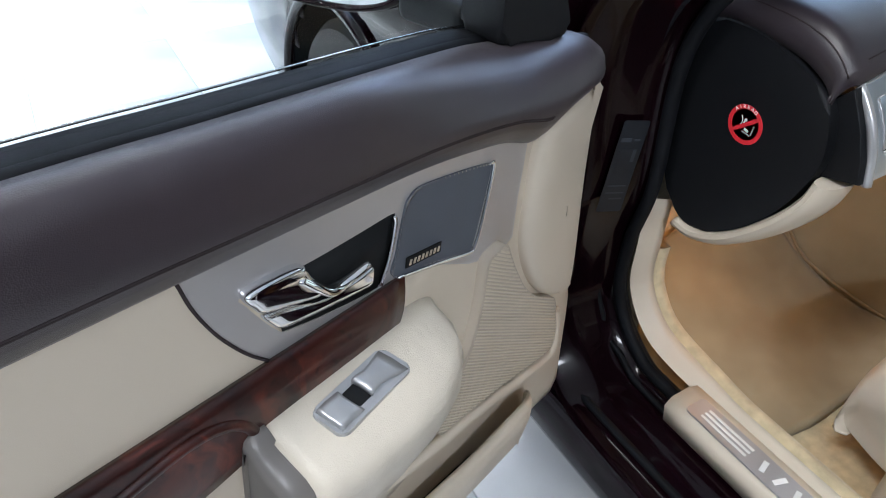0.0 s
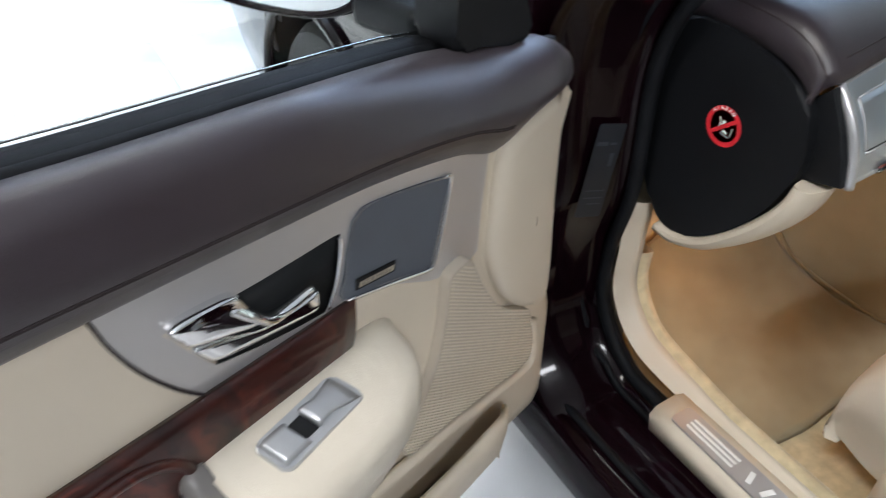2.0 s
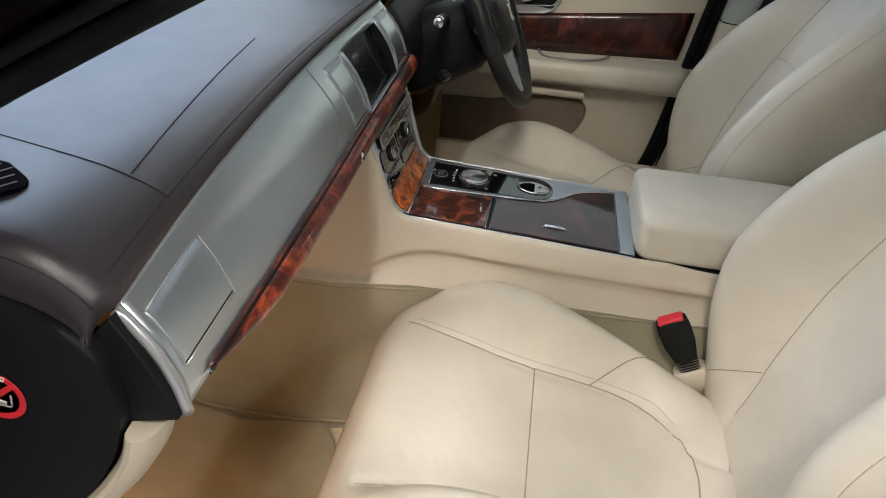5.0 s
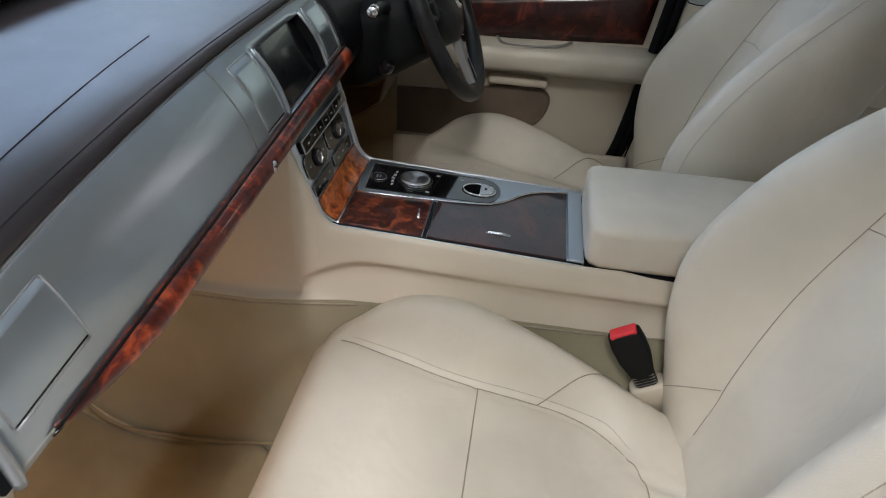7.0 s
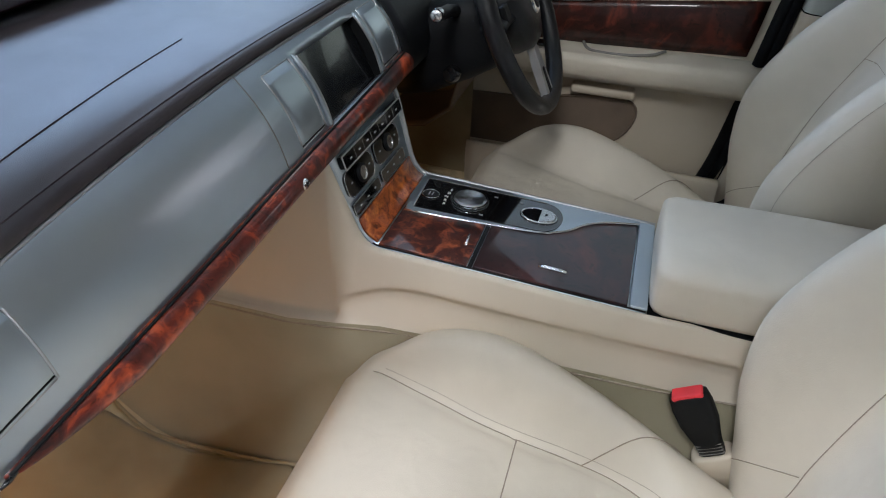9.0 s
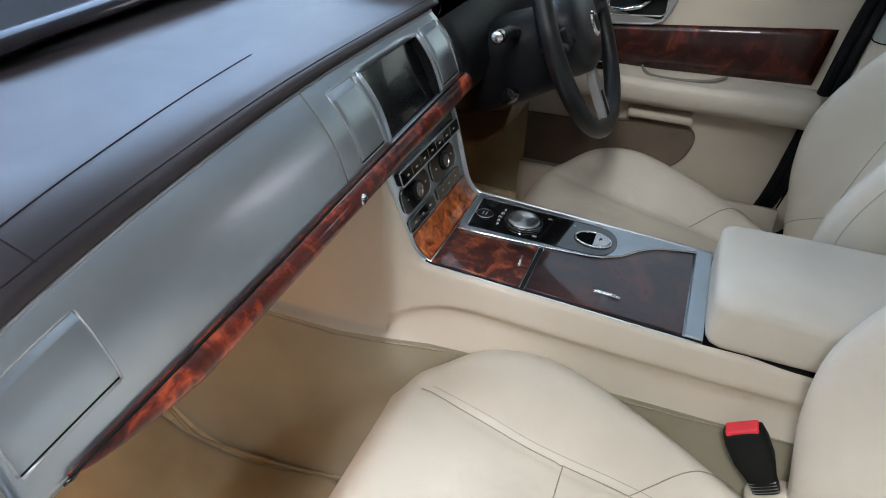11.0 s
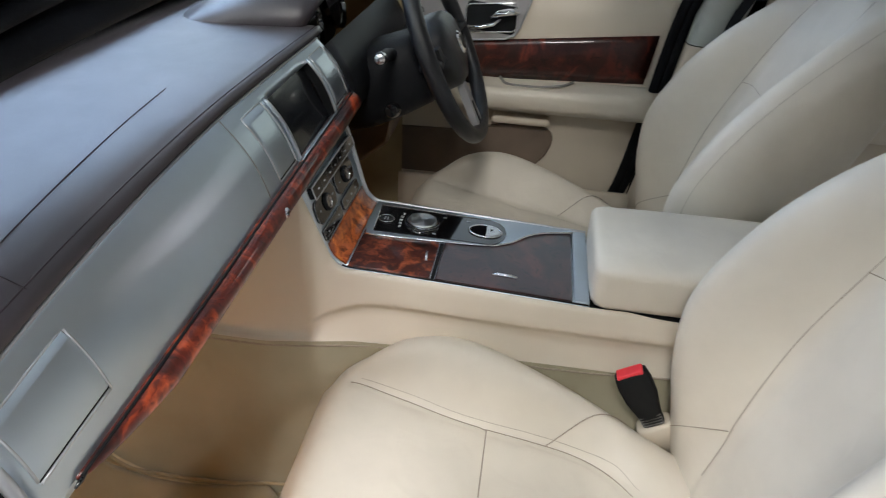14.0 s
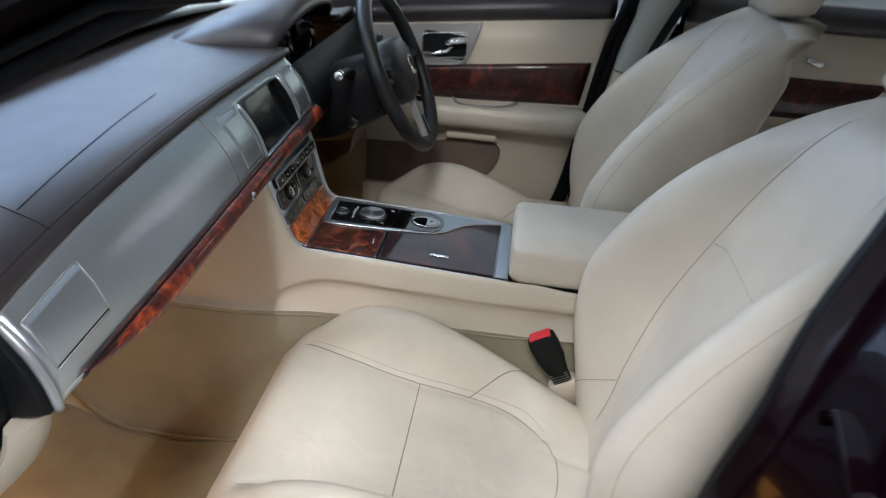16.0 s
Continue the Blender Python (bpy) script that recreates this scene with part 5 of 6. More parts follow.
    def back(q, h, lift=0.0):
        a = abs(q)
        k = min(1, max(0, (a - 0.40) / 0.42))
        ease = k * k * (3 - 2 * k)
        over = max(0, (a - 0.84) / 0.16)
        y = mid(h) + 0.006 * (1 - a * a) * -1 + (wing(h) - mid(h)) * ease - 0.05 * over**2 + lift
        return Vector((-0.372 + q * width(h), y, h))

    def groove(q, h):
        a = abs(q)
        g = 0.004 * math.exp(-(((a - 0.50) * width(h)) / 0.006) ** 2)
        if a < 0.5:
            g += 0.003 * math.exp(-((h - 0.86) / 0.006) ** 2)
        return g
    rows = []
    for h in fine:
        f = [back(q, h, -groove(q, h)) for q in qs]
        left, right = f[0], f[-1]
        rear = mid(h) - 0.115 + 0.04 * max(0, (h - 1.0) / 0.1) + 0.05 * max(0, (h - 1.055) / 0.05) ** 2
        ring = f + [Vector((right.x + 0.006, right.y - 0.03, h)), Vector((right.x - 0.004, rear + 0.02, h)), Vector((right.x - 0.03, rear, h)), Vector((left.x + 0.03, rear, h)), Vector((left.x + 0.004, rear + 0.02, h)), Vector((left.x - 0.006, left.y - 0.03, h))]
        rows.append(ring)
    rest = sheet("backrest", rows, CREAM, seat, "cream leather backrest with side wings", close=True)
    for side in (-1, 1):
        tube("wing_seam", [back(side * 0.50, h, -0.0035) for h in np.linspace(0.50, 1.07, 50)], 0.0007, SEAM, rest, seg=6)
        tube("low_wing_seam", [back(side * q, 0.585 - 0.22 * (q - 0.5), 0.0002) for q in np.linspace(0.5, 0.98, 14)], 0.0007, SEAM, rest, seg=6)
        tube("side_seam", [back(side * 0.95, h, 0.0) for h in np.linspace(0.50, 1.06, 40)], 0.0006, FINE_SEAM, rest, seg=6)
    tube("upper_cross_seam", [back(q, 0.86, -0.0025) for q in np.linspace(-0.5, 0.5, 20)], 0.0007, SEAM, rest, seg=6)
    # head restraint on two posts
    rows = []
    for z, w, dpt in ((1.108, 0.06, 0.02), (1.111, 0.105, 0.04), (1.123, 0.128, 0.05), (1.17, 0.135, 0.055), (1.22, 0.128, 0.052), (1.255, 0.11, 0.04), (1.267, 0.06, 0.02)):
        rows.append([Vector((-0.372 + w * math.copysign(abs(math.cos(a)) ** 0.55, math.cos(a)), -0.975 - 0.3 * (z - 1.10) + dpt * math.copysign(abs(math.sin(a)) ** 0.7, math.sin(a)), z)) for a in np.linspace(0, 2 * math.pi, 32, endpoint=False)])
    head = sheet("head_restraint", rows, CREAM, seat, "cream leather head restraint", close=True)
    for dx in (-0.06, 0.06):
        tube("post", [(-0.372 + dx, -0.965, 1.08), (-0.372 + dx, -0.975, 1.14)], 0.006, CHROME, head, seg=10)
    # plinth with its switch
    block("plinth", (0.50, 0.50, 0.10), pose(-0.372, -0.44, 0.33), CREAM_TRIM, seat, "cream plastic seat plinth", bevel=0.02)
    for dx in (-0.19, 0.19):
        block("runner", (0.05, 0.44, 0.04), pose(-0.372 + dx, -0.50, 0.268), BLACK, seat, bevel=0.006)
    block("adjuster_panel", (0.012, 0.13, 0.04), pose(-0.628, -0.36, 0.365), BLACK, seat, "black seat adjuster switches", bevel=0.005)
    return seat


passenger_seat = car_seat()
driver_seat = copy_thing(passenger_seat, pose(0.385, -0.715, 0.25))
for seam in [o for o in driver_seat.children_recursive if o.name.startswith(("top_stitch", "bolster_seam", "cross_seam"))]:
    bpy.data.objects.remove(seam)


def buckle(x, y, z, tilt, turn):
    b = thing("seat_belt_buckle", "black seat belt buckle with a red release button", "belt buckle", at=(x, y, z - 0.10))
    m = pose(x, y, z, tilt, 0, turn)
    prof = [(0.019, 0.002), (0.0245, -0.003), (0.0265, -0.02), (0.0255, -0.05), (0.0185, -0.085), (0.0165, -0.115)]
    rows = [[m @ Vector((0.55 * r * math.copysign(abs(math.cos(a)) ** 0.5, math.cos(a)), r * math.copysign(abs(math.sin(a)) ** 0.45, math.sin(a)), h)) for a in np.linspace(0, 2 * math.pi, 32, endpoint=False)] for r, h in prof]
    sheet("shell", rows, BLACK, b, close=True)
    block("release_button", (0.021, 0.040, 0.011), m @ pose(-0.001, 0, -0.001, 0, 0, 0), RED, b, "red release button", bevel=0.003)
    for k in range(4):
        block("rib", (0.020, 0.034, 0.0022), m @ pose(0, 0, -0.086 - 0.0055 * k), GREY_PLASTIC, b, bevel=0.0008, seg=1)
    sleeve = [[m @ Vector((0.017 * f * math.copysign(abs(math.cos(a)) ** 0.5, math.cos(a)), 0.030 * f * math.copysign(abs(math.sin(a)) ** 0.5, math.sin(a)), h)) for a in np.linspace(0, 2 * math.pi, 28, endpoint=False)] for f, h in ((0.6, -0.106), (0.85, -0.104), (1.0, -0.110), (1.05, -0.17))]
    sheet("sleeve", sleeve, CREAM_TRIM, b, "cream plastic buckle sleeve", close=True)
    return b


def interior_mirror():
    """The mirror behind the windscreen, never in view, added so its shade falls on the seats."""
    mir = thing("rear_view_mirror", "black rear-view mirror behind the windscreen", "mirror", at=(0.0, -0.24, 1.27))
    m = frame_of((0.0, -0.235, 1.262), (1, -0.12, 0), (0, 0.12, 1))
    pillow("housing", rounded(0.235, 0.070, 0.026, 8), m @ pose(0, 0, 0, 0, 180, 0), ((0.0, -0.004), (0.0, 0.004), (0.002, 0.012), (0.008, 0.020), (0.018, 0.026)), SATIN_BLACK, mir, dome=((0.6, 0.030), (0.1, 0.031)))
    prism("glass", rounded(0.225, 0.060, 0.022, 8), m @ pose(0, 0, 0.0045), 0.001, CHROME, mir, "silvered mirror glass")
    tube("stalk", [(0.0, -0.215, 1.28), (0.0, -0.215, 1.315), (0.0, -0.205, 1.335)], 0.010, SATIN_BLACK, mir, seg=10)


interior_mirror()
buckle(-0.162, -0.573, 0.598, -30, 0)

# ---- the open passenger door ----
DOOR = Matrix(((-0.9563, 0.2924, 0, -1.1273), (-0.2924, -0.9563, 0, 0.1165), (0, 0, 1, 0), (0, 0, 0, 1)))  # x to the rear, y to the cabin, z up
BELT = table((-0.182, 0.935), (-0.158, 0.955), (-0.117, 0.974), (0.0, 0.996), (0.07, 1.006), (0.295, 1.024), (0.423, 1.035), (0.95, 1.072))
LOW = table((-0.182, 0.922), (-0.168, 0.907), (-0.112, 0.889), (-0.059, 0.873), (0.0, 0.893), (0.10, 0.910), (0.20, 0.917), (0.35, 0.925), (0.50, 0.932), (0.95, 0.955))


def dl(u, n, z):
    return DOOR @ Vector((u, n, z))


def door_frame(u, n, z, tilt=0):
    """A frame on the door's face: x to the front, y up, z to the cabin."""
    return DOOR @ frame_of((u, n, z), (-1, 0, 0), (0, 0, 1))


def plate_with_hole(name, outline, hole, m, depth, material, parent, label):
    bm = bmesh.new()
    for loop in (outline, hole):
        vs = [bm.verts.new((x, y, 0)) for x, y in loop]
        for i in range(len(vs)):
            bm.edges.new((vs[i - 1], vs[i]))
    bmesh.ops.triangle_fill(bm, edges=bm.edges[:], use_beauty=True)
    for k in range(3):
        bmesh.ops.subdivide_edges(bm, edges=[e for e in bm.edges if e.calc_length() > 0.02], cuts=1)
        bmesh.ops.triangulate(bm, faces=bm.faces)
    bmesh.ops.recalc_face_normals(bm, faces=bm.faces)
    if bm.faces and sum(f.normal.z for f in bm.faces) < 0:
        bmesh.ops.reverse_faces(bm, faces=bm.faces)
    bmesh.ops.transform(bm, matrix=m, verts=bm.verts)
    me = bpy.data.meshes.new(name)
    bm.to_mesh(me)
    bm.free()
    ob = put(name, me, material, parent, label, smooth=False)
    mod = ob.modifiers.new("depth", "SOLIDIFY")
    mod.thickness, mod.offset = depth, -1
    bv = ob.modifiers.new("edge", "BEVEL")
    bv.width, bv.segments, bv.limit_method, bv.angle_limit = 0.0015, 2, "ANGLE", radians(50)
    return ob


def passenger_door(car):
    door = thing("front_passenger_door", "open car door with aubergine top, cream trim, silver and walnut inserts", "car door", at=DOOR @ pose(0, 0, 0.3))
    us = list(np.linspace(-0.182, 0.0, 16)) + list(np.linspace(0.015, 0.95, 50))
    # padded upper
    rows = []
    for u in us:
        b, l = BELT(u), LOW(u)
        k = min(1.0, (b - l) / 0.1)
        f = min(1, (u + 0.186) / 0.05) ** 0.5
        prof = [(-0.025, -0.014), (-0.008, -0.003), (0.008, -0.003), (0.021, -0.011), (0.030, -0.028), (0.034, -0.055)]
        row = [dl(u, a * f, b + c * k) for a, c in prof]
        row += [dl(u, f * n, l + (b - l) * v) for n, v in ((0.036, 0.36), (0.030, 0.26), (0.0275, 0.20), (0.0265, 0.185), (0.0255, 0.17), (0.018, 0.06), (0.012, 0.0), (0.0, -0.02))]
        rows.append(row)
    pad = sheet("upper_pad", rows, AUBERGINE, door, "aubergine leather upper door pad", thick=0.003)
    for v, n in ((0.29, 0.0322), (0.315, 0.0337)):
        tube("stitching", [dl(u, n, LOW(u) + (BELT(u) - LOW(u)) * v) for u in np.linspace(-0.06, 0.95, 80)], 0.0009, STITCH, pad, seg=5)
    # window line seals and glass
    for n, h, r in ((-0.016, -0.008, 0.008), (-0.034, -0.006, 0.006)):
        tube("window_seal", [dl(u, n, BELT(u) + h) for u in np.linspace(-0.005, 0.95, 30)], r, RUBBER, door, "black rubber window seal", seg=8)
    g = sheet("window_glass", [[dl(u, -0.046, BELT(u) - 0.01 + h * 0.36) for h in np.linspace(0, 1, 6)] for u in np.linspace(-0.01, 0.93, 14)], GLASS, door, "clear side window")
    g.visible_shadow = False
    sheet("seal_lip", [[dl(u, n, BELT(u) + h) for n, h in ((-0.010, -0.004), (-0.020, 0.0005), (-0.032, 0.001), (-0.042, 0.0), (-0.0445, -0.006))] for u in np.linspace(-0.01, 0.95, 30)], RUBBER, door, "black rubber lip against the glass", thick=0.002)
    # metal tube drawn as the highlight on the glass edge
    tube("glass_edge", [dl(u, -0.0455, BELT(u) + 0.0015) for u in np.linspace(-0.01, 0.95, 20)], 0.0010, BRUSHED, door, "metal line for the highlight on the glass edge", seg=6)
    # mirror sail inside the front corner
    sail = curve([(0.004, 0.995), (0.005, 1.03), (0.004, 1.07), (0.0, 1.12), (-0.02, 1.11), (-0.07, 1.05), (-0.098, 1.000), (-0.095, 0.975), (-0.03, 0.990)], 40, closed=True)
    prism("mirror_sail", [(-u, z) for u, z in sail], DOOR @ frame_of((0, 0.012, 0), (-1, 0, 0), (0, 0, 1)), 0.05, SATIN_BLACK, door, "black mirror mounting panel", bevel=0.008, seg=3)
    # cream base panel
    rows = []
    for u in np.linspace(-0.195, 0.95, 60):
        f = min(1.0, (u + 0.21) / 0.05)
        low_n = 0.0 + 0.012 * math.sin(max(0, min(1, (u + 0.1) / 0.3)) * math.pi / 2)
        row = []
        for z in np.linspace(LOW(u) - 0.002 - 1.2 * max(0, -0.172 - u), 0.36, 24):
            n = low_n * max(0, 1 - (z - 0.36) / 0.3) * f - 0.03 * (1 - f)
            row.append(dl(u - 0.036 * max(0, min(1, (0.64 - z) / 0.12)) * max(0, min(1, (-0.12 - u) / 0.05)), n - 0.009, z))
        rows.append(row)
    centres = [[DOOR.inverted() @ ((rows[i][j] + rows[i + 1][j + 1]) / 2) for j in range(23)] for i in range(59)]
    sheet("trim_panel", rows, CREAM_TRIM, door, "cream soft door trim panel", thick=0.01, skip=lambda i, j: -0.03 < centres[i][j].x < 0.275 and 0.80 < centres[i][j].z < 0.885)
    # satin silver insert with the handle recess
    left = [(0.344, 0.919), (0.338, 0.89), (0.325, 0.855), (0.305, 0.82), (0.285, 0.796)]
    outline = [tuple(p) for p in curve(left, 12)] + [(0.221, 0.797), (0.144, 0.799), (0.08, 0.780), (0.03, 0.752), (0.0, 0.742), (-0.03, 0.740), (-0.046, 0.748), (-0.050, 0.80), (-0.056, 0.84), (-0.060, 0.872), (-0.02, 0.889), (0.03, 0.903), (0.10, 0.913), (0.20, 0.9185), (0.28, 0.922)]
    hole = [tuple(p) for p in curve([(0.298, 0.877), (0.236, 0.873), (0.180, 0.8735), (0.139, 0.874), (0.138, 0.866), (0.147, 0.830), (0.160, 0.803), (0.168, 0.800), (0.215, 0.806), (0.262, 0.816), (0.275, 0.824), (0.297, 0.864)], 60, closed=True)]
    sm = door_frame(0, 0.003, 0)
    plate_with_hole("silver_insert", [(-u, z) for u, z in outline], [(-u, z) for u, z in hole], sm, 0.010, DOORSILVER, door, "satin silver door insert")
    tube("insert_joint", [dl(u + 0.0016, 0.0042, z) for u, z in curve([(0.347, 0.922)] + left, 20)], 0.0016, STITCH, door, seg=6)
    c = np.array([0.22, 0.842])
    rows = [[dl(*(c + (np.array(p) - c) * f)[:1], n, (c + (np.array(p) - c) * f)[1]) for p in hole] for f, n in ((1.0, 0.002), (0.985, -0.003), (0.95, -0.022), (0.85, -0.03), (0.05, -0.031))]
    sheet("handle_recess", rows, BLACK, door, "black handle recess", close=True)
    tube("recess_edge", [dl(u, 0.0046, z) for u, z in curve([(0.1385, 0.872), (0.1380, 0.862), (0.147, 0.830), (0.160, 0.803)], 16)], 0.0022, CHROME, door, seg=6)
    # chrome handle: pull lever and lock lever
    lever = curve([(0.302, 0.878), (0.296, 0.884), (0.270, 0.884), (0.246, 0.880), (0.238, 0.866), (0.227, 0.846), (0.236, 0.840), (0.262, 0.847), (0.288, 0.856), (0.296, 0.866)], 64, closed=True)
    pull = pillow("pull_lever", [(-u, z) for u, z in lever], door_frame(0, -0.0055, 0), ((0.004, -0.002), (0.0008, 0.006), (0.0, 0.012), (0.0006, 0.016), (0.0022, 0.0185), (0.0045, 0.0195)), CHROME, door, "chrome door release lever", dome=((0.85, 0.0198), (0.5, 0.0201), (0.02, 0.0202)))
    tube("lever_arm", [dl(*v) for v in curve([(0.250, 0.006, 0.870), (0.236, 0.012, 0.854), (0.225, 0.012, 0.842), (0.212, 0.008, 0.835), (0.195, 0.007, 0.836), (0.176, 0.009, 0.842)], 20)], 0.0085, CHROME, pull, seg=14, flat=0.5, radii=np.linspace(1.2, 0.45, 20))
    lock = curve([(0.287, 0.849), (0.262, 0.843), (0.240, 0.834), (0.219, 0.829), (0.195, 0.829), (0.172, 0.832), (0.169, 0.824), (0.174, 0.812), (0.195, 0.813), (0.22, 0.816), (0.248, 0.820), (0.272, 0.825), (0.281, 0.834)], 72, closed=True)
    pillow("lock_lever", [(-u, z + 0.002) for u, z in lock], door_frame(0, -0.0045, 0), ((0.003, -0.006), (0.0006, 0.004), (0.0, 0.009), (0.0006, 0.012), (0.002, 0.0142), (0.004, 0.0150)), CHROME, door, "chrome lock lever", dome=((0.8, 0.0153), (0.5, 0.0155), (0.02, 0.0156)))
    # tweeter grille and its plain badge
    spk = [(0.143, 0.803), (0.138, 0.83), (0.125, 0.874), (0.118, 0.883), (0.103, 0.888), (0.05, 0.880), (0.006, 0.870), (0.002, 0.864), (0.016, 0.815), (0.028, 0.778), (0.036, 0.774), (0.09, 0.790)]
    grille = prism("tweeter_grille", [(-u, z) for u, z in curve(spk, 60, closed=True)], door_frame(0, 0.0050, 0), 0.004, GRAPHITE, door, "graphite tweeter grille", bevel=0.0012)
    # chrome tube drawn for the highlight along the insert's fold
    tube("grille_glint", [dl(u, 0.0070, z) for u, z in curve([(0.008, 0.872), (0.001, 0.866), (0.013, 0.815), (0.026, 0.777), (0.036, 0.7725), (0.09, 0.788), (0.14, 0.801)], 40)], 0.0022, CHROME, door, seg=6)
    rim = curve(spk, 110, closed=True)
    bm = bmesh.new()
    for u, z in rim:
        bmesh.ops.create_cube(bm, size=0.0014, matrix=Matrix.Translation(dl(u, 0.0064, z)))
    tagged(part("grille_dots", bm, BRUSHED, grille, smooth=False), kind="stuff")
    bmx = DOOR @ frame_of((0.103, 0.0058, 0.808), (-1, 0, -0.13), (0, 0, 1))
    badge = block("badge", (0.050, 0.013, 0.002), bmx, BLACK, grille, "black badge with plain silver bars", bevel=0.0008, seg=1)
    for k in range(8):
        block("badge_bar", (0.0036, 0.0066, 0.001), bmx @ pose(-0.0195 + 0.0056 * k, -0.0002, 0.0012, 0, 0, -12), BRUSHED, badge, bevel=0)
    # walnut band and pull cup
    rows = []
    for u in np.linspace(0.134, 0.95, 50):
        top = 0.799
        bot = 0.745 - 0.05 * min(1, (u - 0.122) / 0.28)
        rows.append([dl(u + (0.012 * v), 0.001 + 0.007 * math.sin(math.pi * (0.12 + 0.75 * v)), top + (bot - top) * v) for v in np.linspace(0, 1, 8)])
    wood = sheet("walnut_band", rows, WALNUT_DARK, door, "dark lacquered burr walnut band", thick=0.006)
    cup = [(0.318, 0.728), (0.325, 0.752), (0.345, 0.770), (0.38, 0.776), (0.46, 0.764), (0.60, 0.745)]
    tube("pull_cup_lip", [dl(u, 0.0130, z) for u, z in curve(cup, 40)], 0.0060, WALNUT_DARK, wood, "dark gloss lip of the pull cup", seg=10)
    prism("pull_cup", [(-u, z - 0.004) for u, z in [tuple(p) for p in curve(cup, 24)] + [(0.60, 0.705), (0.33, 0.715)]], door_frame(0, 0.0110, 0), 0.003, GLOSS_BLACK, wood, "gloss black pull cup")
    # armrest with the window switch
    rows = []
    for u, w, h in ((0.085, 0.000, 0.715), (0.088, 0.025, 0.728), (0.095, 0.045, 0.735), (0.11, 0.068, 0.740), (0.135, 0.088, 0.742), (0.17, 0.100, 0.741), (0.22, 0.106, 0.739), (0.27, 0.104, 0.737), (0.30, 0.098, 0.735), (0.315, 0.09, 0.733)):
        rows.append([dl(u, 0.0, h + 0.012 * (w > 0.02)), dl(u, w * 0.3, h + 0.004), dl(u, w * 0.6, h), dl(u, w * 0.85, h - 0.004), dl(u, w * 0.96, h - 0.012), dl(u, w, h - 0.026), dl(u, w * 0.98, h - 0.045), dl(u + 0.004, w * 0.86, h - 0.085), dl(u + 0.010, w * 0.62, h - 0.135), dl(u + 0.018, w * 0.38, h - 0.19), dl(u + 0.024, w * 0.18, h - 0.245), dl(u + 0.028, 0.0, h - 0.30)])
    arm = sheet("armrest", rows, CREAM, door, "cream leather door armrest", thick=0.003)
    rows = []
    for u, w, h in ((0.40, 0.02, 0.66), (0.42, 0.06, 0.69), (0.48, 0.095, 0.70), (0.60, 0.10, 0.70), (0.95, 0.09, 0.71)):
        rows.append([dl(u, 0.0, h + 0.01), dl(u, w * 0.5, h + 0.004), dl(u, w * 0.9, h - 0.006), dl(u, w, h - 0.03), dl(u, w * 0.85, h - 0.14), dl(u, w * 0.3, h - 0.24)])
    sheet("rear_armrest", rows, CREAM, door, thick=0.003)
    cap = curve([(0.004, 0.070), (0.045, 0.070), (0.074, 0.064), (0.088, 0.046), (0.090, 0.012), (0.080, -0.03), (0.058, -0.075), (0.004, -0.10)], 48, closed=True)
    pillow("armrest_cap", [tuple(p) for p in cap], DOOR @ frame_of((0.329, 0.0, 0.662), (0, 1, 0), (-0.10, 0, 1)), ((0.0, -0.010), (0.0, 0.0), (0.0015, 0.006), (0.005, 0.0105), (0.010, 0.013), (0.018, 0.014)), CAP_GREY, door, "grey-brown armrest end cap")
    wm = DOOR @ frame_of((0.2255, 0.0475, 0.7412), (-0.985, -0.13, 0.02), (0.0, -1, 0.06))
    sw = prism("switch_plate", rounded(0.098, 0.041, 0.008), wm @ pose(0, 0, 0.003), 0.006, SATIN, door, "satin metal window switch plate", bevel=0.002)
    prism("switch_well", rounded(0.018, 0.022, 0.002), wm @ pose(-0.008, 0, 0.0036), 0.001, BLACK, sw)
    rows = [[wm @ Vector((x, w * y, h + 0.0015 * math.cos(1.57 * y))) for y in np.linspace(-1, 1, 9)] for x, w, h in ((-0.0015, 0.0125, 0.0035), (-0.001, 0.0130, 0.0085), (0.004, 0.0130, 0.0092), (0.014, 0.0115, 0.0078), (0.024, 0.0135, 0.0060), (0.034, 0.0165, 0.0045), (0.044, 0.0185, 0.0030))]
    sheet("window_switch", rows, SATIN, sw, "silver window switch", thick=0.003)
    sheet("switch_ramp", [[wm @ Vector((x, y, h)) for y in np.linspace(-0.0165, 0.0165, 6)] for x, h in ((-0.0455, 0.0032), (-0.040, 0.0052), (-0.030, 0.0050), (-0.020, 0.0040), (-0.016, 0.0034))], SATIN, sw, thick=0.002)
    # ribbed woofer grille
    wf = [tuple(p) for p in curve([(-0.003, 0.757), (-0.020, 0.757), (-0.030, 0.734), (-0.045, 0.700), (-0.065, 0.664), (-0.093, 0.632), (-0.123, 0.611), (-0.137, 0.599), (-0.145, 0.562), (-0.1515, 0.530), (-0.145, 0.503), (-0.1185, 0.500), (-0.047, 0.510), (0.023, 0.517), (0.066, 0.518), (0.084, 0.517), (0.094, 0.530), (0.099, 0.551), (0.092, 0.571), (0.068, 0.588), (0.039, 0.632), (0.022, 0.689), (0.0165, 0.730), (0.012, 0.751)], 120, closed=True)]
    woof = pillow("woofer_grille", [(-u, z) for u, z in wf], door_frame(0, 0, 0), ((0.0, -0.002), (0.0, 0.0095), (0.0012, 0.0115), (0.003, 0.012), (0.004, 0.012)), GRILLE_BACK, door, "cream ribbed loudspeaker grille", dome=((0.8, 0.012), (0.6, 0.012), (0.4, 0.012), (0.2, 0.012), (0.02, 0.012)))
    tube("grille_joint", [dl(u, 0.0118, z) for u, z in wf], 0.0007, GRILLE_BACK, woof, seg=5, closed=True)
    bm = bmesh.new()
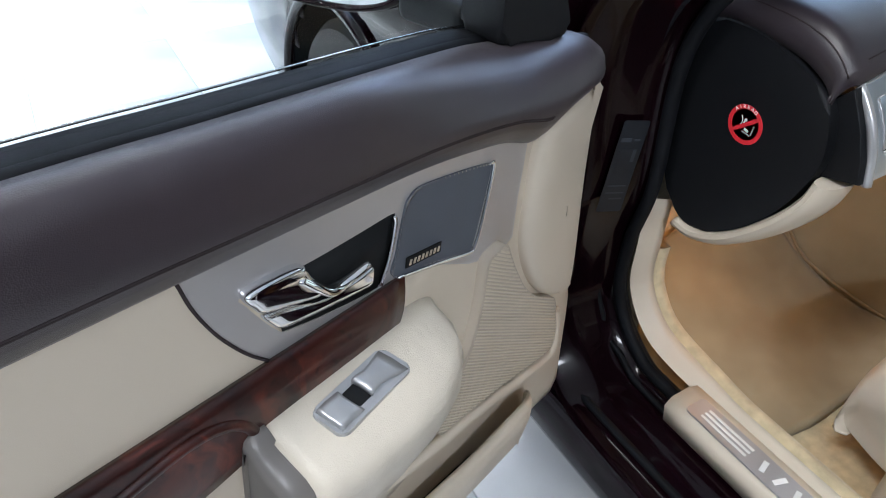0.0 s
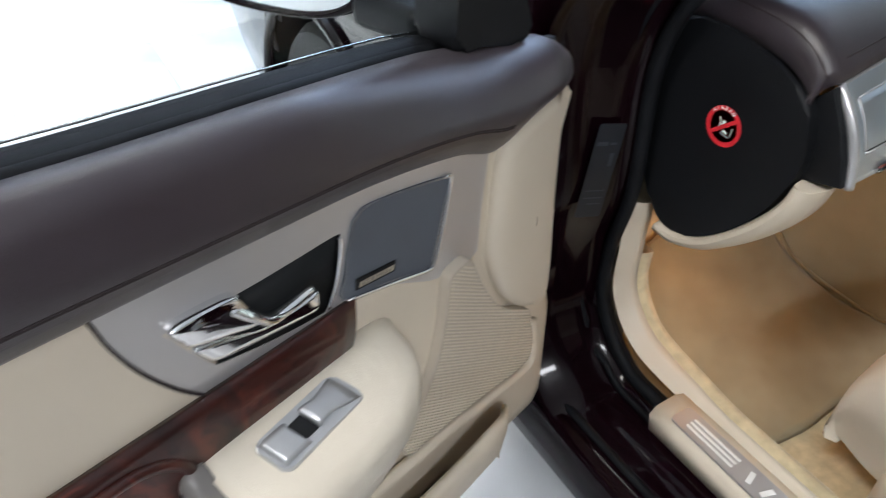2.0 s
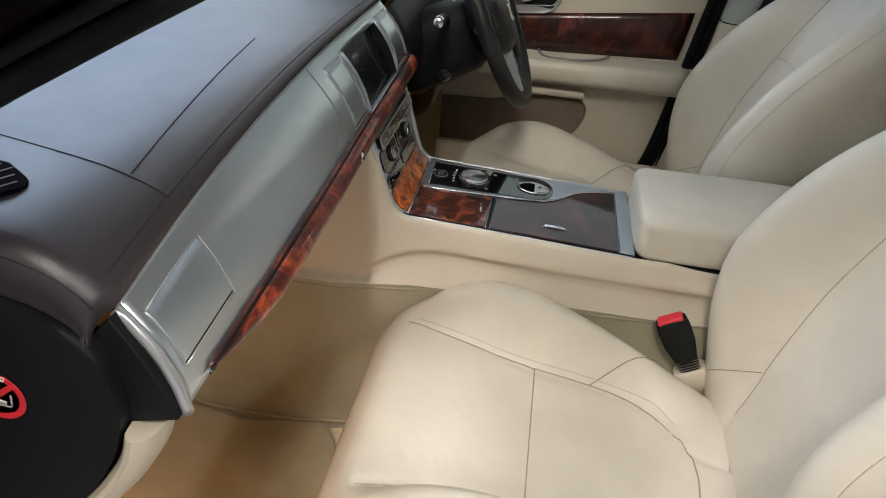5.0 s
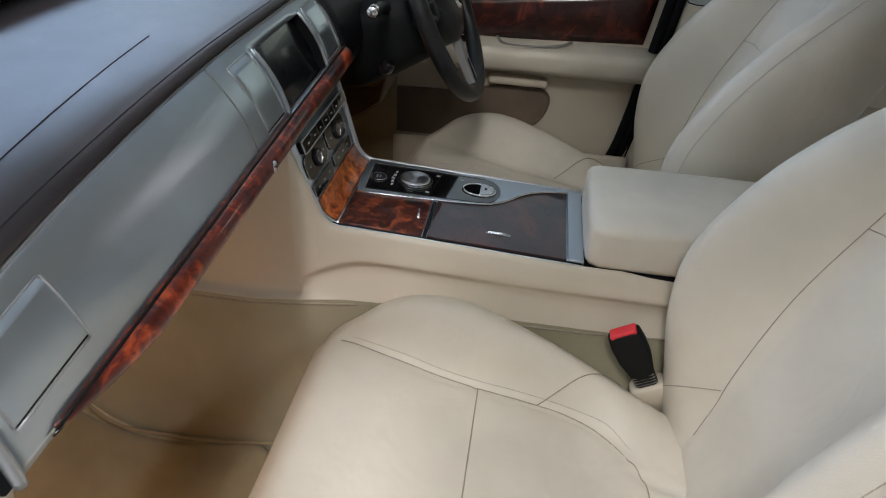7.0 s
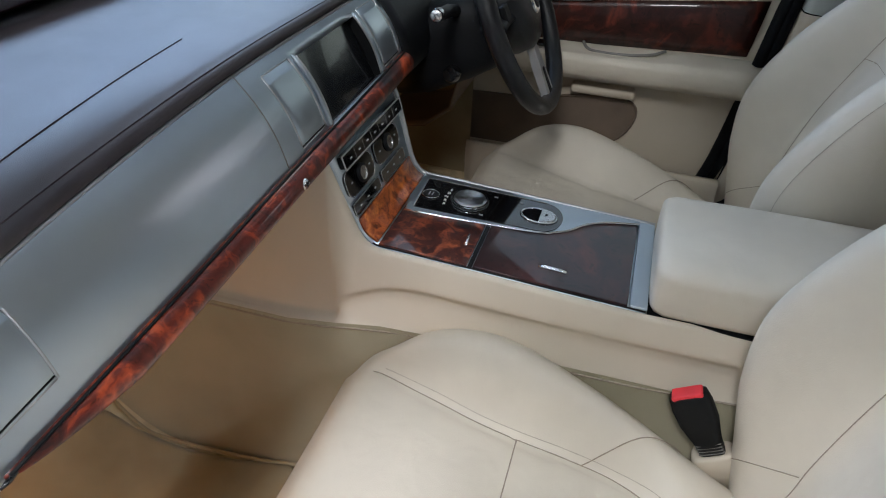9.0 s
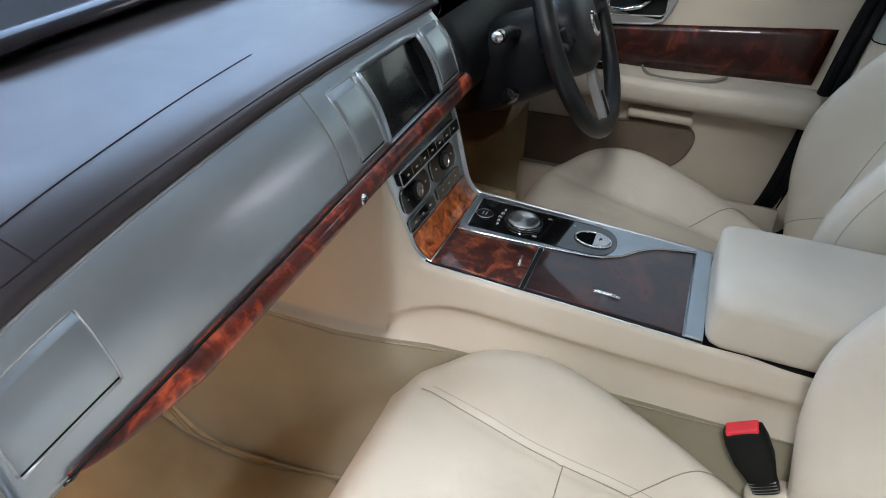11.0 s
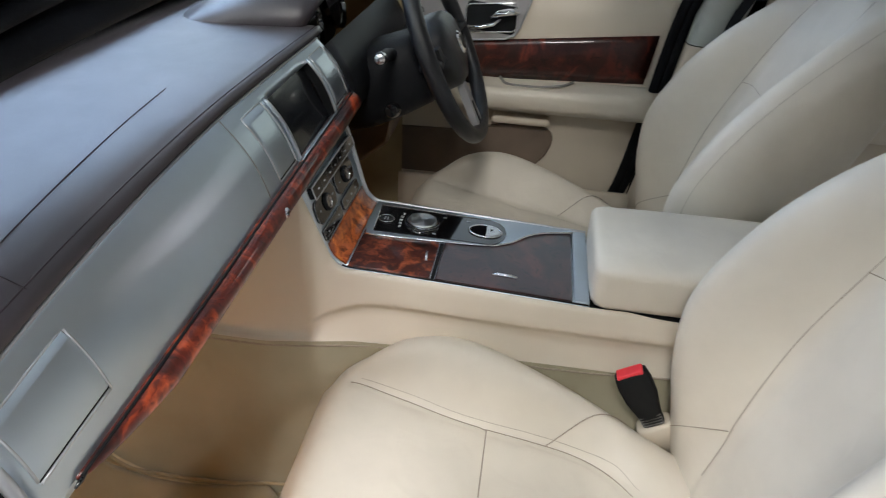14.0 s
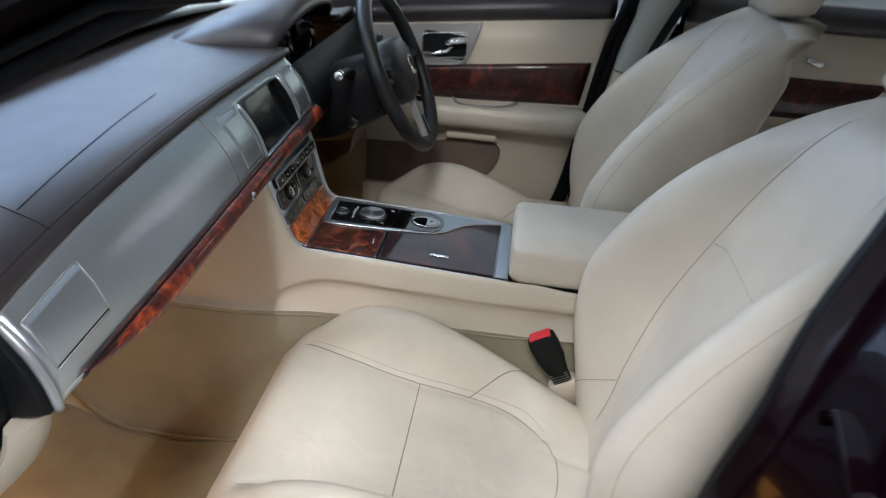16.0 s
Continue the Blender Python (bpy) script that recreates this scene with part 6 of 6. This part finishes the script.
    poly = np.array(wf)
    tilt = math.atan(0.70)
    along, across = np.array([math.cos(tilt), math.sin(tilt)]), np.array([-math.sin(tilt), math.cos(tilt)])
    for c in np.arange((poly @ across).min() + 0.006, (poly @ across).max() - 0.004, 0.0044):
        hits = []
        for a, b in zip(poly, np.roll(poly, -1, 0)):
            fa, fb = a @ across - c, b @ across - c
            if fa * fb < 0:
                hits.append((a + (b - a) * fa / (fa - fb)) @ along)
        if len(hits) >= 2 and max(hits) - min(hits) > 0.02:
            rings = []
            for s in np.linspace(min(hits) + 0.003, max(hits) - 0.003, 9):
                rings.append([bm.verts.new(dl(*(along * s + across * (c + w))[:1], n, (along * s + across * (c + w))[1])) for w, n in ((-0.0015, 0.0118), (-0.0009, 0.0130), (0.0009, 0.0130), (0.0015, 0.0118))])
            for a, b in zip(rings, rings[1:]):
                for k in range(3):
                    bm.faces.new((a[k], a[k + 1], b[k + 1], b[k]))
    tagged(part("grille_ribs", bm, CREAM_TRIM, woof, smooth=False), kind="stuff")
    # raised front pad
    fp = [tuple((p[0] - 0.012 * (p[0] > -0.15), p[1])) for p in curve([(-0.062, 0.868), (-0.10, 0.888), (-0.15, 0.903), (-0.170, 0.905), (-0.172, 0.78), (-0.178, 0.64), (-0.170, 0.605), (-0.14, 0.598), (-0.10, 0.622), (-0.066, 0.672), (-0.046, 0.735), (-0.050, 0.80)], 60, closed=True)]
    pillow("front_pad", [(-u, z) for u, z in fp], door_frame(0, 0, 0), ((0.0, -0.008), (0.0, 0.006), (0.0015, 0.011), (0.005, 0.0155), (0.010, 0.0185), (0.016, 0.020)), CREAM_TRIM, door, "cream raised hinge-side pad", dome=((0.7, 0.0208), (0.4, 0.0212), (0.05, 0.0212)))
    # rolled ledge under the loudspeaker
    tube("card_ledge", [dl(u, n, z) for u, n, z in curve([(-0.158, 0.004, 0.560), (-0.157, 0.010, 0.530), (-0.151, 0.013, 0.493), (-0.122, 0.014, 0.486), (-0.044, 0.015, 0.496), (0.027, 0.016, 0.505), (0.081, 0.017, 0.508), (0.14, 0.017, 0.512), (0.24, 0.014, 0.52)], 70)], 0.0085, CREAM_TRIM, door, "rolled cream edge under the loudspeaker", seg=10)
    # map pocket
    rows = []
    for u in [-0.103, -0.099, -0.092, -0.083, -0.07, -0.055] + list(np.linspace(-0.035, 0.95, 38)):
        f = min(1, max(0.0, (u + 0.1035) / 0.055)) ** 0.6
        rows.append([dl(u, 0.006 + (n + 0.004) * f, z + 0.012 * f - 0.035 * (1 - f) - 0.012 * max(0, min(1, (u + 0.04) / 0.1))) for n, z in ((0.030, 0.468), (0.040, 0.470), (0.046, 0.464), (0.044, 0.44), (0.030, 0.38), (0.008, 0.345), (-0.01, 0.335))])
    sheet("map_pocket", rows, CREAM_TRIM, door, "cream map pocket with a rolled edge", thick=0.004)
    # flat dark plate painted as the shade inside the map pocket
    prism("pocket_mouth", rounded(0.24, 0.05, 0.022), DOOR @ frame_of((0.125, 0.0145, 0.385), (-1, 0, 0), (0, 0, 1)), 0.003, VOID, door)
    # painted shell: outer skin, front edge, shut face
    rows = [[dl(u, n, z) for n, z in ((-0.05, BELT(u) - 0.012), (-0.075, BELT(u) - 0.022), (-0.12, BELT(u) - 0.10), (-0.15, 0.70), (-0.15, 0.5), (-0.13, 0.33), (-0.06, 0.315), (-0.02, 0.335))] for u in np.linspace(-0.19, 0.97, 20)]
    sheet("outer_skin", rows, PAINT, door, "glossy black cherry outer door skin", thick=0.003)
    rows = [[dl(-0.192, n, z) for n in (-0.13, -0.08, -0.03, -0.012)] for z in np.linspace(0.33, 0.935, 10)]
    sheet("front_shut_face", rows, PAINT, door)
    rows = [[dl(0.965, n, z) for n in (-0.12, -0.06, 0.0, 0.02)] for z in np.linspace(0.33, 1.08, 10)]
    sheet("rear_shut_face", rows, PAINT, door)
    tube("door_edge_seal", [dl(-0.193, -0.03, z) for z in np.linspace(0.34, 0.94, 12)], 0.008, RUBBER, door, seg=8)
    # outer mirror standing out from the door, its glass to the rear
    def mirror_ring(d, s):
        ring = []
        for a in np.linspace(0, 2 * math.pi, 44, endpoint=False):
            c, h = (math.copysign(abs(v) ** 0.75, v) for v in (math.cos(a), math.sin(a)))
            ring.append(dl(0.024 - 0.034 * c * s + d, -0.24 + 0.135 * c * s, 1.050 + 0.075 * h * s))
        return ring
    mir = sheet("door_mirror", [mirror_ring(d, s) for d, s in ((-0.004, 0.90), (0.002, 0.915), (0.004, 0.95), (0.0, 0.985), (-0.012, 1.0), (-0.04, 0.985), (-0.07, 0.90), (-0.09, 0.72), (-0.10, 0.45), (-0.103, 0.05))], PAINT, door, "black door mirror housing with mirror glass")
    sheet("mirror_glass", [mirror_ring(-0.003, s) for s in (0.905, 0.5, 0.01)], CHROME, mir, "silvered mirror glass")
    block("mirror_arm", (0.07, 0.09, 0.035), DOOR @ pose(-0.03, -0.085, 1.0), SATIN_BLACK, mir, bevel=0.012)
    # check strap and hinges
    strap = thing("door_check_strap", "steel door check strap between door and pillar", "door check", at=(-0.86, 0.26, 0.60))
    tube("link", [(-0.80, 0.285, 0.655), (-0.846, 0.272, 0.652), (-0.93, 0.235, 0.645)], 0.008, BRUSHED, strap, seg=8, flat=0.4)
    block("bracket", (0.022, 0.012, 0.030), pose(-0.846, 0.276, 0.652), BRUSHED, strap, bevel=0.003)
    for z in (0.50, 0.80):
        leaf = block("hinge", (0.05, 0.03, 0.06), pose(-0.87, 0.278, z), PAINT, car, "painted steel door hinge", bevel=0.006)
        tube("pin", [(-0.905, 0.255, z - 0.04), (-0.905, 0.255, z + 0.04)], 0.010, PAINT, leaf, seg=12)


passenger_door(saloon)

# open door's card drawn to the camera eye behind its front edge, armrest less
EYE_PULL = table((-0.185, 0.0), (-0.15, 0.04), (-0.10, 0.08), (-0.05, 0.10), (0.0, 0.12), (0.10, 0.14), (0.30, 0.15), (1.0, 0.15))
# first camera eye in door axes; scaling about it fits the card to that view
FIRST_EYE = Vector((0.492, 0.396, 1.243))
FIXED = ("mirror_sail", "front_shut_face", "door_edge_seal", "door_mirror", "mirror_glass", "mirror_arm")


def draw_to_eye(ob):
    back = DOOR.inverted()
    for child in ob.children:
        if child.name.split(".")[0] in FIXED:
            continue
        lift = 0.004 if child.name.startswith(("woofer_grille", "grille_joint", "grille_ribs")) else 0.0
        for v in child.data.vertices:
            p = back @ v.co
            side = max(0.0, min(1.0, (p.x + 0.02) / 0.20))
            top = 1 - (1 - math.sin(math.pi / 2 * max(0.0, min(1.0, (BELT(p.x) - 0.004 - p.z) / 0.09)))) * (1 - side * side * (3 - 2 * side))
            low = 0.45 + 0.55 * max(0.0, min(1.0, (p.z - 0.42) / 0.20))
            k = EYE_PULL(p.x) * top * low * (1 - 0.25 * max(0.0, min(1.0, (p.y - 0.02) / 0.06)))
            v.co = DOOR @ (p + (FIRST_EYE - p) * k + Vector((0, lift, 0)))
        draw_to_eye(child)


draw_to_eye(next(o for o in scene.objects if o.name == "front_passenger_door"))

lab = thing("pillar_label", "dark printed tyre pressure label on the hinge pillar", "label", at=(-0.83, 0.275, 0.72))
lm = frame_of((-0.818, 0.230, 0.708), (0.97, -0.22, -0.15), (0, 0, 1))
face = prism("card", rounded(0.042, 0.150, 0.004), lm, 0.001, LABELGREY, lab, "grey-blue printed card")
for k, (dx, dy, w, h) in enumerate(((-0.012, 0.045, 0.022, 0.006), (0.012, 0.045, 0.012, 0.003), (-0.005, 0.01, 0.030, 0.04), (0.014, 0.02, 0.008, 0.02), (0.0, -0.03, 0.04, 0.002), (0.0, -0.042, 0.04, 0.002), (0.005, -0.052, 0.03, 0.002))):
    block("print_bar", (0.75 * w, h, 0.0006), lm @ pose(0.75 * dx, dy, 0.0004), LABELBAR if k != 2 else LABELGREY, face, bevel=0)


# ---- the closed driver's door and the rear door behind it ----
def far_door(name, y0, y1, label, front):
    door = thing(name, label, "car door", at=(0.80, (y0 + y1) / 2, 0.35))
    ys = np.linspace(y0, y1, 30)
    def joint(y):
        return 0.927 - 0.102 * max(y, -0.80)

    def belt(y):
        return joint(y) + 0.072
    rows = [[Vector((0.80 - a, y, z)) for a, z in ((-0.02, belt(y)), (0.01, belt(y) - 0.005), (0.032, belt(y) - 0.03), (0.036, belt(y) - 0.05), (0.026, joint(y) + 0.008), (0.014, joint(y) - 0.003))] for y in ys]
    sheet("upper_pad", rows, AUBERGINE, door, "aubergine leather upper door pad", thick=0.004)
    rows = [[Vector((0.80 - a, y, z)) for a, z in ((0.010, joint(y)), (0.012, 0.90), (0.010, 0.82), (0.012, 0.74), (0.016, 0.64), (0.022, 0.55), (0.030, 0.42), (0.02, 0.34))] for y in ys]
    sheet("trim_panel", rows, CREAM_TRIM, door, "cream soft door trim panel", thick=0.01)
    w0, w1 = (0.05, -0.672) if front else (-1.12, -1.72)
    rows = []
    for k in range(16):
        y = w0 + (w1 - w0) * k / 15
        top, low = (0.809 - 0.104 * y, 0.731 - 0.040 * y) if front else (0.890, 0.780)
        rows.append([Vector((0.785 - 0.007 * math.sin(math.pi * (0.15 + 0.7 * v)), y + 0.018 * v * (k / 15), top + (low - top) * v)) for v in np.linspace(0, 1, 7)])
    sheet("walnut_band", rows, WALNUT_DARK, door, "dark lacquered burr walnut band", thick=0.005)
    # armrest
    a0, a1 = (-0.02, -0.69) if front else (-1.0, -1.4)
    rows = []
    for k in range(24):
        f = k / 23
        y = a0 + (a1 - a0) * f
        e = 1 - 0.25 * max(0, (f - 0.96) / 0.04) ** 2
        dip = 0.013 / (1 + math.exp((f - 0.70) / 0.025)) if front else 0
        rows.append([Vector((0.80 - n * e, y, z)) for n, z in ((0.008, 0.752), (0.04, 0.748 - dip), (0.08, 0.744 - dip * 0.5), (0.095, 0.738), (0.101, 0.722), (0.099, 0.695), (0.088, 0.680), (0.03, 0.668), (0.01, 0.64))])
    arm = sheet("armrest", rows, CREAM, door, "cream leather armrest", thick=0.004)
    sheet("armrest_end", [[v for v in rows[-1]], [Vector((0.80 - (0.80 - v.x) * 0.6, v.y - 0.014, 0.71 + (v.z - 0.71) * 0.8)) for v in rows[-1]], [Vector((0.795, v.y - 0.016, 0.71)) for v in rows[-1]]], CREAM, arm)
    if front:
        # dark tube drawn as the shade round the cream pull cup
        tube("pull_cup_lip", curve([(0.775, -0.296, 0.747), (0.757, -0.308, 0.7395), (0.745, -0.33, 0.7375), (0.742, -0.39, 0.738), (0.750, -0.45, 0.743), (0.768, -0.482, 0.750)], 36), 0.0034, GREY_PLASTIC, arm, "dark line for the shade at the pull cup's edge", seg=8)
        block("switch_block", (0.035, 0.09, 0.008), pose(0.752, -0.20, 0.739), GLOSS_BLACK, arm, "gloss black window switches", bevel=0.003)
        block("under_shelf", (0.06, 0.15, 0.02), pose(0.765, -0.36, 0.645), CREAM_TRIM, door, bevel=0.008)
        # flat brown plate over the trim, its colour standing in for the shaded recess
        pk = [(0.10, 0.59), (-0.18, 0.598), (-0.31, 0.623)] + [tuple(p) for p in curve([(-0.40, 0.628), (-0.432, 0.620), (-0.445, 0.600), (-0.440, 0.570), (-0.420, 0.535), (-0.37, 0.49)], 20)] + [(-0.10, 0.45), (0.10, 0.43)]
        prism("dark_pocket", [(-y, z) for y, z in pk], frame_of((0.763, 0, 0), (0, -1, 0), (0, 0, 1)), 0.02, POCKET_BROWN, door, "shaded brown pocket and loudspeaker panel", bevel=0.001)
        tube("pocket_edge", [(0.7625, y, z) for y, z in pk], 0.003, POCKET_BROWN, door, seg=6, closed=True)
        lip = [[Vector((x, y, z)) for x, z in ((0.745, 0.470), (0.712, 0.484), (0.702, 0.486), (0.696, 0.478), (0.694, 0.44), (0.704, 0.37), (0.735, 0.335))] for y in np.linspace(-0.05, -0.66, 24)]
        sheet("map_pocket", lip, CREAM_TRIM, door, "cream map pocket with a rolled edge", thick=0.004)
        tube("panel_joint", [(0.768, y, 0.475 - 0.02 * y) for y in np.linspace(-0.40, -0.66, 6)], 0.0018, STITCH, door, seg=6)
        ins = [(-0.362, 0.962), (-0.352, 0.925), (-0.335, 0.875), (-0.322, 0.853), (-0.300, 0.843), (-0.15, 0.828), (0.10, 0.803), (0.10, 0.915)]
        si = prism("silver_insert", [(-y, z) for y, z in ins], frame_of((0.772, 0, 0), (0, -1, 0), (0, 0, 1)), 0.012, DOORSILVER, door, "satin silver door insert", bevel=0.002)
        tube("insert_edge", [(0.7705, y, z) for y, z in ins[:6]], 0.0022, SATIN, si, seg=6)
        prism("handle_recess", rounded(0.125, 0.068, 0.012), frame_of((0.7712, -0.262, 0.892), (0, -1, -0.08), (0, -0.08, 1)), 0.003, BLACK, si)
        tube("recess_rim", [(0.7705, -0.262 - a, 0.892 + b - 0.08 * -a) for a, b in [tuple(v) for v in rounded(0.125, 0.068, 0.012)]], 0.0022, CHROME, si, seg=6, closed=True)
        tube("pull_lever", [(0.768, -0.322, 0.912), (0.757, -0.305, 0.911), (0.756, -0.285, 0.908), (0.764, -0.266, 0.900)], 0.017, CHROME, si, "chrome door release lever", seg=12, flat=0.5)
        tube("lock_lever", [(0.768, -0.285, 0.893), (0.760, -0.268, 0.880), (0.760, -0.240, 0.872), (0.768, -0.205, 0.868)], 0.009, CHROME, si, seg=10, flat=0.6)
    else:
        tube("pull_lever", [(0.772, -1.22, 0.942), (0.760, -1.235, 0.940), (0.760, -1.26, 0.934), (0.772, -1.28, 0.930)], 0.009, CHROME, door, seg=10)
    rows = [[Vector((x, y, z)) for x, z in ((0.83, belt(y) - 0.01), (0.90, 0.90), (0.93, 0.6), (0.915, 0.33))] for y in ys]
    sheet("outer_skin", rows, PAINT, door, thick=0.003)
    g = sheet("window_glass", [[Vector((0.825 - 0.40 * h * 0.36, y - 0.0 * h, belt(y) - 0.01 + 0.35 * h)) for h in np.linspace(0, 1, 5)] for y in np.linspace(y0 - 0.02 if front else y0, y1 + 0.03, 8)], GLASS, door, "clear side window")
    g.visible_shadow = False


far_door("front_driver_door", 0.12, -0.715, "closed car door with cream trim, walnut band and armrest", True)
far_door("rear_driver_door", -0.90, -1.75, "closed rear car door with cream trim and walnut band", False)
tube_post = thing("centre_pillar", "black and grey centre pillar on the driver's side", "pillar", at=(0.78, -0.78, 0.4))
tube("seal_edge", [(0.765 - 0.40 * max(0, z - 0.95), y, z) for y, z in curve([(-0.61, 0.40), (-0.655, 0.50), (-0.69, 0.70), (-0.72, 0.90), (-0.75, 1.06), (-0.78, 1.30)], 24)], 0.014, RUBBER, tube_post, "black door seal", seg=8)
tube("seal_web", [(0.762 - 0.40 * max(0, z - 0.95), y, z) for y, z in curve([(-0.60, 0.40), (-0.637, 0.50), (-0.672, 0.70), (-0.702, 0.90), (-0.735, 1.06), (-0.765, 1.30)], 24)], 0.013, RUBBER, tube_post, "black door seal", seg=8)
sheet("pillar_cover", [[Vector((0.775 - a - 0.40 * max(0, z - 0.95), y - b, z)) for a, b in ((0, 0.004), (0.034, 0.006), (0.048, 0.018), (0.058, 0.07), (0.045, 0.13), (0, 0.15))] for y, z in curve([(-0.64, 0.40), (-0.668, 0.50), (-0.70, 0.70), (-0.727, 0.872)], 14)], CREAM_TRIM, tube_post, "cream lower pillar cover")
sheet("pillar_cover", [[Vector((0.772 - a - 0.40 * max(0, z - 0.95), y - b, z)) for a, b in ((0, 0.004), (0.034, 0.006), (0.048, 0.018), (0.058, 0.06), (0.045, 0.10), (0, 0.12))] for y, z in curve([(-0.7275, 0.875), (-0.733, 0.92), (-0.762, 1.06), (-0.80, 1.36)], 14)], PILLAR_GREY, tube_post, "pale grey-green upper pillar cover")
